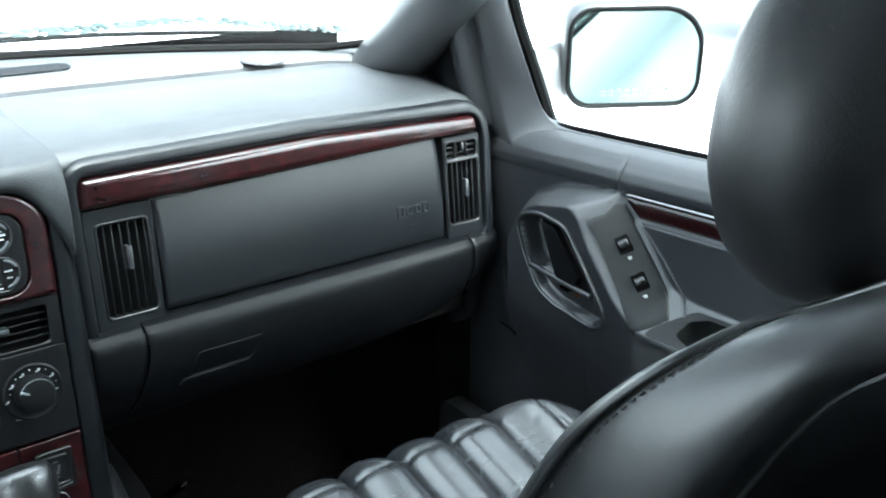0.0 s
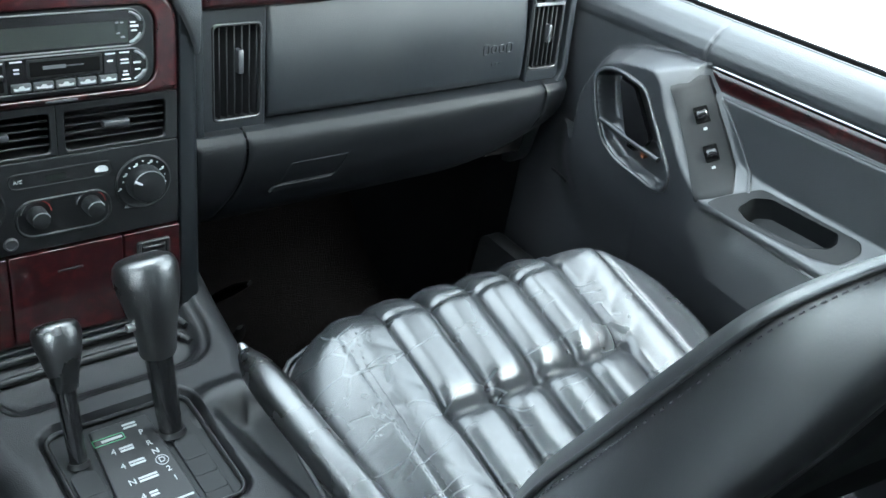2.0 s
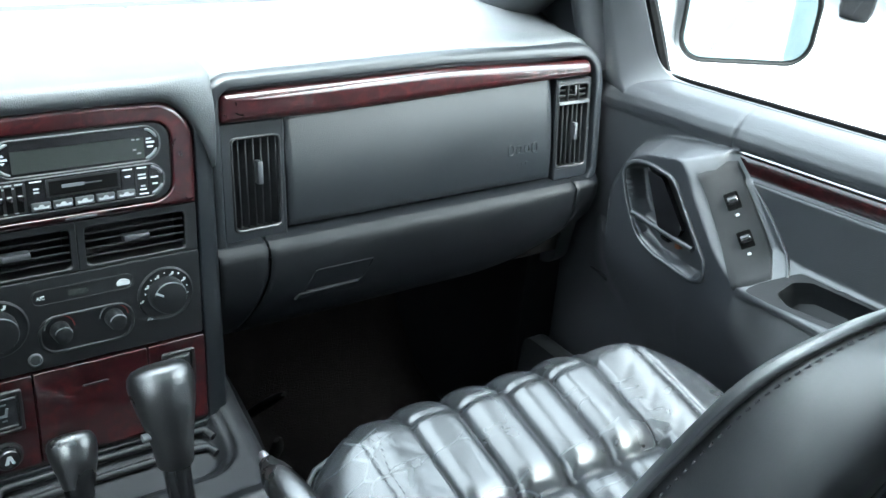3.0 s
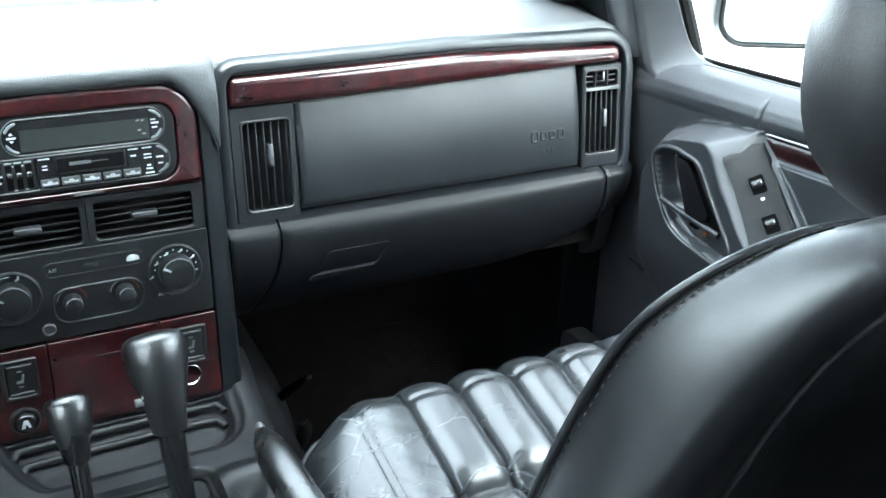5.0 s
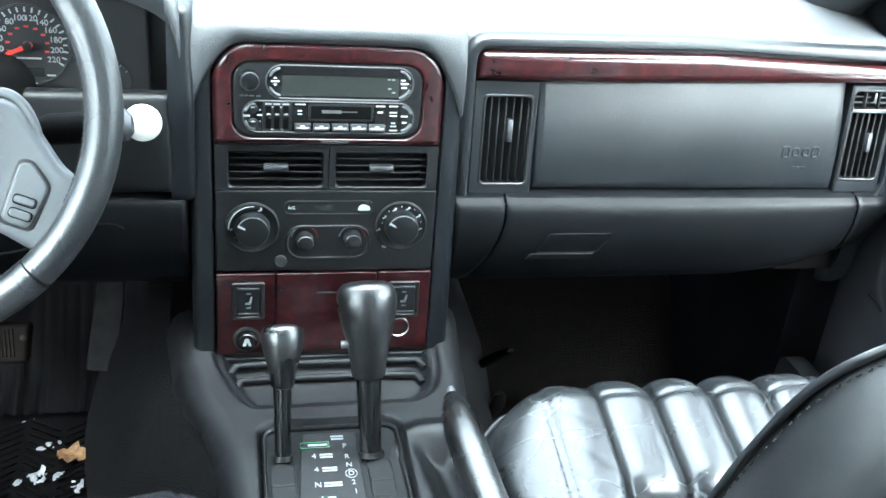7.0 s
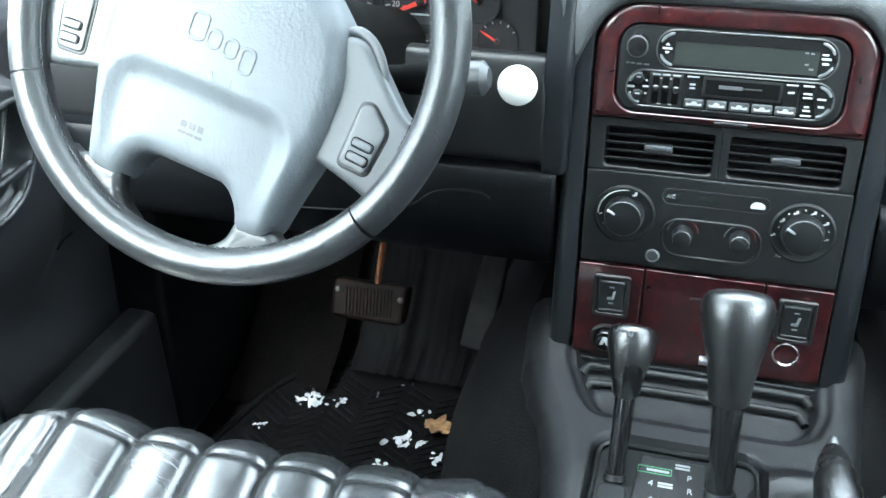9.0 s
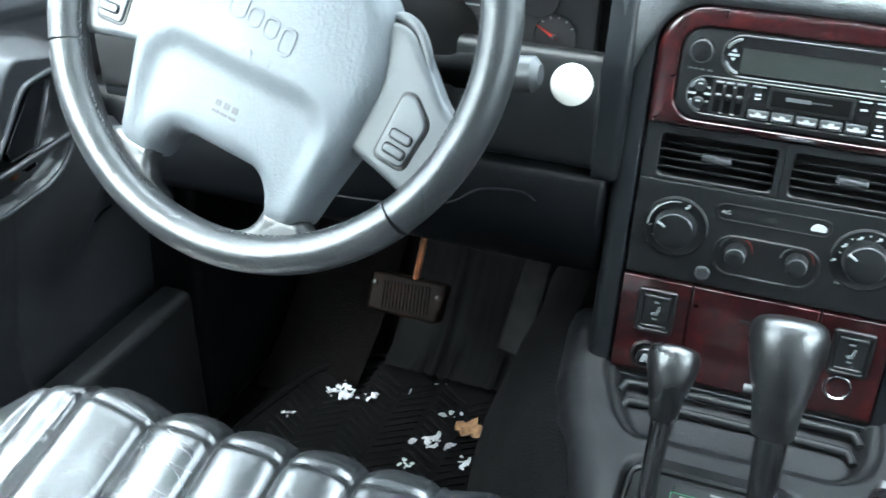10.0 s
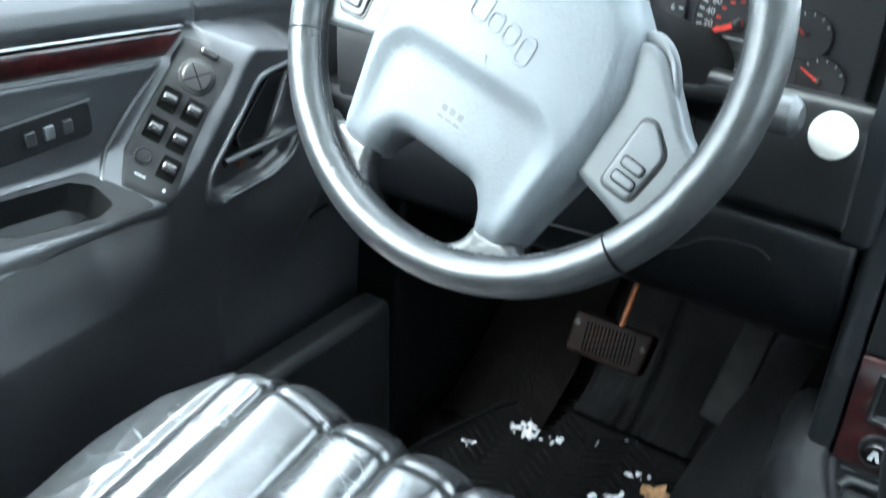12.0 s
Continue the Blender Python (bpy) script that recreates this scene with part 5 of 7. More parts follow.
def gauge(cu, cv, r, a0, a1, marks, needle, numbers=()):
    b = bmesh.new()
    M = G @ Matrix.Translation((cu, cv, 0.0))
    turned(b, M, [(r, 0.0005), (r, 0.003), (r * 0.97, 0.0035), (r * 0.95, 0.0015), (r * 0.2, 0.0015)], 40)
    g = part("gauge", b, GAUGE, clus, "round black gauge with white marks")
    for k in range(marks):
        a = radians(a0 + (a1 - a0) * k / (marks - 1))
        b = bmesh.new()
        box(b, M @ Matrix.Rotation(a, 4, "Z") @ Matrix.Translation((r * 0.86, 0, 0.0022)), (r * 0.12, r * 0.03 + 0.0004, 0.0005))
        part("tick", b, INK, g)
    for k, n in enumerate(numbers):
        a = radians(a0 + (a1 - a0) * k / (len(numbers) - 1))
        lettering("numeral", n, r * 0.2, M @ Matrix.Translation((r * 0.66 * math.cos(a), r * 0.66 * math.sin(a), 0.002)), INK, g)
    b = bmesh.new()
    N = M @ Matrix.Rotation(radians(needle), 4, "Z")
    slab(b, N, [(-r * 0.12, -r * 0.06), (r * 0.95, -r * 0.022), (r * 0.95, r * 0.022), (-r * 0.12, r * 0.06)], 0.006, 0.0075)
    part("needle", b, RED, g)
    b = bmesh.new()
    turned(b, M, [(r * 0.11, 0.002), (r * 0.11, 0.008), (r * 0.06, 0.009)], 16)
    part("needle_cap", b, BLACK, g)
    return g


gauge(0.0, 0.0, 0.042, 212, -32, 23, 204, ["", "20", "40", "60", "80", "100", "120", "140", "160", "180", "200", "220"])
gauge(-0.087, 0.002, 0.038, 212, -32, 15, 208, list("01234567"))
gauge(0.059, 0.002, 0.021, 135, 30, 5, 145)
gauge(0.078, -0.034, 0.021, 135, 30, 5, 150)
gauge(-0.148, 0.002, 0.021, 150, 45, 5, 120)
gauge(-0.167, -0.034, 0.021, 150, 45, 5, 120)
for k in range(9):
    a = radians(200 - 220 * k / 8)
    bm = bmesh.new()
    box(bm, G @ Matrix.Translation((0.019 * math.cos(a), 0.019 * math.sin(a), 0.0022)), (0.0042, 0.002, 0.0005))
    part("inner_mark", bm, RED, clus)
for u, v, w in ((0.0, -0.0135, 0.024), (-0.087, -0.0115, 0.025), (0.02, -0.031, 0.008), (0.0, -0.04, 0.012)):
    bm = bmesh.new()
    box(bm, G @ Matrix.Translation((u, v, 0.0024)), (w, 0.0018, 0.0005))
    part("caption_bar", bm, INK, clus)
bm = bmesh.new()
slab(bm, G, rrect(0.027, 0.009, 0.001, 0.0, -0.028, 2), 0.001, 0.0028)
part("odometer", bm, LCD, clus)

# round white disc stuck to the panel
disc = Matrix.Translation((0, 0, 0)) @ frame_of((-0.190, 0.8955, 0.6245), (1, 0, 0), (0, 0.16, 1))
bm = bmesh.new()
turned(bm, disc, [(0.0188, -0.002), (0.0188, 0.0012), (0.0178, 0.002), (0.004, 0.0021)], 40)
dk = thing("round_badge", (-0.190, 0.8965, 0.6245), "round white badge stuck on the steering panel", "badge")
dd = part("disc", bm, PAPER, dk)
bm = bmesh.new()
box(bm, disc @ Matrix.Translation((0, 0.001, 0.0022)), (0.0016, 0.017, 0.0004))
box(bm, disc @ Matrix.Translation((0, 0.004, 0.0022)), (0.011, 0.0014, 0.0004))
part("faint_cross", bm, material("pale_ink", (0.62, 0.6, 0.5), 0.6), dd)


# ---- front doors ----
LATCH = [(0.863, 0.566), (0.848, 0.580), (0.826, 0.586), (0.783, 0.583), (0.756, 0.553), (0.708, 0.503), (0.706, 0.482), (0.722, 0.474), (0.79, 0.475), (0.819, 0.488), (0.847, 0.527)]
BULGE = round_poly([(0.80, 0.30), (0.868, 0.42), (0.884, 0.53), (0.866, 0.577), (0.842, 0.6), (0.812, 0.612), (0.78, 0.616), (0.764, 0.606), (0.743, 0.577), (0.696, 0.527), (0.655, 0.50), (0.60, 0.504), (-0.3, 0.575), (-0.3, 0.30)], 0.012, 4)
SLOT = [(0.602, 0.516), (0.596, 0.53), (0.578, 0.538), (0.488, 0.547), (0.482, 0.541), (0.486, 0.533), (0.506, 0.524), (0.583, 0.513)]
PLATE = [(0.64, 0.502), (0.632, 0.514), (0.598, 0.541), (0.462, 0.553), (0.452, 0.545), (0.462, 0.528), (0.49, 0.5195), (0.60, 0.505)]


def soft_ramp(t):
    """Straight slope with rounded ends."""
    t = min(max(t, 0.0), 1.0)
    if t < 0.08:
        return t * t / 0.16 / 0.92
    if t > 0.92:
        return 1 - (1 - t) ** 2 / 0.16 / 0.92
    return (t - 0.04) / 0.92


def door_x(y, z):
    """Distance of the door lining from the car's middle."""
    q = z - 0.12 * (0.74 - y)
    x = curve_at([(0.05, 0.752), (0.30, 0.744), (0.50, 0.742), (0.606, 0.743), (0.611, 0.7475), (0.637, 0.7475), (0.641, 0.741), (0.646, 0.7385), (0.655, 0.738), (0.667, 0.741), (0.677, 0.7465), (0.685, 0.755), (0.690, 0.766), (0.694, 0.78)], q)
    if y > 0.737 and q < 0.641:
        x = min(x, 0.742)
    b = in_poly(y, z, BULGE)
    wide = 0.043 + 0.014 * step(0.60, 0.67, y) - 0.033 * step(0.77, 0.80, y)
    k = soft_ramp((b + wide) / (wide + 0.003)) if z > 0.46 or y < 0.7 else step(-0.06, 0.01, b)
    if y > 0.69:
        seam = curve_at([(0.69, 0.672), (0.73, 0.645), (0.746, 0.641), (0.784, 0.634), (0.833, 0.62), (0.872, 0.598), (0.893, 0.57), (0.93, 0.53)], y)
        k = min(k, soft_ramp((seam - z) / 0.021))
    x -= k * step(0.30, 0.46, z) * (0.043 - 0.010 * step(0.0, 0.12, b))
    roof = 0.492 + 0.03 * (0.60 - y)
    x += 0.034 * step(0.655, 0.585, y) * step(0.36, 0.44, y) * step(roof + 0.003, roof - 0.006, z) * min(max((z - 0.40) / 0.08, 0), 1) if y < 0.66 else 0.0
    lt = in_poly(y, z, LATCH)
    low = step(-0.002, 0.004, 0.512 - z)
    x += (0.030 - 0.016 * low) * step(-0.001, 0.006, lt)
    x += 0.0025 * math.exp(-((y - 0.743) / 0.0016) ** 2) * step(0.637, 0.641, q)
    x += 0.002 * math.exp(-((b - 0.011) / 0.0014) ** 2) * (z > 0.46) * (y < 0.62)
    return x


def car_door(s):
    t = thing("vehicle_door", (s * 0.78, 0.45, 0.2), "grey door lining with burl strip and " + ("two window switches" if s > 0 else "many switches"), "car door", "front doors")
    b = bmesh.new()
    ys = [-0.10 + 0.10 * k / 4 for k in range(4)] + [0.0 + 0.40 * k / 50 for k in range(50)] + [0.40 + 0.585 * k / 200 for k in range(201)]
    rows = []
    for y in ys:
        top = 0.6925 + 0.12 * (0.74 - y)
        zs = [0.10 + (0.36 - 0.10) * k / 14 for k in range(14)] + [0.36 + (top - 0.36) * k / 130 for k in range(131)]
        rows.append([(s * door_x(y, z), y, z) for z in zs])
    sheet(b, rows)
    cut_out = [f for f in b.faces if 0.45 < f.calc_center_median().y < 0.65 and in_poly(f.calc_center_median().y, f.calc_center_median().z, SLOT) > -0.0035]
    bmesh.ops.delete(b, geom=cut_out, context="FACES")
    part("door_lining", b, TRIM, t, "dark grey moulded door lining", 50)

    def P(y, z, d=0.0):
        return Vector((s * (door_x(y, z) - d), y, z))

    # burl strip; satin tube added along its top imitates the bright reflection there
    b = bmesh.new()
    rows = []
    for k in range(60):
        y = -0.08 + (0.7345 + 0.08) * k / 59
        base = 0.12 * (0.74 - y)
        cut = 0.735 - y
        lo = 0.6115 if cut > 0.027 else 0.6115 + (0.027 - cut) * 0.93
        rows.append([(s * (0.7495 - d), y, base + lo + (0.6375 - lo) * f) for f, d in ((0, 0), (0.04, 0.004), (0.2, 0.0065), (0.5, 0.0075), (0.8, 0.0065), (0.96, 0.004), (1, 0))])
    sheet(b, rows)
    part("wood_strip", b, WOOD, t, "glossy dark red burl strip", 60)
    b = bmesh.new()
    tube(b, [(s * 0.7425, y, 0.12 * (0.74 - y) + 0.6393) for y in (-0.08, 0.2, 0.5, 0.7, 0.737)], 0.0018, 8)
    part("strip_glint", b, SATIN, t)
    b = bmesh.new()
    tube(b, [P(y, 0.12 * (0.74 - y) + 0.6085, 0.0) for y in [-0.08 + 0.03 * k for k in range(27)]], 0.0022, 8)
    tube(b, [P(0.697 - 0.09 * k / 10, 0.610 - 0.079 * k / 10 + 0.004 * math.sin(k * 0.314), 0.0005) for k in range(11)], 0.0022, 8)
    part("insert_bead", b, TRIM, t)
    # latch bezel, lever and lock
    b = bmesh.new()
    loop = round_poly(LATCH, 0.012, 4)
    closed_tube(b, [P(y, z, 0.0005) for y, z in scaled(loop, -0.004)], 0.0032, 8)
    bez = part("latch_bezel", b, TRIM, t, "", 60)
    b = bmesh.new()
    H = frame_of((s * 0.707, 0.8, 0.54), (0, 1, 0), (0, 0, 1))
    lev = [(0.0265, 0.042), (0.0295, 0.042), (-0.0085, -0.022), (-0.012, -0.022)]
    slab(b, H, round_poly(lev, 0.002, 2), -0.004, 0.004, 0.001)
    part("lever_edge", b, CHROME, bez, "bright chrome edge of the door lever")
    b = bmesh.new()
    slab(b, H, round_poly([(0.0, 0.04), (0.026, 0.04), (-0.012, -0.024), (-0.046, -0.024), (-0.05, -0.01)], 0.004, 3), -0.008, 0.001, 0.001)
    part("door_lever", b, GLOSS, bez)
    b = bmesh.new()
    tube(b, [Vector((s * 0.7035, 0.838, 0.513)), Vector((s * 0.7025, 0.79, 0.512)), Vector((s * 0.7015, 0.728, 0.512))], 0.0042, 10)
    part("cross_bar", b, TRIM, bez)
    b = bmesh.new()
    box(b, frame_of((s * 0.712, 0.778, 0.505), (0, 1, 0), (0, 0.3, 1)), (0.016, 0.013, 0.012), bev=0.002)
    part("lock_tab", b, GLOSS, bez)
    b = bmesh.new()
    box(b, frame_of((s * 0.712, 0.757, 0.502), (0, 1, 0), (0, 0.3, 1)), (0.008, 0.01, 0.01), bev=0.002)
    part("lock_flag", b, RUST, bez, "small orange lock flag")
    # switch panel lies on the slope between bulge and insert
    def on(u, v, d=0.0):
        """Point on the sloping panel, u across and v along it."""
        y, z = 0.6906 - 0.728 * u + 0.685 * v, 0.5651 + 0.685 * u + 0.728 * v
        near = [door_x(y + i * 0.006, z + j * 0.006) for i in (-1, 0, 1) for j in (-1, 0, 1)]
        return Vector((s * (sum(near) / 9 - 0.0008 - d), y, z))

    S = frame_of(on(0, 0), (on(0.012, 0) - on(-0.012, 0)) * s, on(0, 0.03) - on(0, -0.03))
    if S.to_3x3().col[2].x * s > 0:
        S = S @ Matrix.Rotation(math.pi, 4, "Y")

    def local(u, v):
        m = S.copy()
        m.translation = on(u, v, 0.001)
        return m @ Matrix.Translation((-u, -v, 0))

    b = bmesh.new()
    rows = []
    for k in range(41):
        v = -0.081 + 0.157 * k / 40
        e = 0.0018 - 0.0045 * (max(0, abs(k - 20) - 18) / 2)
        w = 0.0225 - 0.0035 * step(-0.08, 0.08, v)
        rows.append([on(w * g, v, min(e, d)) for g, d in ((-1.0, -0.002), (-0.96, 0.0014), (-0.9, 0.0018), (-0.5, 0.0018), (0, 0.0018), (0.5, 0.0018), (0.9, 0.0018), (0.96, 0.0014), (1.0, -0.002))])
    sheet(b, rows)
    panel = part("switch_panel", b, DARK, t, "sloping dark panel of window switches")

    def rocker(u, v, w=0.0145, h=0.0185):
        L = local(u, v)
        b = bmesh.new()
        hoop(b, L, rrect(w + 0.003, h + 0.003, 0.002, u, v, 3), rrect(w, h, 0.0015, u, v, 3), -0.002, 0.0024, 0.0005)
        slab(b, L, rrect(w, h, 0.0015, u, v, 3), -0.002, 0.0018)
        wl = part("switch_well", b, RUBBER, panel)
        b = bmesh.new()
        tube(b, [L @ Vector((u + q * w, v + 0.0005, 0.0045)) for q in (-0.47, -0.43, -0.3, 0.0, 0.3, 0.43, 0.47)], [h * f for f in (0.24, 0.3, 0.32, 0.31, 0.32, 0.3, 0.24)], 18, up=tuple(L.to_3x3() @ Vector((0, 0, 1))))
        part("rocker", b, GLOSS, wl, "", 60)

    if s > 0:
        for v in (0.027, -0.0225):
            rocker(0.003, v)
            b = bmesh.new()
            slab(b, local(0.003, v - 0.018), rrect(0.005, 0.0035, 0.0012, 0.003, v - 0.018, 2), -0.001, 0.0017)
            part("symbol", b, INK, panel)
    else:
        for u, v in ((-0.0095, 0.013), (0.0095, 0.013), (-0.0095, -0.017), (0.0095, -0.017), (-0.0095, -0.045)):
            rocker(u, v, 0.0152, 0.0195)
        b = bmesh.new()
        slab(b, local(0, 0.044), rrect(0.0335, 0.0325, 0.0135, 0, 0.044, 6), -0.001, 0.0026, 0.0012)
        well = part("pad_surround", b, BLACK, panel)
        b = bmesh.new()
        slab(b, local(0, 0.044), rrect(0.029, 0.028, 0.0118, 0, 0.044, 6), 0.0, 0.0052, 0.003, 4)
        part("mirror_pad", b, BLACK, well, "rounded four-way mirror pad")
        for a in (45, 135):
            b = bmesh.new()
            box(b, local(0, 0.044) @ Matrix.Translation((0, 0.044, 0.0052)) @ Matrix.Rotation(radians(a), 4, "Z"), (0.027, 0.0011, 0.0008))
            part("pad_groove", b, VOID, well)
        b = bmesh.new()
        slab(b, local(0, 0.069), rrect(0.018, 0.008, 0.0035, 0.0, 0.069, 4), 0.0, 0.0057, 0.002)
        part("mirror_selector", b, GLOSS, panel)
        b = bmesh.new()
        turned(b, local(0.010, -0.044) @ Matrix.Translation((0.010, -0.044, 0.0)), [(0.0085, 0), (0.0085, 0.003), (0.007, 0.004), (0.0062, 0.003), (0.002, 0.0035)], 22)
        part("lock_button", b, DARK, panel)
        b = bmesh.new()
        box(b, local(0.009, -0.062) @ Matrix.Translation((0.009, -0.062, 0.0012)), (0.011, 0.002, 0.0006))
        box(b, local(-0.011, -0.065) @ Matrix.Translation((-0.011, -0.065, 0.0012)), (0.0024, 0.0026, 0.0006))
        part("panel_text", b, INK, panel)
        # memory-seat plate on the insert
        MP = frame_of((s * 0.7415, 0.565, 0.5865), (0, 1, 0), (0, -0.12, 1))
        if MP.to_3x3().col[2].x * s > 0:
            MP = MP @ Matrix.Rotation(math.pi, 4, "Y")
        b = bmesh.new()
        slab(b, MP, round_poly([(-0.05, -0.016), (0.05, -0.016), (0.05, 0.016), (-0.05, 0.016)], 0.008, 3), -0.004, 0.003, 0.002)
        mem = part("memory_plate", b, DARK, t, "inset plate with seat memory buttons")
        b = bmesh.new()
        box(b, MP @ Matrix.Translation((0, 0.0165, 0.003)), (0.1, 0.0016, 0.002))
        part("plate_edge", b, SATIN, mem)
        for u, mt in ((-0.012, KEY), (0.006, KEYPAD), (0.024, KEY)):
            b = bmesh.new()
            slab(b, MP, rrect(0.01, 0.012, 0.001, u, 0, 2), 0.002, 0.006, 0.001)
            part("memory_button", b, mt, mem)
    # pull handle in the armrest
    b = bmesh.new()
    outer, hole = round_poly(PLATE, 0.006, 3), scaled(round_poly(SLOT, 0.003, 3), -0.0015)
    if in_poly(*hole[0], outer) < in_poly(*scaled(round_poly(SLOT, 0.003, 3), 0.0015)[0], outer) - 1:
        hole = round_poly(SLOT, 0.003, 3)
    loops = [[b.verts.new(P(y, z, d)) for y, z in lp] for lp, d in ((outer, -0.001), (outer, 0.0018), (hole, 0.0022), (hole, 0.0012))]
    for p, r in zip(loops, loops[1:]):
        bridge(b, p, r)
    cup = part("pull_cup", b, DARK, t, "dark pull cup in the armrest")
    b = bmesh.new()
    rim = [P(y, z, 0.0015) for y, z in hole]
    mid = sum(rim, Vector()) / len(rim)
    wells = [[b.verts.new(mid + (p - mid) * f + Vector((s * 0.012 * d / 0.027, 0, -d))) for p in rim] for f, d in ((1.0, 0.0), (0.97, 0.012), (0.94, 0.022), (0.84, 0.027))]
    for p, r in zip(wells, wells[1:]):
        bridge(b, p, r)
    cap(b, wells[-1])
    part("cup_well", b, DARK, cup)
    # moulded slot low on the lining
    b = bmesh.new()
    tube(b, [P(0.920, 0.3755, 0.001), P(0.90, 0.376, 0.001), P(0.880, 0.377, 0.001)], 0.002, 8)
    part("drain_slot", b, DARK, t)
    # sail trim ahead of the glass
    b = bmesh.new()
    rear = smooth_line([(0.779, 0.81, 0.685), (0.777, 0.86, 0.679), (0.773, 0.892, 0.681), (0.766, 0.912, 0.70), (0.752, 0.929, 0.745), (0.734, 0.944, 0.80), (0.70, 0.962, 0.90), (0.665, 0.975, 1.0)], 6)
    fore = smooth_line([(0.742, 0.86, 0.640), (0.7415, 0.90, 0.636), (0.7405, 0.93, 0.640), (0.738, 0.949, 0.66), (0.730, 0.965, 0.715), (0.715, 0.984, 0.78), (0.683, 1.0, 0.88), (0.65, 1.01, 1.0)], 6)
    rows = []
    for r, f in zip(rear, fore):
        bow = step(0.69, 0.80, f.z)
        m = (r + f) / 2 + Vector((-0.001 - 0.009 * bow, 0, 0))
        g = Vector((f.x - 0.004, f.y + 0.16 - 0.15 * step(0.70, 0.95, f.z), f.z))
        row = [r + Vector((0.02, 0.012, 0)), r, r * 0.75 + m * 0.25 + Vector((-0.004 * bow, 0, 0)), m, f * 0.75 + m * 0.25 + Vector((-0.004 * bow, 0, 0)), f, f.lerp(g, 0.1) + Vector((0.003, 0, 0)), f.lerp(g, 0.5) + Vector((0.012, 0, 0)), g + Vector((0.012, 0, 0))]
        rows.append([(s * p.x, p.y, p.z) for p in row])
    sheet(b, rows)
    part("sail_trim", b, TRIM, t, "", 60)
    # weather strip along the glass
    b = bmesh.new()
    tube(b, [(s * 0.783, y, 0.694 + 0.12 * (0.74 - y)) for y in (-0.1, 0.2, 0.5, 0.74, 0.905)], 0.0045, 8)
    ws = part("weather_strip", b, RUBBER, t)
    b = bmesh.new()
    tube(b, [(s * 0.7745, y, 0.6915 + 0.12 * (0.74 - y)) for y in (-0.1, 0.2, 0.5, 0.74, 0.90)], 0.0022, 8)
    part("sill_bead", b, KEY, ws)
    b = bmesh.new()
    tube(b, [(s * 0.785, 0.905, 0.672), (s * 0.768, 0.93, 0.74), (s * 0.748, 0.948, 0.80), (s * 0.715, 0.964, 0.90), (s * 0.665, 0.98, 1.05)], 0.009, 8)
    part("glass_run", b, RUBBER, t)
    # outer skin and glass
    b = bmesh.new()
    rows = []
    for y in (-0.12, 0.2, 0.6, 0.95, 1.05):
        base = 0.12 * (0.74 - y)
        rows.append([(s * x, y, z + (base if z > 0.5 else 0)) for x, z in ((0.78, -0.12), (0.86, -0.08), (0.90, 0.2), (0.905, 0.40), (0.88, 0.60), (0.82, 0.675), (0.79, 0.69))])
    sheet(b, rows)
    part("outer_skin", b, PAINT, t)
    b = bmesh.new()
    rows = []
    for y in (-0.12, 0.2, 0.6, 0.96):
        base = 0.12 * (0.74 - y)
        rows.append([(s * (0.789 - 0.19 * (k / 8) ** 1.3), y, 0.67 + base * (1 - k / 8) + 0.50 * k / 8) for k in range(9)])
    sheet(b, rows)
    gl = part("door_glass", b, GLASS, t, "clear side window glass", 80)
    gl.visible_shadow = False
    return t


for side in (1, -1):
    car_door(side)


# ---- door mirrors ----
def door_mirror(s):
    t = thing("door_mirror", (s * 0.84, 0.97, 0.66), "dark grey door mirror with a black rimmed glass", "wing mirror", "door mirrors")
    gx = Vector((0.150, -0.092, 0.010))
    M = frame_of((0.960, 0.922, 0.744), gx, (0.03, -0.02, 1))
    if M.to_3x3().col[2].y > 0:
        M = M @ Matrix.Rotation(math.pi, 4, "Y")
    M = Matrix.Diagonal((s, 1, 1, 1)) @ M
    shape = rrect(0.198, 0.142, (0.036, 0.062, 0.034, 0.038), 0, 0, 10)
    b = bmesh.new()
    rings = [add_ring(b, M, scaled(shape, k), n) for k, n in ((0.004, -0.004), (0.001, 0.003), (-0.003, 0.001), (-0.006, -0.01), (-0.006, -0.03), (0.005, -0.07), (0.025, -0.095))]
    for a, c in zip(rings, rings[1:]):
        bridge(b, a, c)
    b.faces.new(rings[-1])
    part("shell", b, TRIM, t, "dark grey mirror shell", 60)
    b = bmesh.new()
    hoop(b, M, scaled(shape, -0.0028), scaled(shape, 0.0034), -0.008, 0.005, 0.002)
    part("rim", b, RUBBER, t, "snow-flecked black rim")
    b = bmesh.new()
    slab(b, M, scaled(shape, 0.005), -0.006, 0.001)
    mg = part("glass", b, MIRROR, t, "reflecting mirror glass")
    b = bmesh.new()
    for row, (n, y0) in enumerate(((9, -0.047), (7, -0.054))):
        for k in range(n):
            box(b, M @ Matrix.Translation(((-0.045 + 0.012 * k) * (1), y0, 0.0014)), (0.009 - 0.002 * (k % 3), 0.003, 0.0004))
    tagged(part("warning_text", b, KEY, mg), kind="stuff")
    b = bmesh.new()
    pts = [(0.80, 1.02, 0.70), (0.84, 1.015, 0.70), (0.88, 1.01, 0.705), (0.93, 1.0, 0.715)]
    tube(b, [(s * x, y, z) for x, y, z in pts], [0.05, 0.045, 0.045, 0.05], 18, flat=0.62, up=(0, 1, 0))
    part("foot", b, TRIM, t, "", 60)


for side in (1, -1):
    door_mirror(side)


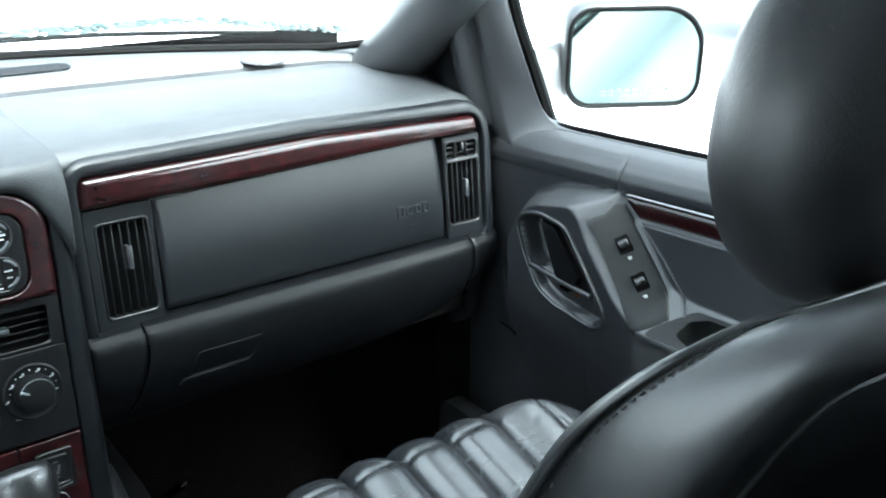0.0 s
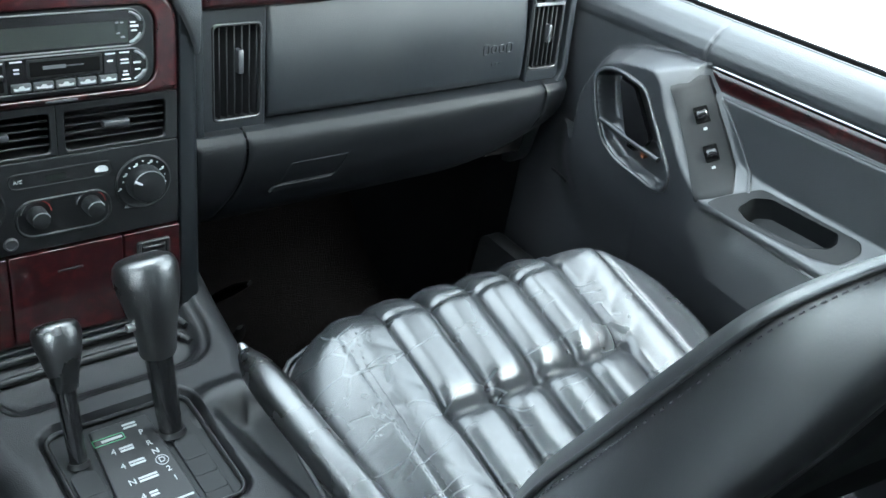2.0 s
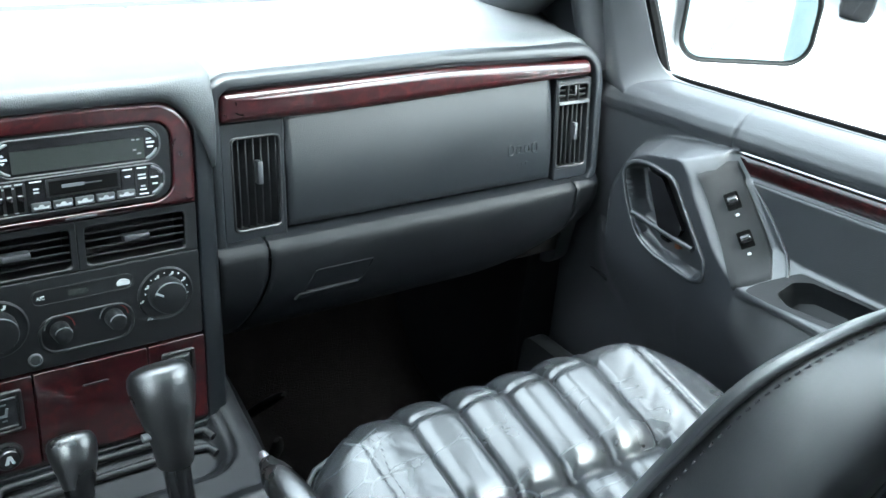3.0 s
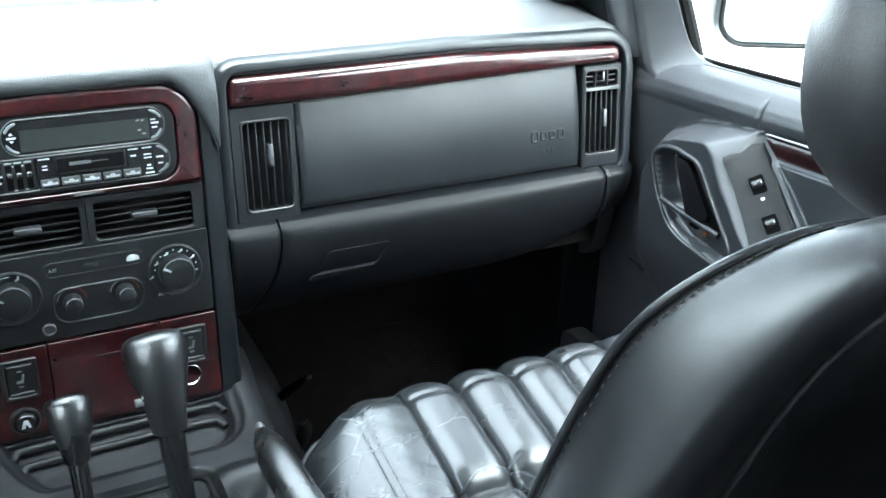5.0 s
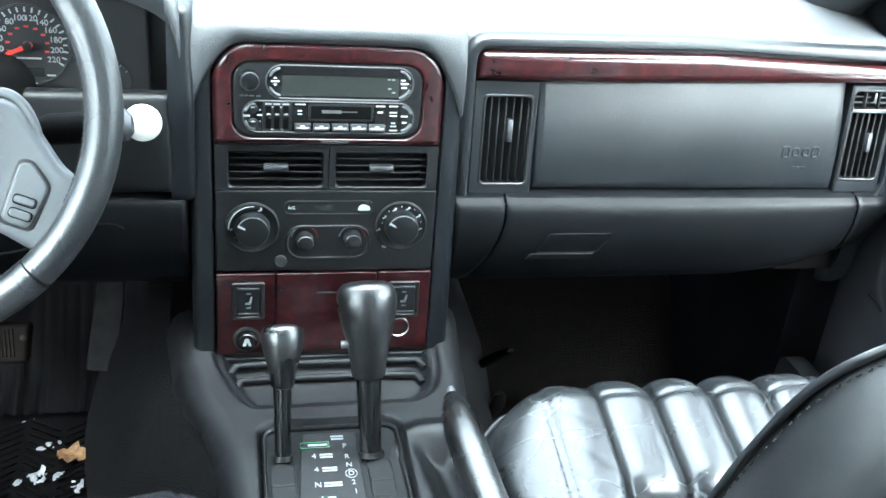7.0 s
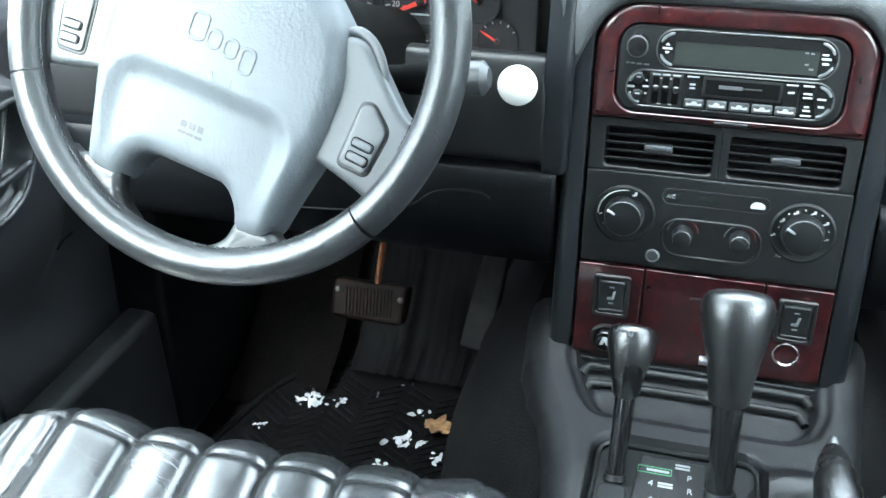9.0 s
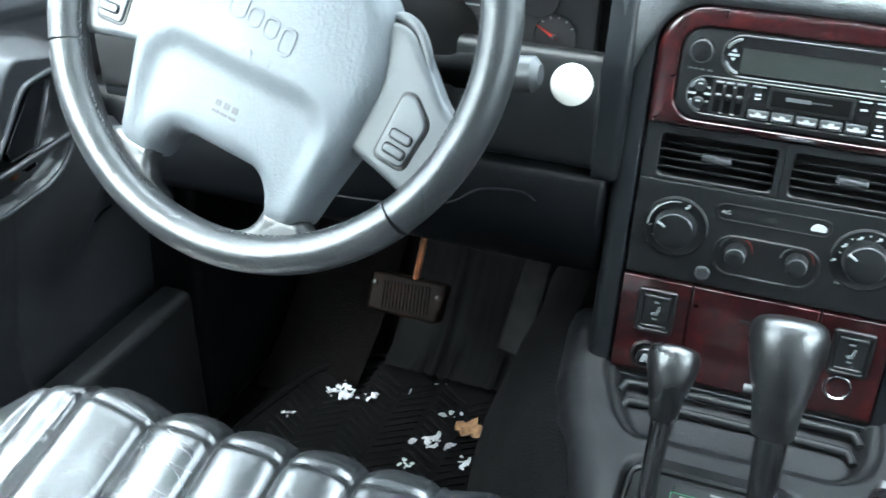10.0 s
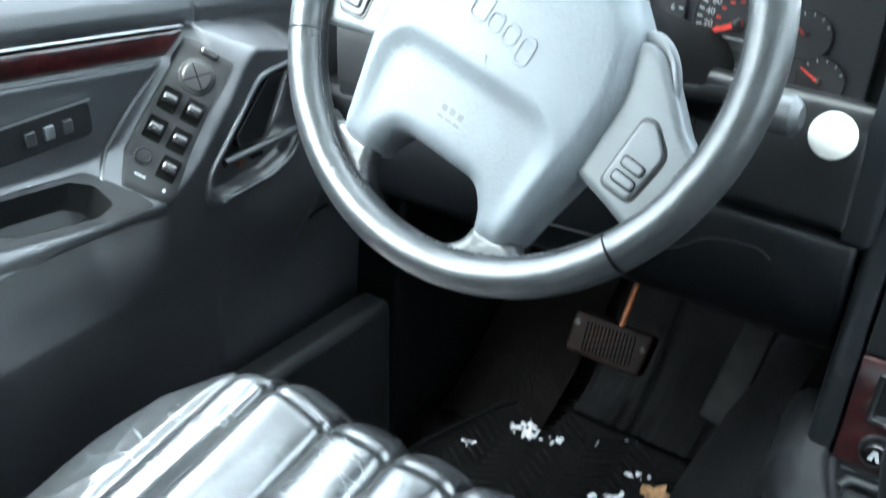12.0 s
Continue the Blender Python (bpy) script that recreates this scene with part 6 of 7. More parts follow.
# ---- seats ----
def cushion_height(x, y, hw, y0, y1, flutes=2, seam=0.192, crease=0.168):
    """Height over the seat base of a channelled cushion; x from its middle, y from its front edge backwards."""
    d_side = hw(y) - abs(x)
    r = 0.060
    d = min(d_side, (y1 - y))
    dx, dy = max(r - d_side, 0), max(r - (y1 - y), 0)
    k = min(math.hypot(dx, dy), r)
    drop = r - math.sqrt(max(r * r - k * k, 0))
    z = 0.02 * step(seam - 0.092, seam - 0.002, abs(x)) - drop
    if crease < 0.2 and x < -0.132:
        # the bolster beside the console is worn down and falls away
        z -= 0.030 * ((-x - 0.132) / 0.13) ** 1.5
    pitch = 0.066
    if abs(x) < (flutes + 0.08) * pitch:
        u = (abs(x) / pitch) % 1.0
        deep = 0.018 if crease < 0.2 else 0.0135
        z += deep * math.sqrt(max(1 - abs(2 * u - 1) ** 2.7, 0)) - deep + 0.008
        c = abs((y1 - y) - crease)
        z -= 0.008 * math.exp(-(c / 0.014) ** 2) + 0.006 * math.exp(-(c / 0.004) ** 2)
        z -= 0.0034 * math.exp(-(abs((y1 - y) - 0.045) / 0.0035) ** 2)
    else:
        z -= 0.004 * math.exp(-((abs(x) - seam) / 0.004) ** 2)
        if abs(x) < seam:
            # slanting folds in the bolster's inner panel
            u = (abs(x) - flutes * pitch - 0.005) / (seam - flutes * pitch - 0.005)
            for at, lean, deep in ((0.060, 0.030, 0.0008), (0.095, 0.045, 0.0011), (0.140, 0.040, 0.0009), (0.205, 0.060, 0.0010)):
                z -= deep * math.sin(math.pi * min(max(u, 0), 1)) ** 0.5 * math.exp(-((y1 - y - at - lean * (1 - u)) / 0.0032) ** 2)
        if flutes == 3:
            # crumpled outer bolster of the worn seat
            d = y1 - y
            for x0, d0, x1, d1, high in ((0.205, 0.04, 0.312, 0.075, 1.6), (0.212, 0.05, 0.222, 0.24, 0.8), (0.236, 0.06, 0.248, 0.19, 1.3), (0.248, 0.19, 0.225, 0.33, 1.0), (0.286, 0.07, 0.250, 0.19, 2.6), (0.250, 0.19, 0.296, 0.30, 2.2), (0.262, 0.09, 0.296, 0.10, 1.4), (0.296, 0.11, 0.312, 0.36, 1.8), (0.236, 0.12, 0.276, 0.115, 1.3), (0.270, 0.24, 0.235, 0.42, 1.6)):
                ex, ey = x1 - x0, d1 - d0
                run = math.hypot(ex, ey)
                f = min(max(((abs(x) - x0) * ex + (d - d0) * ey) / run ** 2, 0.0), 1.0)
                off = math.hypot(abs(x) - x0 - f * ex, d - d0 - f * ey)
                z += 0.00045 * high * (math.exp(-(off / 0.0026) ** 2) + 0.8 * math.exp(-off / 0.011))
    return z


def seat(cx, front, recline, back_shift, label, worn):
    t = thing("front_seat", (cx, front - 0.3, 0.06), label, "car seat", "front seats")
    y1, y0, top = front, front - 0.50, 0.403 if cx > 0 else 0.366

    def hw(y):
        e = max(0.0, 0.13 - (y1 - y)) / 0.13
        return (0.270 if cx > 0 else 0.258) - (0.085 if cx > 0 else 0.045) * (1 - math.sqrt(max(1 - e * e, 0)))

    def outer(x, y=0.0):
        """Width factor, flutes and seam of the side that x lies on; the door side has a rounder front corner."""
        e = max(0.0, 0.19 - (y1 - y)) / 0.19
        if cx < 0 and x < 0:
            return 1.22 - 0.24 * e ** 2.0, 3, 0.232
        return (1.05 - 0.24 * e ** 2.0 if cx > 0 and x > 0 else 1.0), 2, 0.192

    def across(y):
        """Grid lines of the cushion: along each flute, then out to the rounded rim."""
        sides = []
        for sg in (-1, 1):
            wide, flutes, seam = outer(sg, y)
            rim = hw(y) * wide
            sides.append([sg * 0.066 * k / 16 for k in range(1, flutes * 16 + 1)] + [sg * (flutes * 0.066 + (rim - flutes * 0.066) * (1 - (1 - j / 36) ** 1.25)) for j in range(1, 37)])
        return sides[0][::-1] + [0.0] + sides[1]

    mx = cx + (0.010 if cx > 0 else 0.0)
    b = bmesh.new()
    rows = []
    ny = 130
    for j in range(ny + 1):
        f = j / ny
        y = y0 + (y1 - y0) * (1 - (1 - f) ** 1.35)
        row = []
        for x in across(y):
            wide, flutes, seam = outer(x, y)
            z = cushion_height(x, y, lambda q: hw(q) * wide, y0, y1, flutes, seam, 0.168 if cx > 0 else 0.27)
            bulge = 0.0
            if abs(x) < flutes * 0.066 + 0.005:
                bulge = (0.012 if cx > 0 else 0.008) * (abs(math.sin(math.pi * ((abs(x) / 0.066) % 1.0))) ** 0.55) * step(0.07, 0.0, y1 - y) if y1 - y < 0.07 else 0.0
            row.append((mx + x, y + bulge, top - 0.20 * (y1 - 0.05 - y) * (1 if y < y1 - 0.05 else 0.3) + z))
        rows.append(row)
    vs = sheet(b, rows)
    edge = [r[0] for r in vs] + vs[-1][1:] + [r[-1] for r in reversed(vs[:-1])]
    prev = edge
    for dz, out in ((0.02, 0.004), (0.06, 0.006), (0.11, -0.004)):
        ring = []
        for v, p in zip(edge, prev):
            c = v.co
            o = Vector((c.x - mx, max(c.y - (y1 - 0.12), 0), 0))
            o = o.normalized() * out if o.length > 1e-6 else Vector()
            ring.append(b.verts.new((c.x + o.x, c.y + o.y, c.z - dz)))
        bridge(b, prev, ring, closed=False)
        prev = ring
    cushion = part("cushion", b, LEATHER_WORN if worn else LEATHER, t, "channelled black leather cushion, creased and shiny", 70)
    # piping round the cushion and double stitching on the bolsters
    b = bmesh.new()
    pts = []
    for j in range(40):
        y = y0 + (y1 - y0 - 0.0) * j / 39
        pts.append((mx - hw(y) * outer(-1, y)[0] - 0.001, y, top - 0.2 * (y1 - 0.05 - y) * (1 if y < y1 - 0.05 else 0.3) - 0.052))
    right = [(mx + hw(p[1]) * outer(1, p[1])[0] + 0.001, p[1], p[2]) for p in reversed(pts)]
    mid = [(mx + (-1 + 2 * k / 20) * hw(y1) * outer(k - 10, y1)[0], y1 + 0.001, pts[-1][2] - 0.006) for k in range(1, 20)]
    tube(b, pts + mid + right, 0.0028, 8)
    part("piping", b, PIPING, cushion, "", 70)
    for s in (-1, 1):
        wide, flutes, seam = outer(s)
        for off in (seam - 0.004, seam + 0.004):
            b = bmesh.new()
            for k in range(52):
                y = y0 + 0.08 + (y1 - y0 - 0.13) * k / 51
                wide = outer(s, y)[0]
                x = s * off * (1 - 0.10 * step(0.10, 0.02, y1 - y) if y1 - y < 0.1 else 1)
                z = top - 0.2 * (y1 - 0.05 - y) * (1 if y < y1 - 0.05 else 0.3) + cushion_height(x, y, lambda q: hw(q) * wide, y0, y1, flutes, seam)
                box(b, Matrix.Translation((mx + x, y, z + 0.0006)), (0.0006, 0.0036, 0.0006))
            tagged(part("bolster_stitching", b, THREAD, cushion), kind="stuff")
    b = bmesh.new()
    box(b, Matrix.Translation((cx, y0 + 0.22, 0.17)), (0.40, 0.40, 0.12), bev=0.02)
    part("seat_pan", b, BLACK, t)
    b = bmesh.new()
    for s in (-1, 1):
        box(b, Matrix.Translation((cx + s * 0.16, y0 + 0.22, 0.06)), (0.03, 0.46, 0.12), bev=0.004)
    part("seat_rail", b, BLACK, t)

    # backrest: a front seam and a rear seam, the padded side band between them
    n = 9
    fore = smooth_line([(0.212, 0.435, 0.38), (0.200, 0.41, 0.48), (0.184, 0.362, 0.60), (0.173, 0.326, 0.69), (0.173, 0.295, 0.765), (0.187, 0.266, 0.813), (0.216, 0.243, 0.839), (0.27, 0.228, 0.845), (0.386, 0.222, 0.840)], n)
    aft = smooth_line([(0.205, 0.345, 0.38), (0.206, 0.305, 0.48), (0.207, 0.268, 0.59), (0.211, 0.240, 0.685), (0.220, 0.221, 0.762), (0.234, 0.199, 0.818), (0.254, 0.171, 0.849), (0.30, 0.149, 0.862), (0.386, 0.142, 0.862)], n)
    hinge = Vector((0.386, 0.40, 0.36))
    T = Matrix.Translation((cx - (0.391 if cx > 0 else 0.409), back_shift, 0)) @ Matrix.Translation(hinge) @ Matrix.Rotation(radians(recline), 4, "X") @ Matrix.Translation(-hinge)

    def whole(half):
        """Left half of a loop and its mirror image."""
        return [T @ p for p in half] + [T @ Vector((2 * 0.386 - p.x, p.y, p.z)) for p in reversed(half[:-1])]

    def band(f, out):
        res, before = [], None
        for i, (p, q) in enumerate(zip(fore, aft)):
            tan = fore[min(i + 1, len(fore) - 1)] - fore[max(i - 1, 0)]
            o = tan.cross(q - p).normalized()
            if (i == 0 and o.x > 0) or (i > 0 and o.dot(before) < 0):
                o = -o
            before = o
            res.append(p.lerp(q, f) + o * out * (1 + 2.0 * step(0.85, 0.55, p.z)))
        return whole(res)

    def inside(half, f, push):
        return whole([Vector((p.x + (0.386 - p.x) * f, p.y + push, p.z - max(p.z - 0.60, 0) * f * 0.75)) for p in half])

    rings = [inside(fore, f, d) for f, d in ((0.75, -0.01), (0.5, -0.008), (0.32, 0.004), (0.16, 0.016), (0.06, 0.014), (0.015, 0.006))]
    rings += [whole(fore)] + [band(f, o) for f, o in ((0.03, -0.001), (0.07, 0.0022), (0.14, 0.006), (0.22, 0.0098), (0.34, 0.0145), (0.46, 0.0185), (0.6, 0.0215), (0.74, 0.0205), (0.86, 0.014), (0.94, 0.006), (0.98, 0.0005))] + [whole(aft)]
    b = bmesh.new()
    vr = [[b.verts.new(p) for p in r] for r in rings]
    for p, q in zip(vr, vr[1:]):
        bridge(b, p, q)
    cap(b, vr[0])
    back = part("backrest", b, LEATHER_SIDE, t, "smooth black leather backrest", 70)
    b = bmesh.new()
    vr = [[b.verts.new(p) for p in r] for r in [inside(aft, f, d) for f, d in ((0.004, 0.003), (0.02, -0.004), (0.15, -0.008), (0.4, -0.012), (0.8, -0.012))]]
    for p, q in zip(vr, vr[1:]):
        bridge(b, p, q)
    cap(b, vr[-1])
    part("back_panel", b, DARK, back, "matt black back panel", 70)
    b = bmesh.new()
    tube(b, band(0.0, 0.0015), 0.0024, 8)
    part("piping", b, PIPING, back, "", 70)
    b = bmesh.new()
    tube(b, whole(aft), 0.0019, 8)
    part("rear_piping", b, KEY, back, "", 70)
    b = bmesh.new()
    line = band(0.07, 0.0038)
    for i in range(1, len(line)):
        p, q = line[i - 1], line[i]
        m = max(1, round((q - p).length / 0.0075))
        for k in range(m):
            c = p.lerp(q, (k + 0.5) / m)
            box(b, frame_of(c, q - p, (0.3, 0.8, 0.5)), (0.0032, 0.0009, 0.0009))
    tagged(part("edge_stitching", b, THREAD, back), kind="stuff")

    # headrest
    H = T @ frame_of((0.386, 0.274, 0.916), (-1, 0, 0), (0, 0.02, 1))
    hl = lambda i: rrect(0.268 - 2 * i, 0.212 - 2 * i, (max(0.10 - i, 0.01), max(0.103 - i, 0.012), max(0.103 - i, 0.012), max(0.10 - i, 0.01)), 0, 0, 12)
    b = bmesh.new()
    spec = [(0.09, 0.058), (0.07, 0.057), (0.045, 0.051), (0.022, 0.040), (0.008, 0.027), (0.0015, 0.012), (0.0, 0.0), (0.0025, -0.016), (0.013, -0.035), (0.035, -0.049), (0.06, -0.054), (0.085, -0.056)]
    rings = [add_ring(b, H, hl(i), d) for i, d in spec]
    for p, q in zip(rings, rings[1:]):
        bridge(b, p, q)
    cap(b, rings[0])
    cap(b, rings[-1])
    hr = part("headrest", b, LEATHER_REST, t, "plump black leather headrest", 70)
    for s in (-1, 1):
        b = bmesh.new()
        tube(b, [T @ Vector((0.386 + s * 0.06, 0.21, 0.74)), T @ Vector((0.386 + s * 0.06, 0.26, 0.90))], 0.006, 10)
        part("headrest_post", b, CHROME, hr)
    return t


seat(0.391, 0.748, 0, 0.0, "black leather passenger seat with channelled cushion and headrest", False)
seat(-0.350, 0.663, 14, -0.17, "black leather driver seat, cushion creased and shiny", True)


# ---- floor, shell and glass ----
bm = bmesh.new()
rows = []
for y, z in ((-1.9, 0.0), (-0.5, 0.0), (0.2, 0.0), (0.9, 0.0), (1.16, 0.0), (1.22, 0.02), (1.30, 0.10), (1.40, 0.25), (1.44, 0.42), (1.45, 0.70)):
    rows.append([(x, y, z) for x in (-0.80, -0.4, 0.0, 0.4, 0.80)])
vs = sheet(bm, rows)
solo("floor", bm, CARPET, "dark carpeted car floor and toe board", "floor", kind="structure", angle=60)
for s in (-1, 1):
    bm = bmesh.new()
    slab(bm, YZ, round_poly([(-0.6, 0.0), (0.953, 0.0), (0.953, 0.255), (0.70, 0.265), (-0.6, 0.28)], 0.02), min(s * 0.665, s * 0.702), max(s * 0.665, s * 0.702), 0.012)
    solo("sill_panel", bm, DARK, "dark plastic door sill panel with scuffs", "door sill", "door sills", "structure")
    bm = bmesh.new()
    slab(bm, YZ, round_poly([(0.955, 0.0), (1.45, 0.0), (1.45, 0.55), (1.02, 0.55), (0.985, 0.35)], 0.03), min(s * 0.675, s * 0.79), max(s * 0.675, s * 0.79), 0.012)
    solo("kick_panel", bm, LOWER, "dark kick panel beside the footwell", "kick panel", "kick panels", "structure")

# windscreen pillars, roof, rear body
for s in (-1, 1):
    bm = bmesh.new()
    line = smooth_line([(0.705, 1.27, 0.60), (0.70, 1.17, 0.70), (0.688, 1.06, 0.80), (0.67, 0.93, 0.92), (0.645, 0.78, 1.05), (0.62, 0.66, 1.13)], 6)
    tube(bm, [(s * p.x, p.y, p.z) for p in line], [0.056] * len(line), 20, flat=0.8, up=(0, 0, 1))
    solo("windscreen_pillar", bm, TRIM, "dark grey windscreen pillar lining", "pillar", "windscreen pillars", "structure", 60)
    bm = bmesh.new()
    tube(bm, [(s * 0.765, 1.0, 0.66), (s * 0.745, 1.02, 0.74), (s * 0.715, 1.02, 0.84), (s * 0.68, 0.95, 0.96)], 0.035, 12)
    slab(bm, YZ, [(0.985, 0.55), (1.36, 0.55), (1.23, 0.69), (1.07, 0.82), (0.98, 0.90), (0.985, 0.80)], min(s * 0.756, s * 0.766), max(s * 0.756, s * 0.766))
    solo("pillar_corner", bm, TRIM, "dark trim between pillar and door", "pillar", "pillar corners", "structure", 60)
    bm = bmesh.new()
    tube(bm, [(s * 0.79, -0.12, 0.15), (s * 0.77, -0.13, 0.75), (s * 0.70, -0.17, 1.0), (s * 0.60, -0.2, 1.16)], [0.10, 0.08, 0.06, 0.055], 14, flat=0.5, up=(1, 0, 0))
    solo("door_pillar", bm, TRIM, "dark grey pillar behind the front door", "pillar", "door pillars", "structure", 60)
    bm = bmesh.new()
    box(bm, Matrix.Translation((s * 0.80, -1.1, 0.36)), (0.07, 1.9, 0.80), bev=0.02)
    box(bm, Matrix.Translation((s * 0.70, -1.9, 0.95)), (0.07, 0.3, 0.4), bev=0.02)
    box(bm, Matrix.Translation((s * 0.64, 0.1, 1.17)), (0.07, 1.25, 0.05), bev=0.015)
    box(bm, Matrix.Translation((s * 0.64, -1.2, 1.17)), (0.07, 1.7, 0.05), bev=0.015)
    solo("wall_side", bm, TRIM, "dark rear side wall below the windows", "side wall", "side walls", "structure", 60)
bm = bmesh.new()
rows = []
for y, z in ((0.70, 1.155), (0.55, 1.19), (0.2, 1.215), (-0.6, 1.22), (-1.6, 1.20), (-2.0, 1.15)):
    rows.append([(x, y, z - 0.05 * (abs(x) / 0.62) ** 3) for x in (-0.66, -0.45, -0.2, 0, 0.2, 0.45, 0.66)])
sheet(bm, rows)
solo("ceiling", bm, HEADLINER, "pale grey cloth headliner", "headliner", kind="structure", angle=70)
bm = bmesh.new()
rows = [[(p[0] * 1.12, p[1] + (0.03 if i == 0 else 0), p[2] + 0.04) for p in row] for i, row in enumerate(rows)]
sheet(bm, rows)
solo("roof", bm, PAINT, "silver car roof panel", "roof", kind="structure", angle=70)
bm = bmesh.new()
box(bm, Matrix.Translation((0, -2.02, 0.3)), (1.6, 0.08, 0.8), bev=0.02)
solo("wall_rear", bm, TRIM, "dark tailgate lining", "tailgate", kind="structure")
bm = bmesh.new()
box(bm, Matrix.Translation((0, -0.75, 0.25)), (1.3, 0.5, 0.28), bev=0.06, seg=3)
rs = thing("rear_bench", (0, -0.75, 0.0), "black leather rear bench seat", "rear seat")
part("bench_cushion", bm, LEATHER_SIDE, rs)
bm = bmesh.new()
box(bm, Matrix.Translation((0, -1.03, 0.6)) @ Matrix.Rotation(radians(14), 4, "X"), (1.3, 0.16, 0.62), bev=0.06, seg=3)
part("bench_back", bm, LEATHER_SIDE, rs)

# dark privacy glass round the rear
for s in (-1, 1):
    bm = bmesh.new()
    sheet(bm, [[(s * 0.80, y, 0.74), (s * 0.76, y, 0.95), (s * 0.66, y, 1.16)] for y in (-0.2, -1.0, -1.98)])
    solo("window_rear_side", bm, PRIVACY, "dark privacy glass of the rear side window", "car window", "rear windows", "structure", 80)
bm = bmesh.new()
sheet(bm, [[(-0.72, -2.02, 0.68), (0.72, -2.02, 0.68)], [(-0.62, -1.98, 1.16), (0.62, -1.98, 1.16)]])
solo("window_tailgate", bm, PRIVACY, "dark privacy glass of the tailgate", "car window", "rear windows", "structure", 80)

# windscreen with its dark lower band
bm = bmesh.new()
rows = []
for k in range(9):
    f = k / 8
    row = []
    for i in range(17):
        x = -0.70 + 1.4 * i / 16
        y_low = 1.352 - 0.35 * x * x
        row.append((x * (1 - 0.09 * f), y_low + (0.70 + 0.04 * (1 - (x / 0.7) ** 2) - y_low) * f, 0.722 + (1.165 - 0.722) * f))
    rows.append(row)
sheet(bm, rows)
ws = solo("window_1", bm, GLASS, "clear windscreen glass", "windscreen", kind="structure", angle=80)
ws.visible_shadow = False
bm = bmesh.new()
pts = []
for i in range(33):
    x = -0.70 + 1.4 * i / 32
    pts.append((x, 1.342 - 0.35 * x * x, 0.728 + 0.012 * step(0.62, 0.70, abs(x))))
tube(bm, pts, 0.007, 8, flat=0.9)
solo("windscreen_seal", bm, VOID, "black rubber seal at the windscreen foot", "window seal", kind="structure")
bm = bmesh.new()
slab(bm, Matrix.Translation((0, 0.69, 1.13)), rrect(1.24, 0.10, 0.03), 0, 0.04, 0.01)
solo("windscreen_header", bm, HEADLINER, "pale headliner edge above the windscreen", "headliner", kind="structure")

# driver's rubber mat with herringbone ribs
mat_t = thing("floor_mat", (-0.43, 1.0, 0.0), "black rubber floor mat with herringbone ribs, wet with snow", "floor mat")
bm = bmesh.new()
outline = round_poly([(-0.64, 0.70), (-0.235, 0.70), (-0.25, 1.16), (-0.335, 1.20), (-0.52, 1.20), (-0.60, 1.13), (-0.645, 0.98)], 0.03, 4)
slab(bm, Matrix.Identity(4), outline, 0.001, 0.009, 0.002)
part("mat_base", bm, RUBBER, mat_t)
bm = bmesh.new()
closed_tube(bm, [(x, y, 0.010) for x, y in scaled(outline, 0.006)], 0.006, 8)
part("mat_rim", bm, RUBBER, mat_t)
for c in range(7):
    x0 = -0.605 + 0.051 * c
    bm = bmesh.new()
    for k in range(26):
        y = 0.78 + 0.0148 * k
        if in_poly(x0 + 0.025, y, outline) < 0.03:
            continue
        R = Matrix.Translation((x0 + 0.025, y, 0.0105)) @ Matrix.Rotation(radians(32 if c % 2 else -32), 4, "Z")
        box(bm, R, (0.050, 0.0036, 0.0032), bev=0.0009, seg=1)
    if bm.verts:
        tagged(part("mat_ribs", bm, RUBBER, mat_t), kind="stuff")
bm = bmesh.new()
rows = []
for k in range(10):
    y, z = curve_at([(0, 1.17), (1, 1.40)], k / 9), curve_at([(0, 0.012), (0.2, 0.03), (1, 0.24)], k / 9)
    rows.append([(x, y, z + 0.004 + 0.006 * math.sin(x * 170) ** 8) for x in [-0.50 + 0.26 * i / 40 for i in range(41)]])
sheet(bm, rows)
part("heel_flap", bm, RUBBER, mat_t, "", 60)
bm = bmesh.new()
rows = []
for k in range(8):
    y, z = curve_at([(0, 1.08), (1, 1.38)], k / 7), curve_at([(0, 0.006), (0.3, 0.05), (1, 0.22)], k / 7)
    rows.append([(x, y + 0.03 * math.sin(x * 20), z + 0.012 * math.sin(x * 34)) for x in [-0.66 + 0.145 * i / 12 for i in range(13)]])
sheet(bm, rows)
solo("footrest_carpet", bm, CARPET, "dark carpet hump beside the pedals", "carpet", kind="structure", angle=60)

# snow crumbs and a dead leaf on the mat
rnd = random.Random(5)


def crumb(x, y, r):
    """Ragged flat lump: a few overlapping bits with a torn outline."""
    b = bmesh.new()
    heading = rnd.uniform(0, 3.1)
    for k in range(rnd.randint(2, 4)):
        off = Vector((rnd.gauss(0, 0.8) * r, rnd.gauss(0, 0.35) * r, 0))
        off.rotate(Matrix.Rotation(heading, 3, "Z"))
        bmesh.ops.create_icosphere(b, subdivisions=2, radius=r * rnd.uniform(0.45, 0.9), matrix=Matrix.Translation((x + off.x, y + off.y, 0.0135)) @ Matrix.Rotation(heading + rnd.uniform(-0.5, 0.5), 4, "Z") @ Matrix.Diagonal((rnd.uniform(0.9, 2.0), rnd.uniform(0.4, 0.9), 0.32, 1)))
    for v in b.verts:
        v.co += Vector((rnd.uniform(-1, 1), rnd.uniform(-1, 1), rnd.uniform(-0.5, 0.5))) * r * 0.3
    solo("snow_crumb", b, SLUSH, "small melting lump of snow on the rubber mat", "snow", "snow on the mat", angle=60)


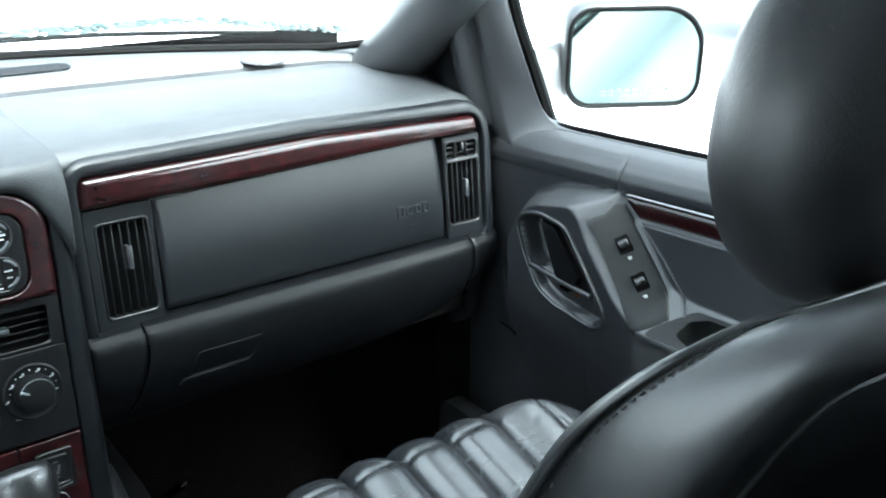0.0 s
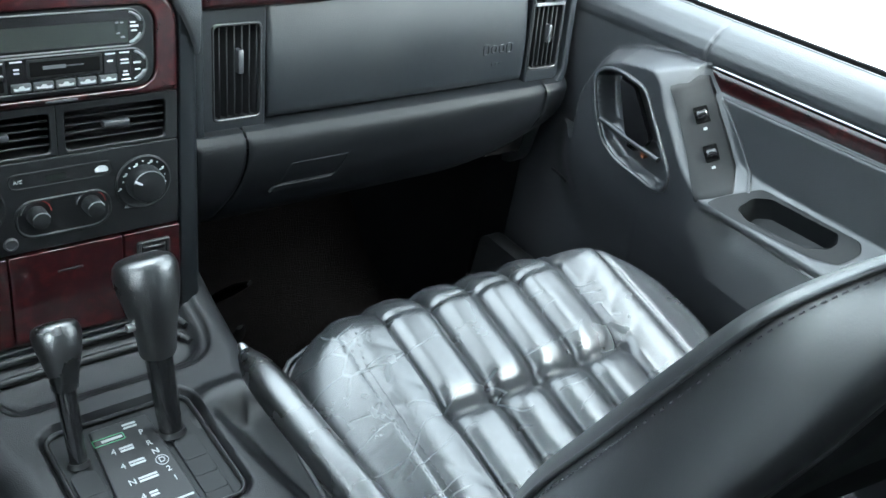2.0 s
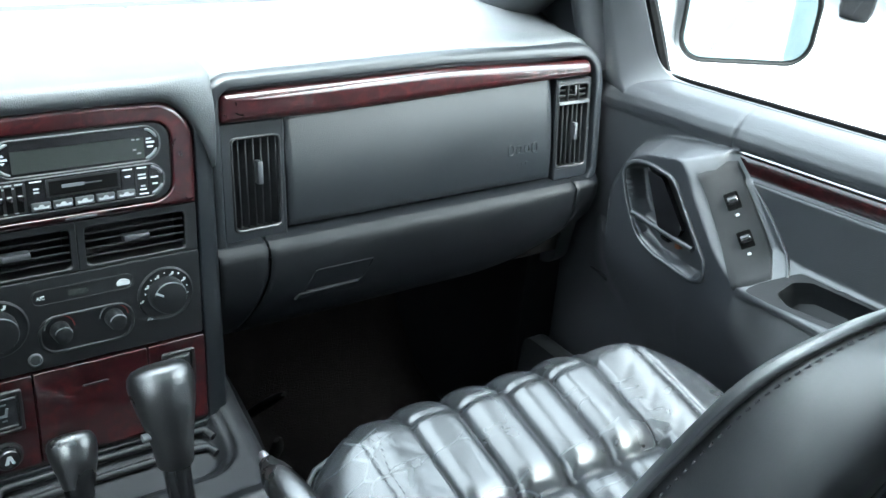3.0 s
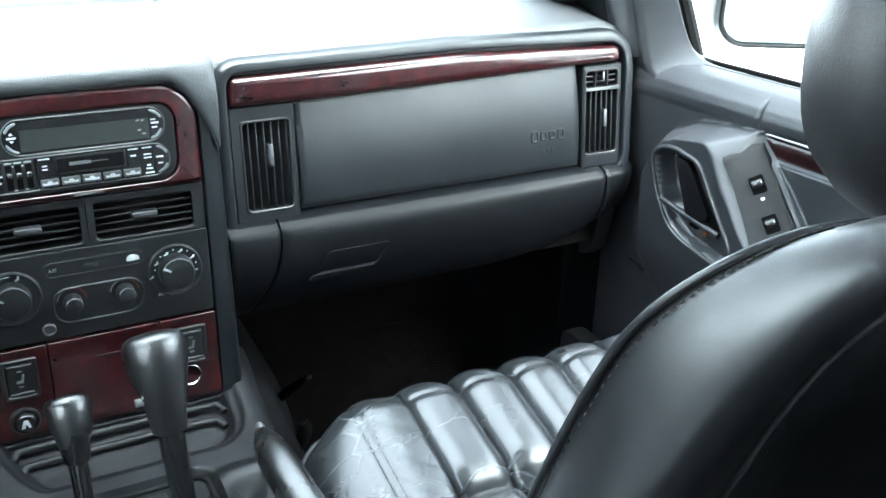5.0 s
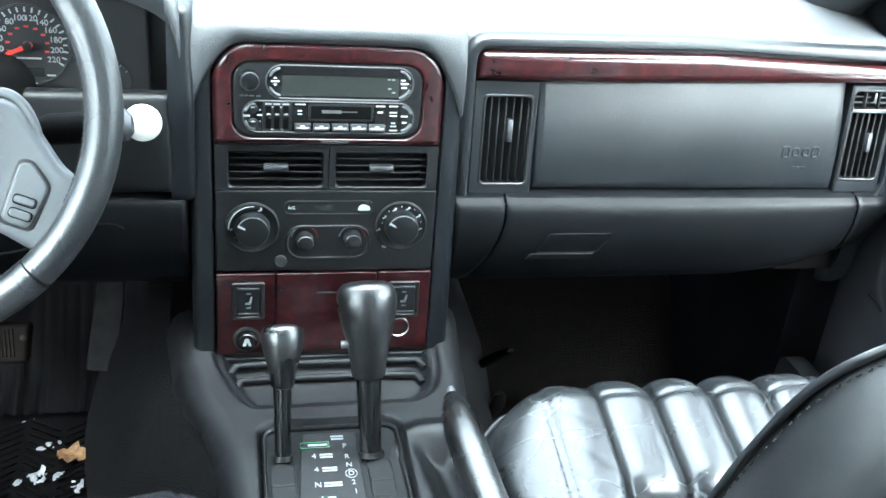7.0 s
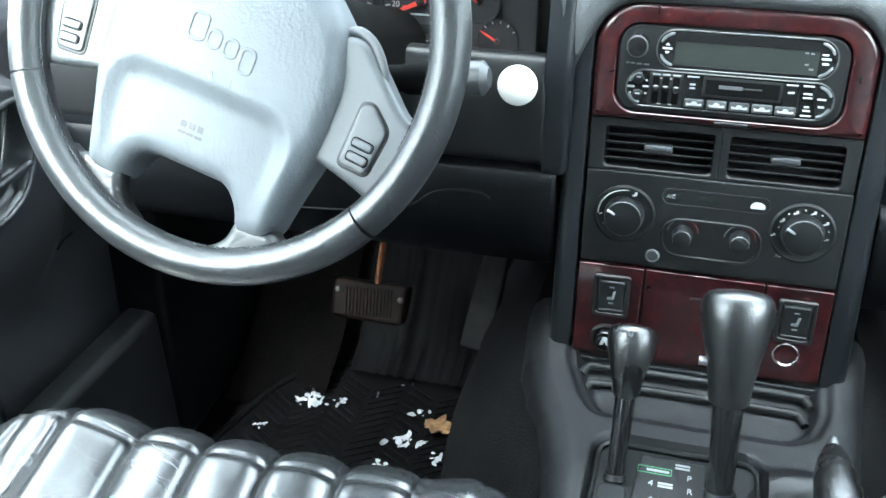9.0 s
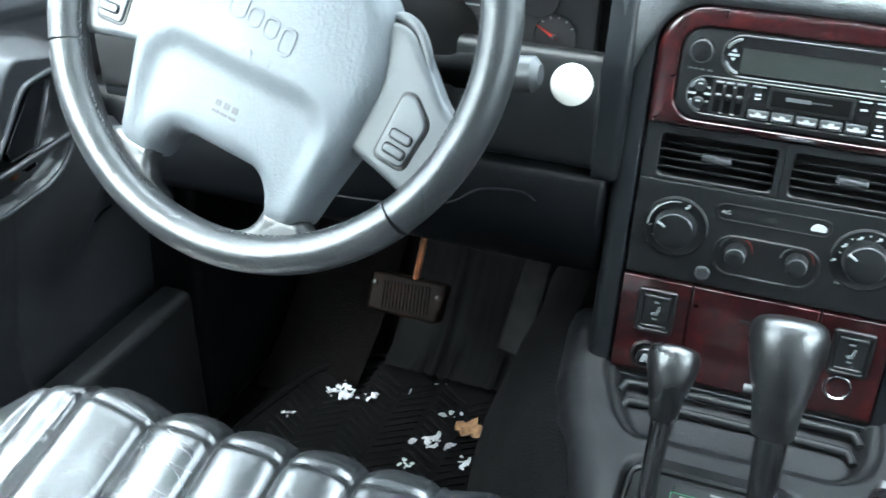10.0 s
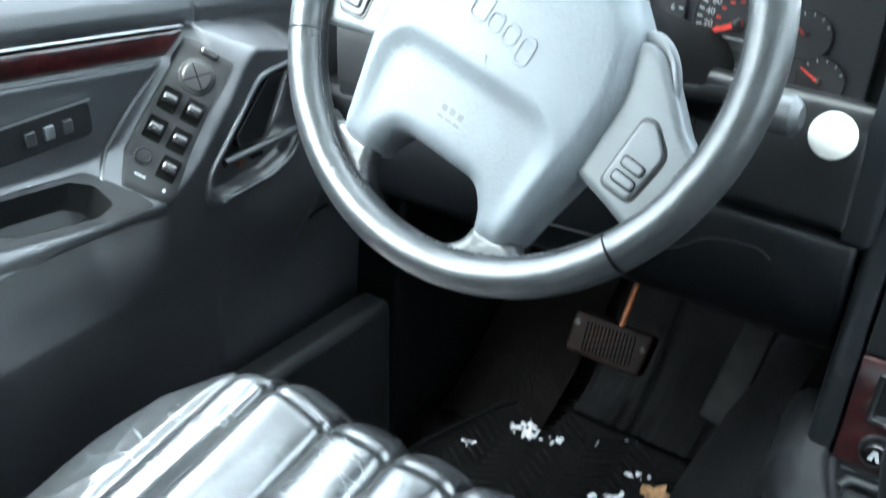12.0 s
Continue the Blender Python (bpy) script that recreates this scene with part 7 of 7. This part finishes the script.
for x, y, n, r in ((-0.535, 1.098, 8, 0.008), (-0.515, 1.09, 5, 0.007), (-0.488, 1.098, 5, 0.006), (-0.372, 1.035, 10, 0.006), (-0.345, 1.035, 5, 0.005), (-0.315, 1.02, 7, 0.006), (-0.365, 1.105, 5, 0.005), (-0.59, 1.015, 4, 0.006), (-0.425, 1.13, 2, 0.004), (-0.39, 0.985, 4, 0.005), (-0.285, 1.01, 3, 0.005), (-0.405, 1.165, 2, 0.003)):
    for _ in range(n):
        crumb(x + rnd.gauss(0, 0.010), y + rnd.gauss(0, 0.008), r * rnd.uniform(0.25, 0.85))
lf = thing("dead_leaf", (-0.33, 1.079, 0.012), "curled dry brown leaf on the mat", "leaf")
bm = bmesh.new()
rows = []
for k in range(9):
    f = k / 8
    w = 0.018 * math.sin(math.pi * min(f * 0.95 + 0.04, 1)) * (1 + 0.35 * math.sin(f * 17))
    rows.append([(-0.352 + 0.046 * f + 0.2 * w * g, 1.082 - 0.008 * f + w * g, 0.0135 + 0.006 * abs(g) ** 1.5 + 0.003 * math.sin(f * 9 + g * 3)) for g in (-1, -0.6, -0.2, 0.2, 0.6, 1)])
sheet(bm, rows)
part("blade", bm, LEAF, lf, "", 60)
bm = bmesh.new()
tube(bm, [(-0.352, 1.082, 0.014), (-0.33, 1.079, 0.0155), (-0.305, 1.073, 0.016), (-0.29, 1.068, 0.014)], 0.0008, 6)
part("leaf_stem", bm, LEAF, lf)

# pedals
bp = thing("brake_pedal", (-0.405, 1.04, 0.25), "worn brake pedal with ribbed rubber pad", "pedal", "pedals")
PM = frame_of((-0.405, 1.035, 0.254), (1, 0.0, 0.06), (0, 0.55, 1))
bm = bmesh.new()
slab(bm, PM, round_poly([(-0.052, -0.024), (0.045, -0.03), (0.053, 0.022), (-0.05, 0.027)], 0.008, 4), -0.014, 0.006, 0.005)
pad = part("pedal_pad", bm, PEDAL, bp, "brown-dusted rubber pad")
for k in range(14):
    bm = bmesh.new()
    box(bm, PM @ Matrix.Translation((-0.0305 + 0.0047 * k, -0.002, 0.0065)), (0.0022, 0.036, 0.0025), bev=0.0006, seg=1)
    part("pad_rib", bm, PEDAL, pad)
for s in (-1, 1):
    bm = bmesh.new()
    turned(bm, PM @ Matrix.Translation((0.043 * s, 0.004 * -s + 0.008, 0.006)), [(0.004, 0), (0.004, 0.002), (0.002, 0.003)], 12)
    part("pad_rivet", bm, BLACK, pad)
bm = bmesh.new()
tube(bm, [(-0.397, 1.045, 0.275), (-0.391, 1.06, 0.33), (-0.385, 1.085, 0.41)], 0.0042, 10)
part("pedal_arm", bm, RUST, bp, "rusty orange pedal arm")
gp = thing("accelerator_pedal", (-0.275, 1.13, 0.14), "long dark rubber accelerator pedal", "pedal", "pedals")
GM = frame_of((-0.275, 1.135, 0.207), (1, 0, 0), (0, 0.45, 1))
bm = bmesh.new()
slab(bm, GM, round_poly([(-0.030, -0.066), (0.012, -0.072), (0.028, 0.07), (-0.008, 0.075)], 0.005, 3), -0.012, 0.004, 0.003)
part("pedal_pad", bm, material("worn_rubber", (0.014, 0.014, 0.015), 0.6, color2=(0.024, 0.0235, 0.023), mix_scale=60, spec=0.12), gp)
bm = bmesh.new()
tube(bm, [(-0.265, 1.17, 0.25), (-0.25, 1.25, 0.38)], 0.005, 8)
part("pedal_arm", bm, BLACK, gp)


# loose black tabs low on the tunnel, passenger side
for pts in ([(0.235, 1.03, 0.185), (0.25, 0.985, 0.24), (0.256, 0.95, 0.278)], [(0.25, 0.985, 0.12), (0.256, 0.965, 0.17), (0.25, 0.95, 0.205)]):
    bm = bmesh.new()
    tube(bm, smooth_line(pts, 4), [0.006, 0.010, 0.013, 0.014, 0.014, 0.013, 0.011, 0.009, 0.005], 10, flat=0.5)
    solo("tunnel_clip", bm, VOID, "black plastic tab on the tunnel side", "trim clip", "tunnel clips")


# ---- outside ----
GZ = -0.62
bm = bmesh.new()
rows = []
g = [-400, -150, -60, -25, -12, -8, -6, -4.5, -3.5, -2.5, -1.5, 0, 1.5, 2.5, 3.5, 4.5, 6, 8, 12, 25, 60, 150, 400]
for y in g:
    rows.append([(x, y, GZ + 0.04 * noise.noise(Vector((x * 0.5, y * 0.5, 0))) * (abs(x) < 20 and abs(y) < 20)) for x in g])
sheet(bm, rows)
solo("ground", bm, SNOW, "trampled snow-covered ground", "ground", kind="structure", angle=80)

# bonnet with snow on it, wiper with ice
bm = bmesh.new()
rows = []
for k in range(14):
    f = k / 13
    y = 1.42 + 1.15 * f
    rows.append([(x, y, 0.66 - 0.035 * f - 0.05 * (abs(x) / 0.75) ** 4 - 0.35 * step(0.85, 1.0, f)) for x in [-0.80 + 1.6 * i / 16 for i in range(17)]])
sheet(bm, rows)
bn = thing("car_bonnet", (0, 1.9, 0.3), "silver bonnet covered by a sheet of snow", "bonnet")
part("bonnet_skin", bm, PAINT, bn, "", 60)
bm = bmesh.new()
rows = [[(p[0] * 0.97, p[1] + 0.01, p[2] + 0.02 + 0.018 * noise.noise(Vector((p[0] * 7, p[1] * 7, 3)))) for p in row] for row in rows]
sheet(bm, rows)
solo("bonnet_snow", bm, SNOW, "crusted snow lying on the bonnet", "snow", angle=70)
wp = thing("wiper", (0.1, 1.40, 0.72), "black wiper caked with grey ice", "wiper")
bm = bmesh.new()
tube(bm, smooth_line([(-0.30, 1.41, 0.722), (0.0, 1.415, 0.728), (0.30, 1.41, 0.727), (0.45, 1.405, 0.722), (0.64, 1.39, 0.711)], 8), 0.0035, 8)
part("blade", bm, RUBBER, wp)
bm = bmesh.new()
tube(bm, smooth_line([(-0.32, 1.43, 0.70), (0.0, 1.435, 0.722), (0.25, 1.425, 0.731)], 8), 0.005, 8)
part("arm", bm, BLACK, wp)
ICE = material("grey_ice", (0.115, 0.1495, 0.1495), 0.35, color2=(0.04025, 0.0552, 0.0552), mix_scale=40)
bm = bmesh.new()
for k in range(340):
    f = rnd.random()
    c = Vector((0.12 + 0.66 * f, 1.43 - 0.04 * f * f, 0.732 + 0.008 * math.exp(-((f - 0.58) / 0.16) ** 2) - 0.028 * f ** 3 + rnd.uniform(-0.004, 0.006)))
    bmesh.ops.create_icosphere(bm, subdivisions=1, radius=rnd.uniform(0.002, 0.0065), matrix=Matrix.Translation(c) @ Matrix.Diagonal((rnd.uniform(1, 2.2), 0.7, 0.7, 1)))
tagged(part("ice_crust", bm, ICE, wp, "lumpy grey ice"), kind="stuff")


# parked truck beyond the passenger window: only its lower corner shows
truck = thing("parked_truck", (7.3, 4.4, GZ), "dark parked truck with a snowy tyre", "truck")
for k, (x, y) in enumerate(((7.15, 4.40), (7.95, 3.02))):
    A = frame_of((x, y, GZ + 0.36), (0, 0, 1), (0.87, 0.5, 0))
    bm = bmesh.new()
    turned(bm, A, [(0.20, -0.12), (0.30, -0.13), (0.355, -0.11), (0.365, 0.0), (0.355, 0.11), (0.30, 0.13), (0.20, 0.12)], 32)
    ty = part("wheel", bm, TYRE, truck, "snow-flecked black tyre")
    bm = bmesh.new()
    turned(bm, A, [(0.19, -0.122), (0.19, 0.122)], 24)
    part("rim", bm, TYRE, ty)
bm = bmesh.new()
tube(bm, [(7.15, 4.40, GZ + 0.40), (7.95, 3.02, GZ + 0.40)], 0.05, 10)
part("axle", bm, BLACK, truck)
bm = bmesh.new()
box(bm, frame_of((8.35, 3.9, GZ + 1.0), (0.87, 0.5, 0), (-0.5, 0.87, 0)), (2.0, 4.4, 0.7), bev=0.1, seg=3)
part("body", bm, TYRE, truck)
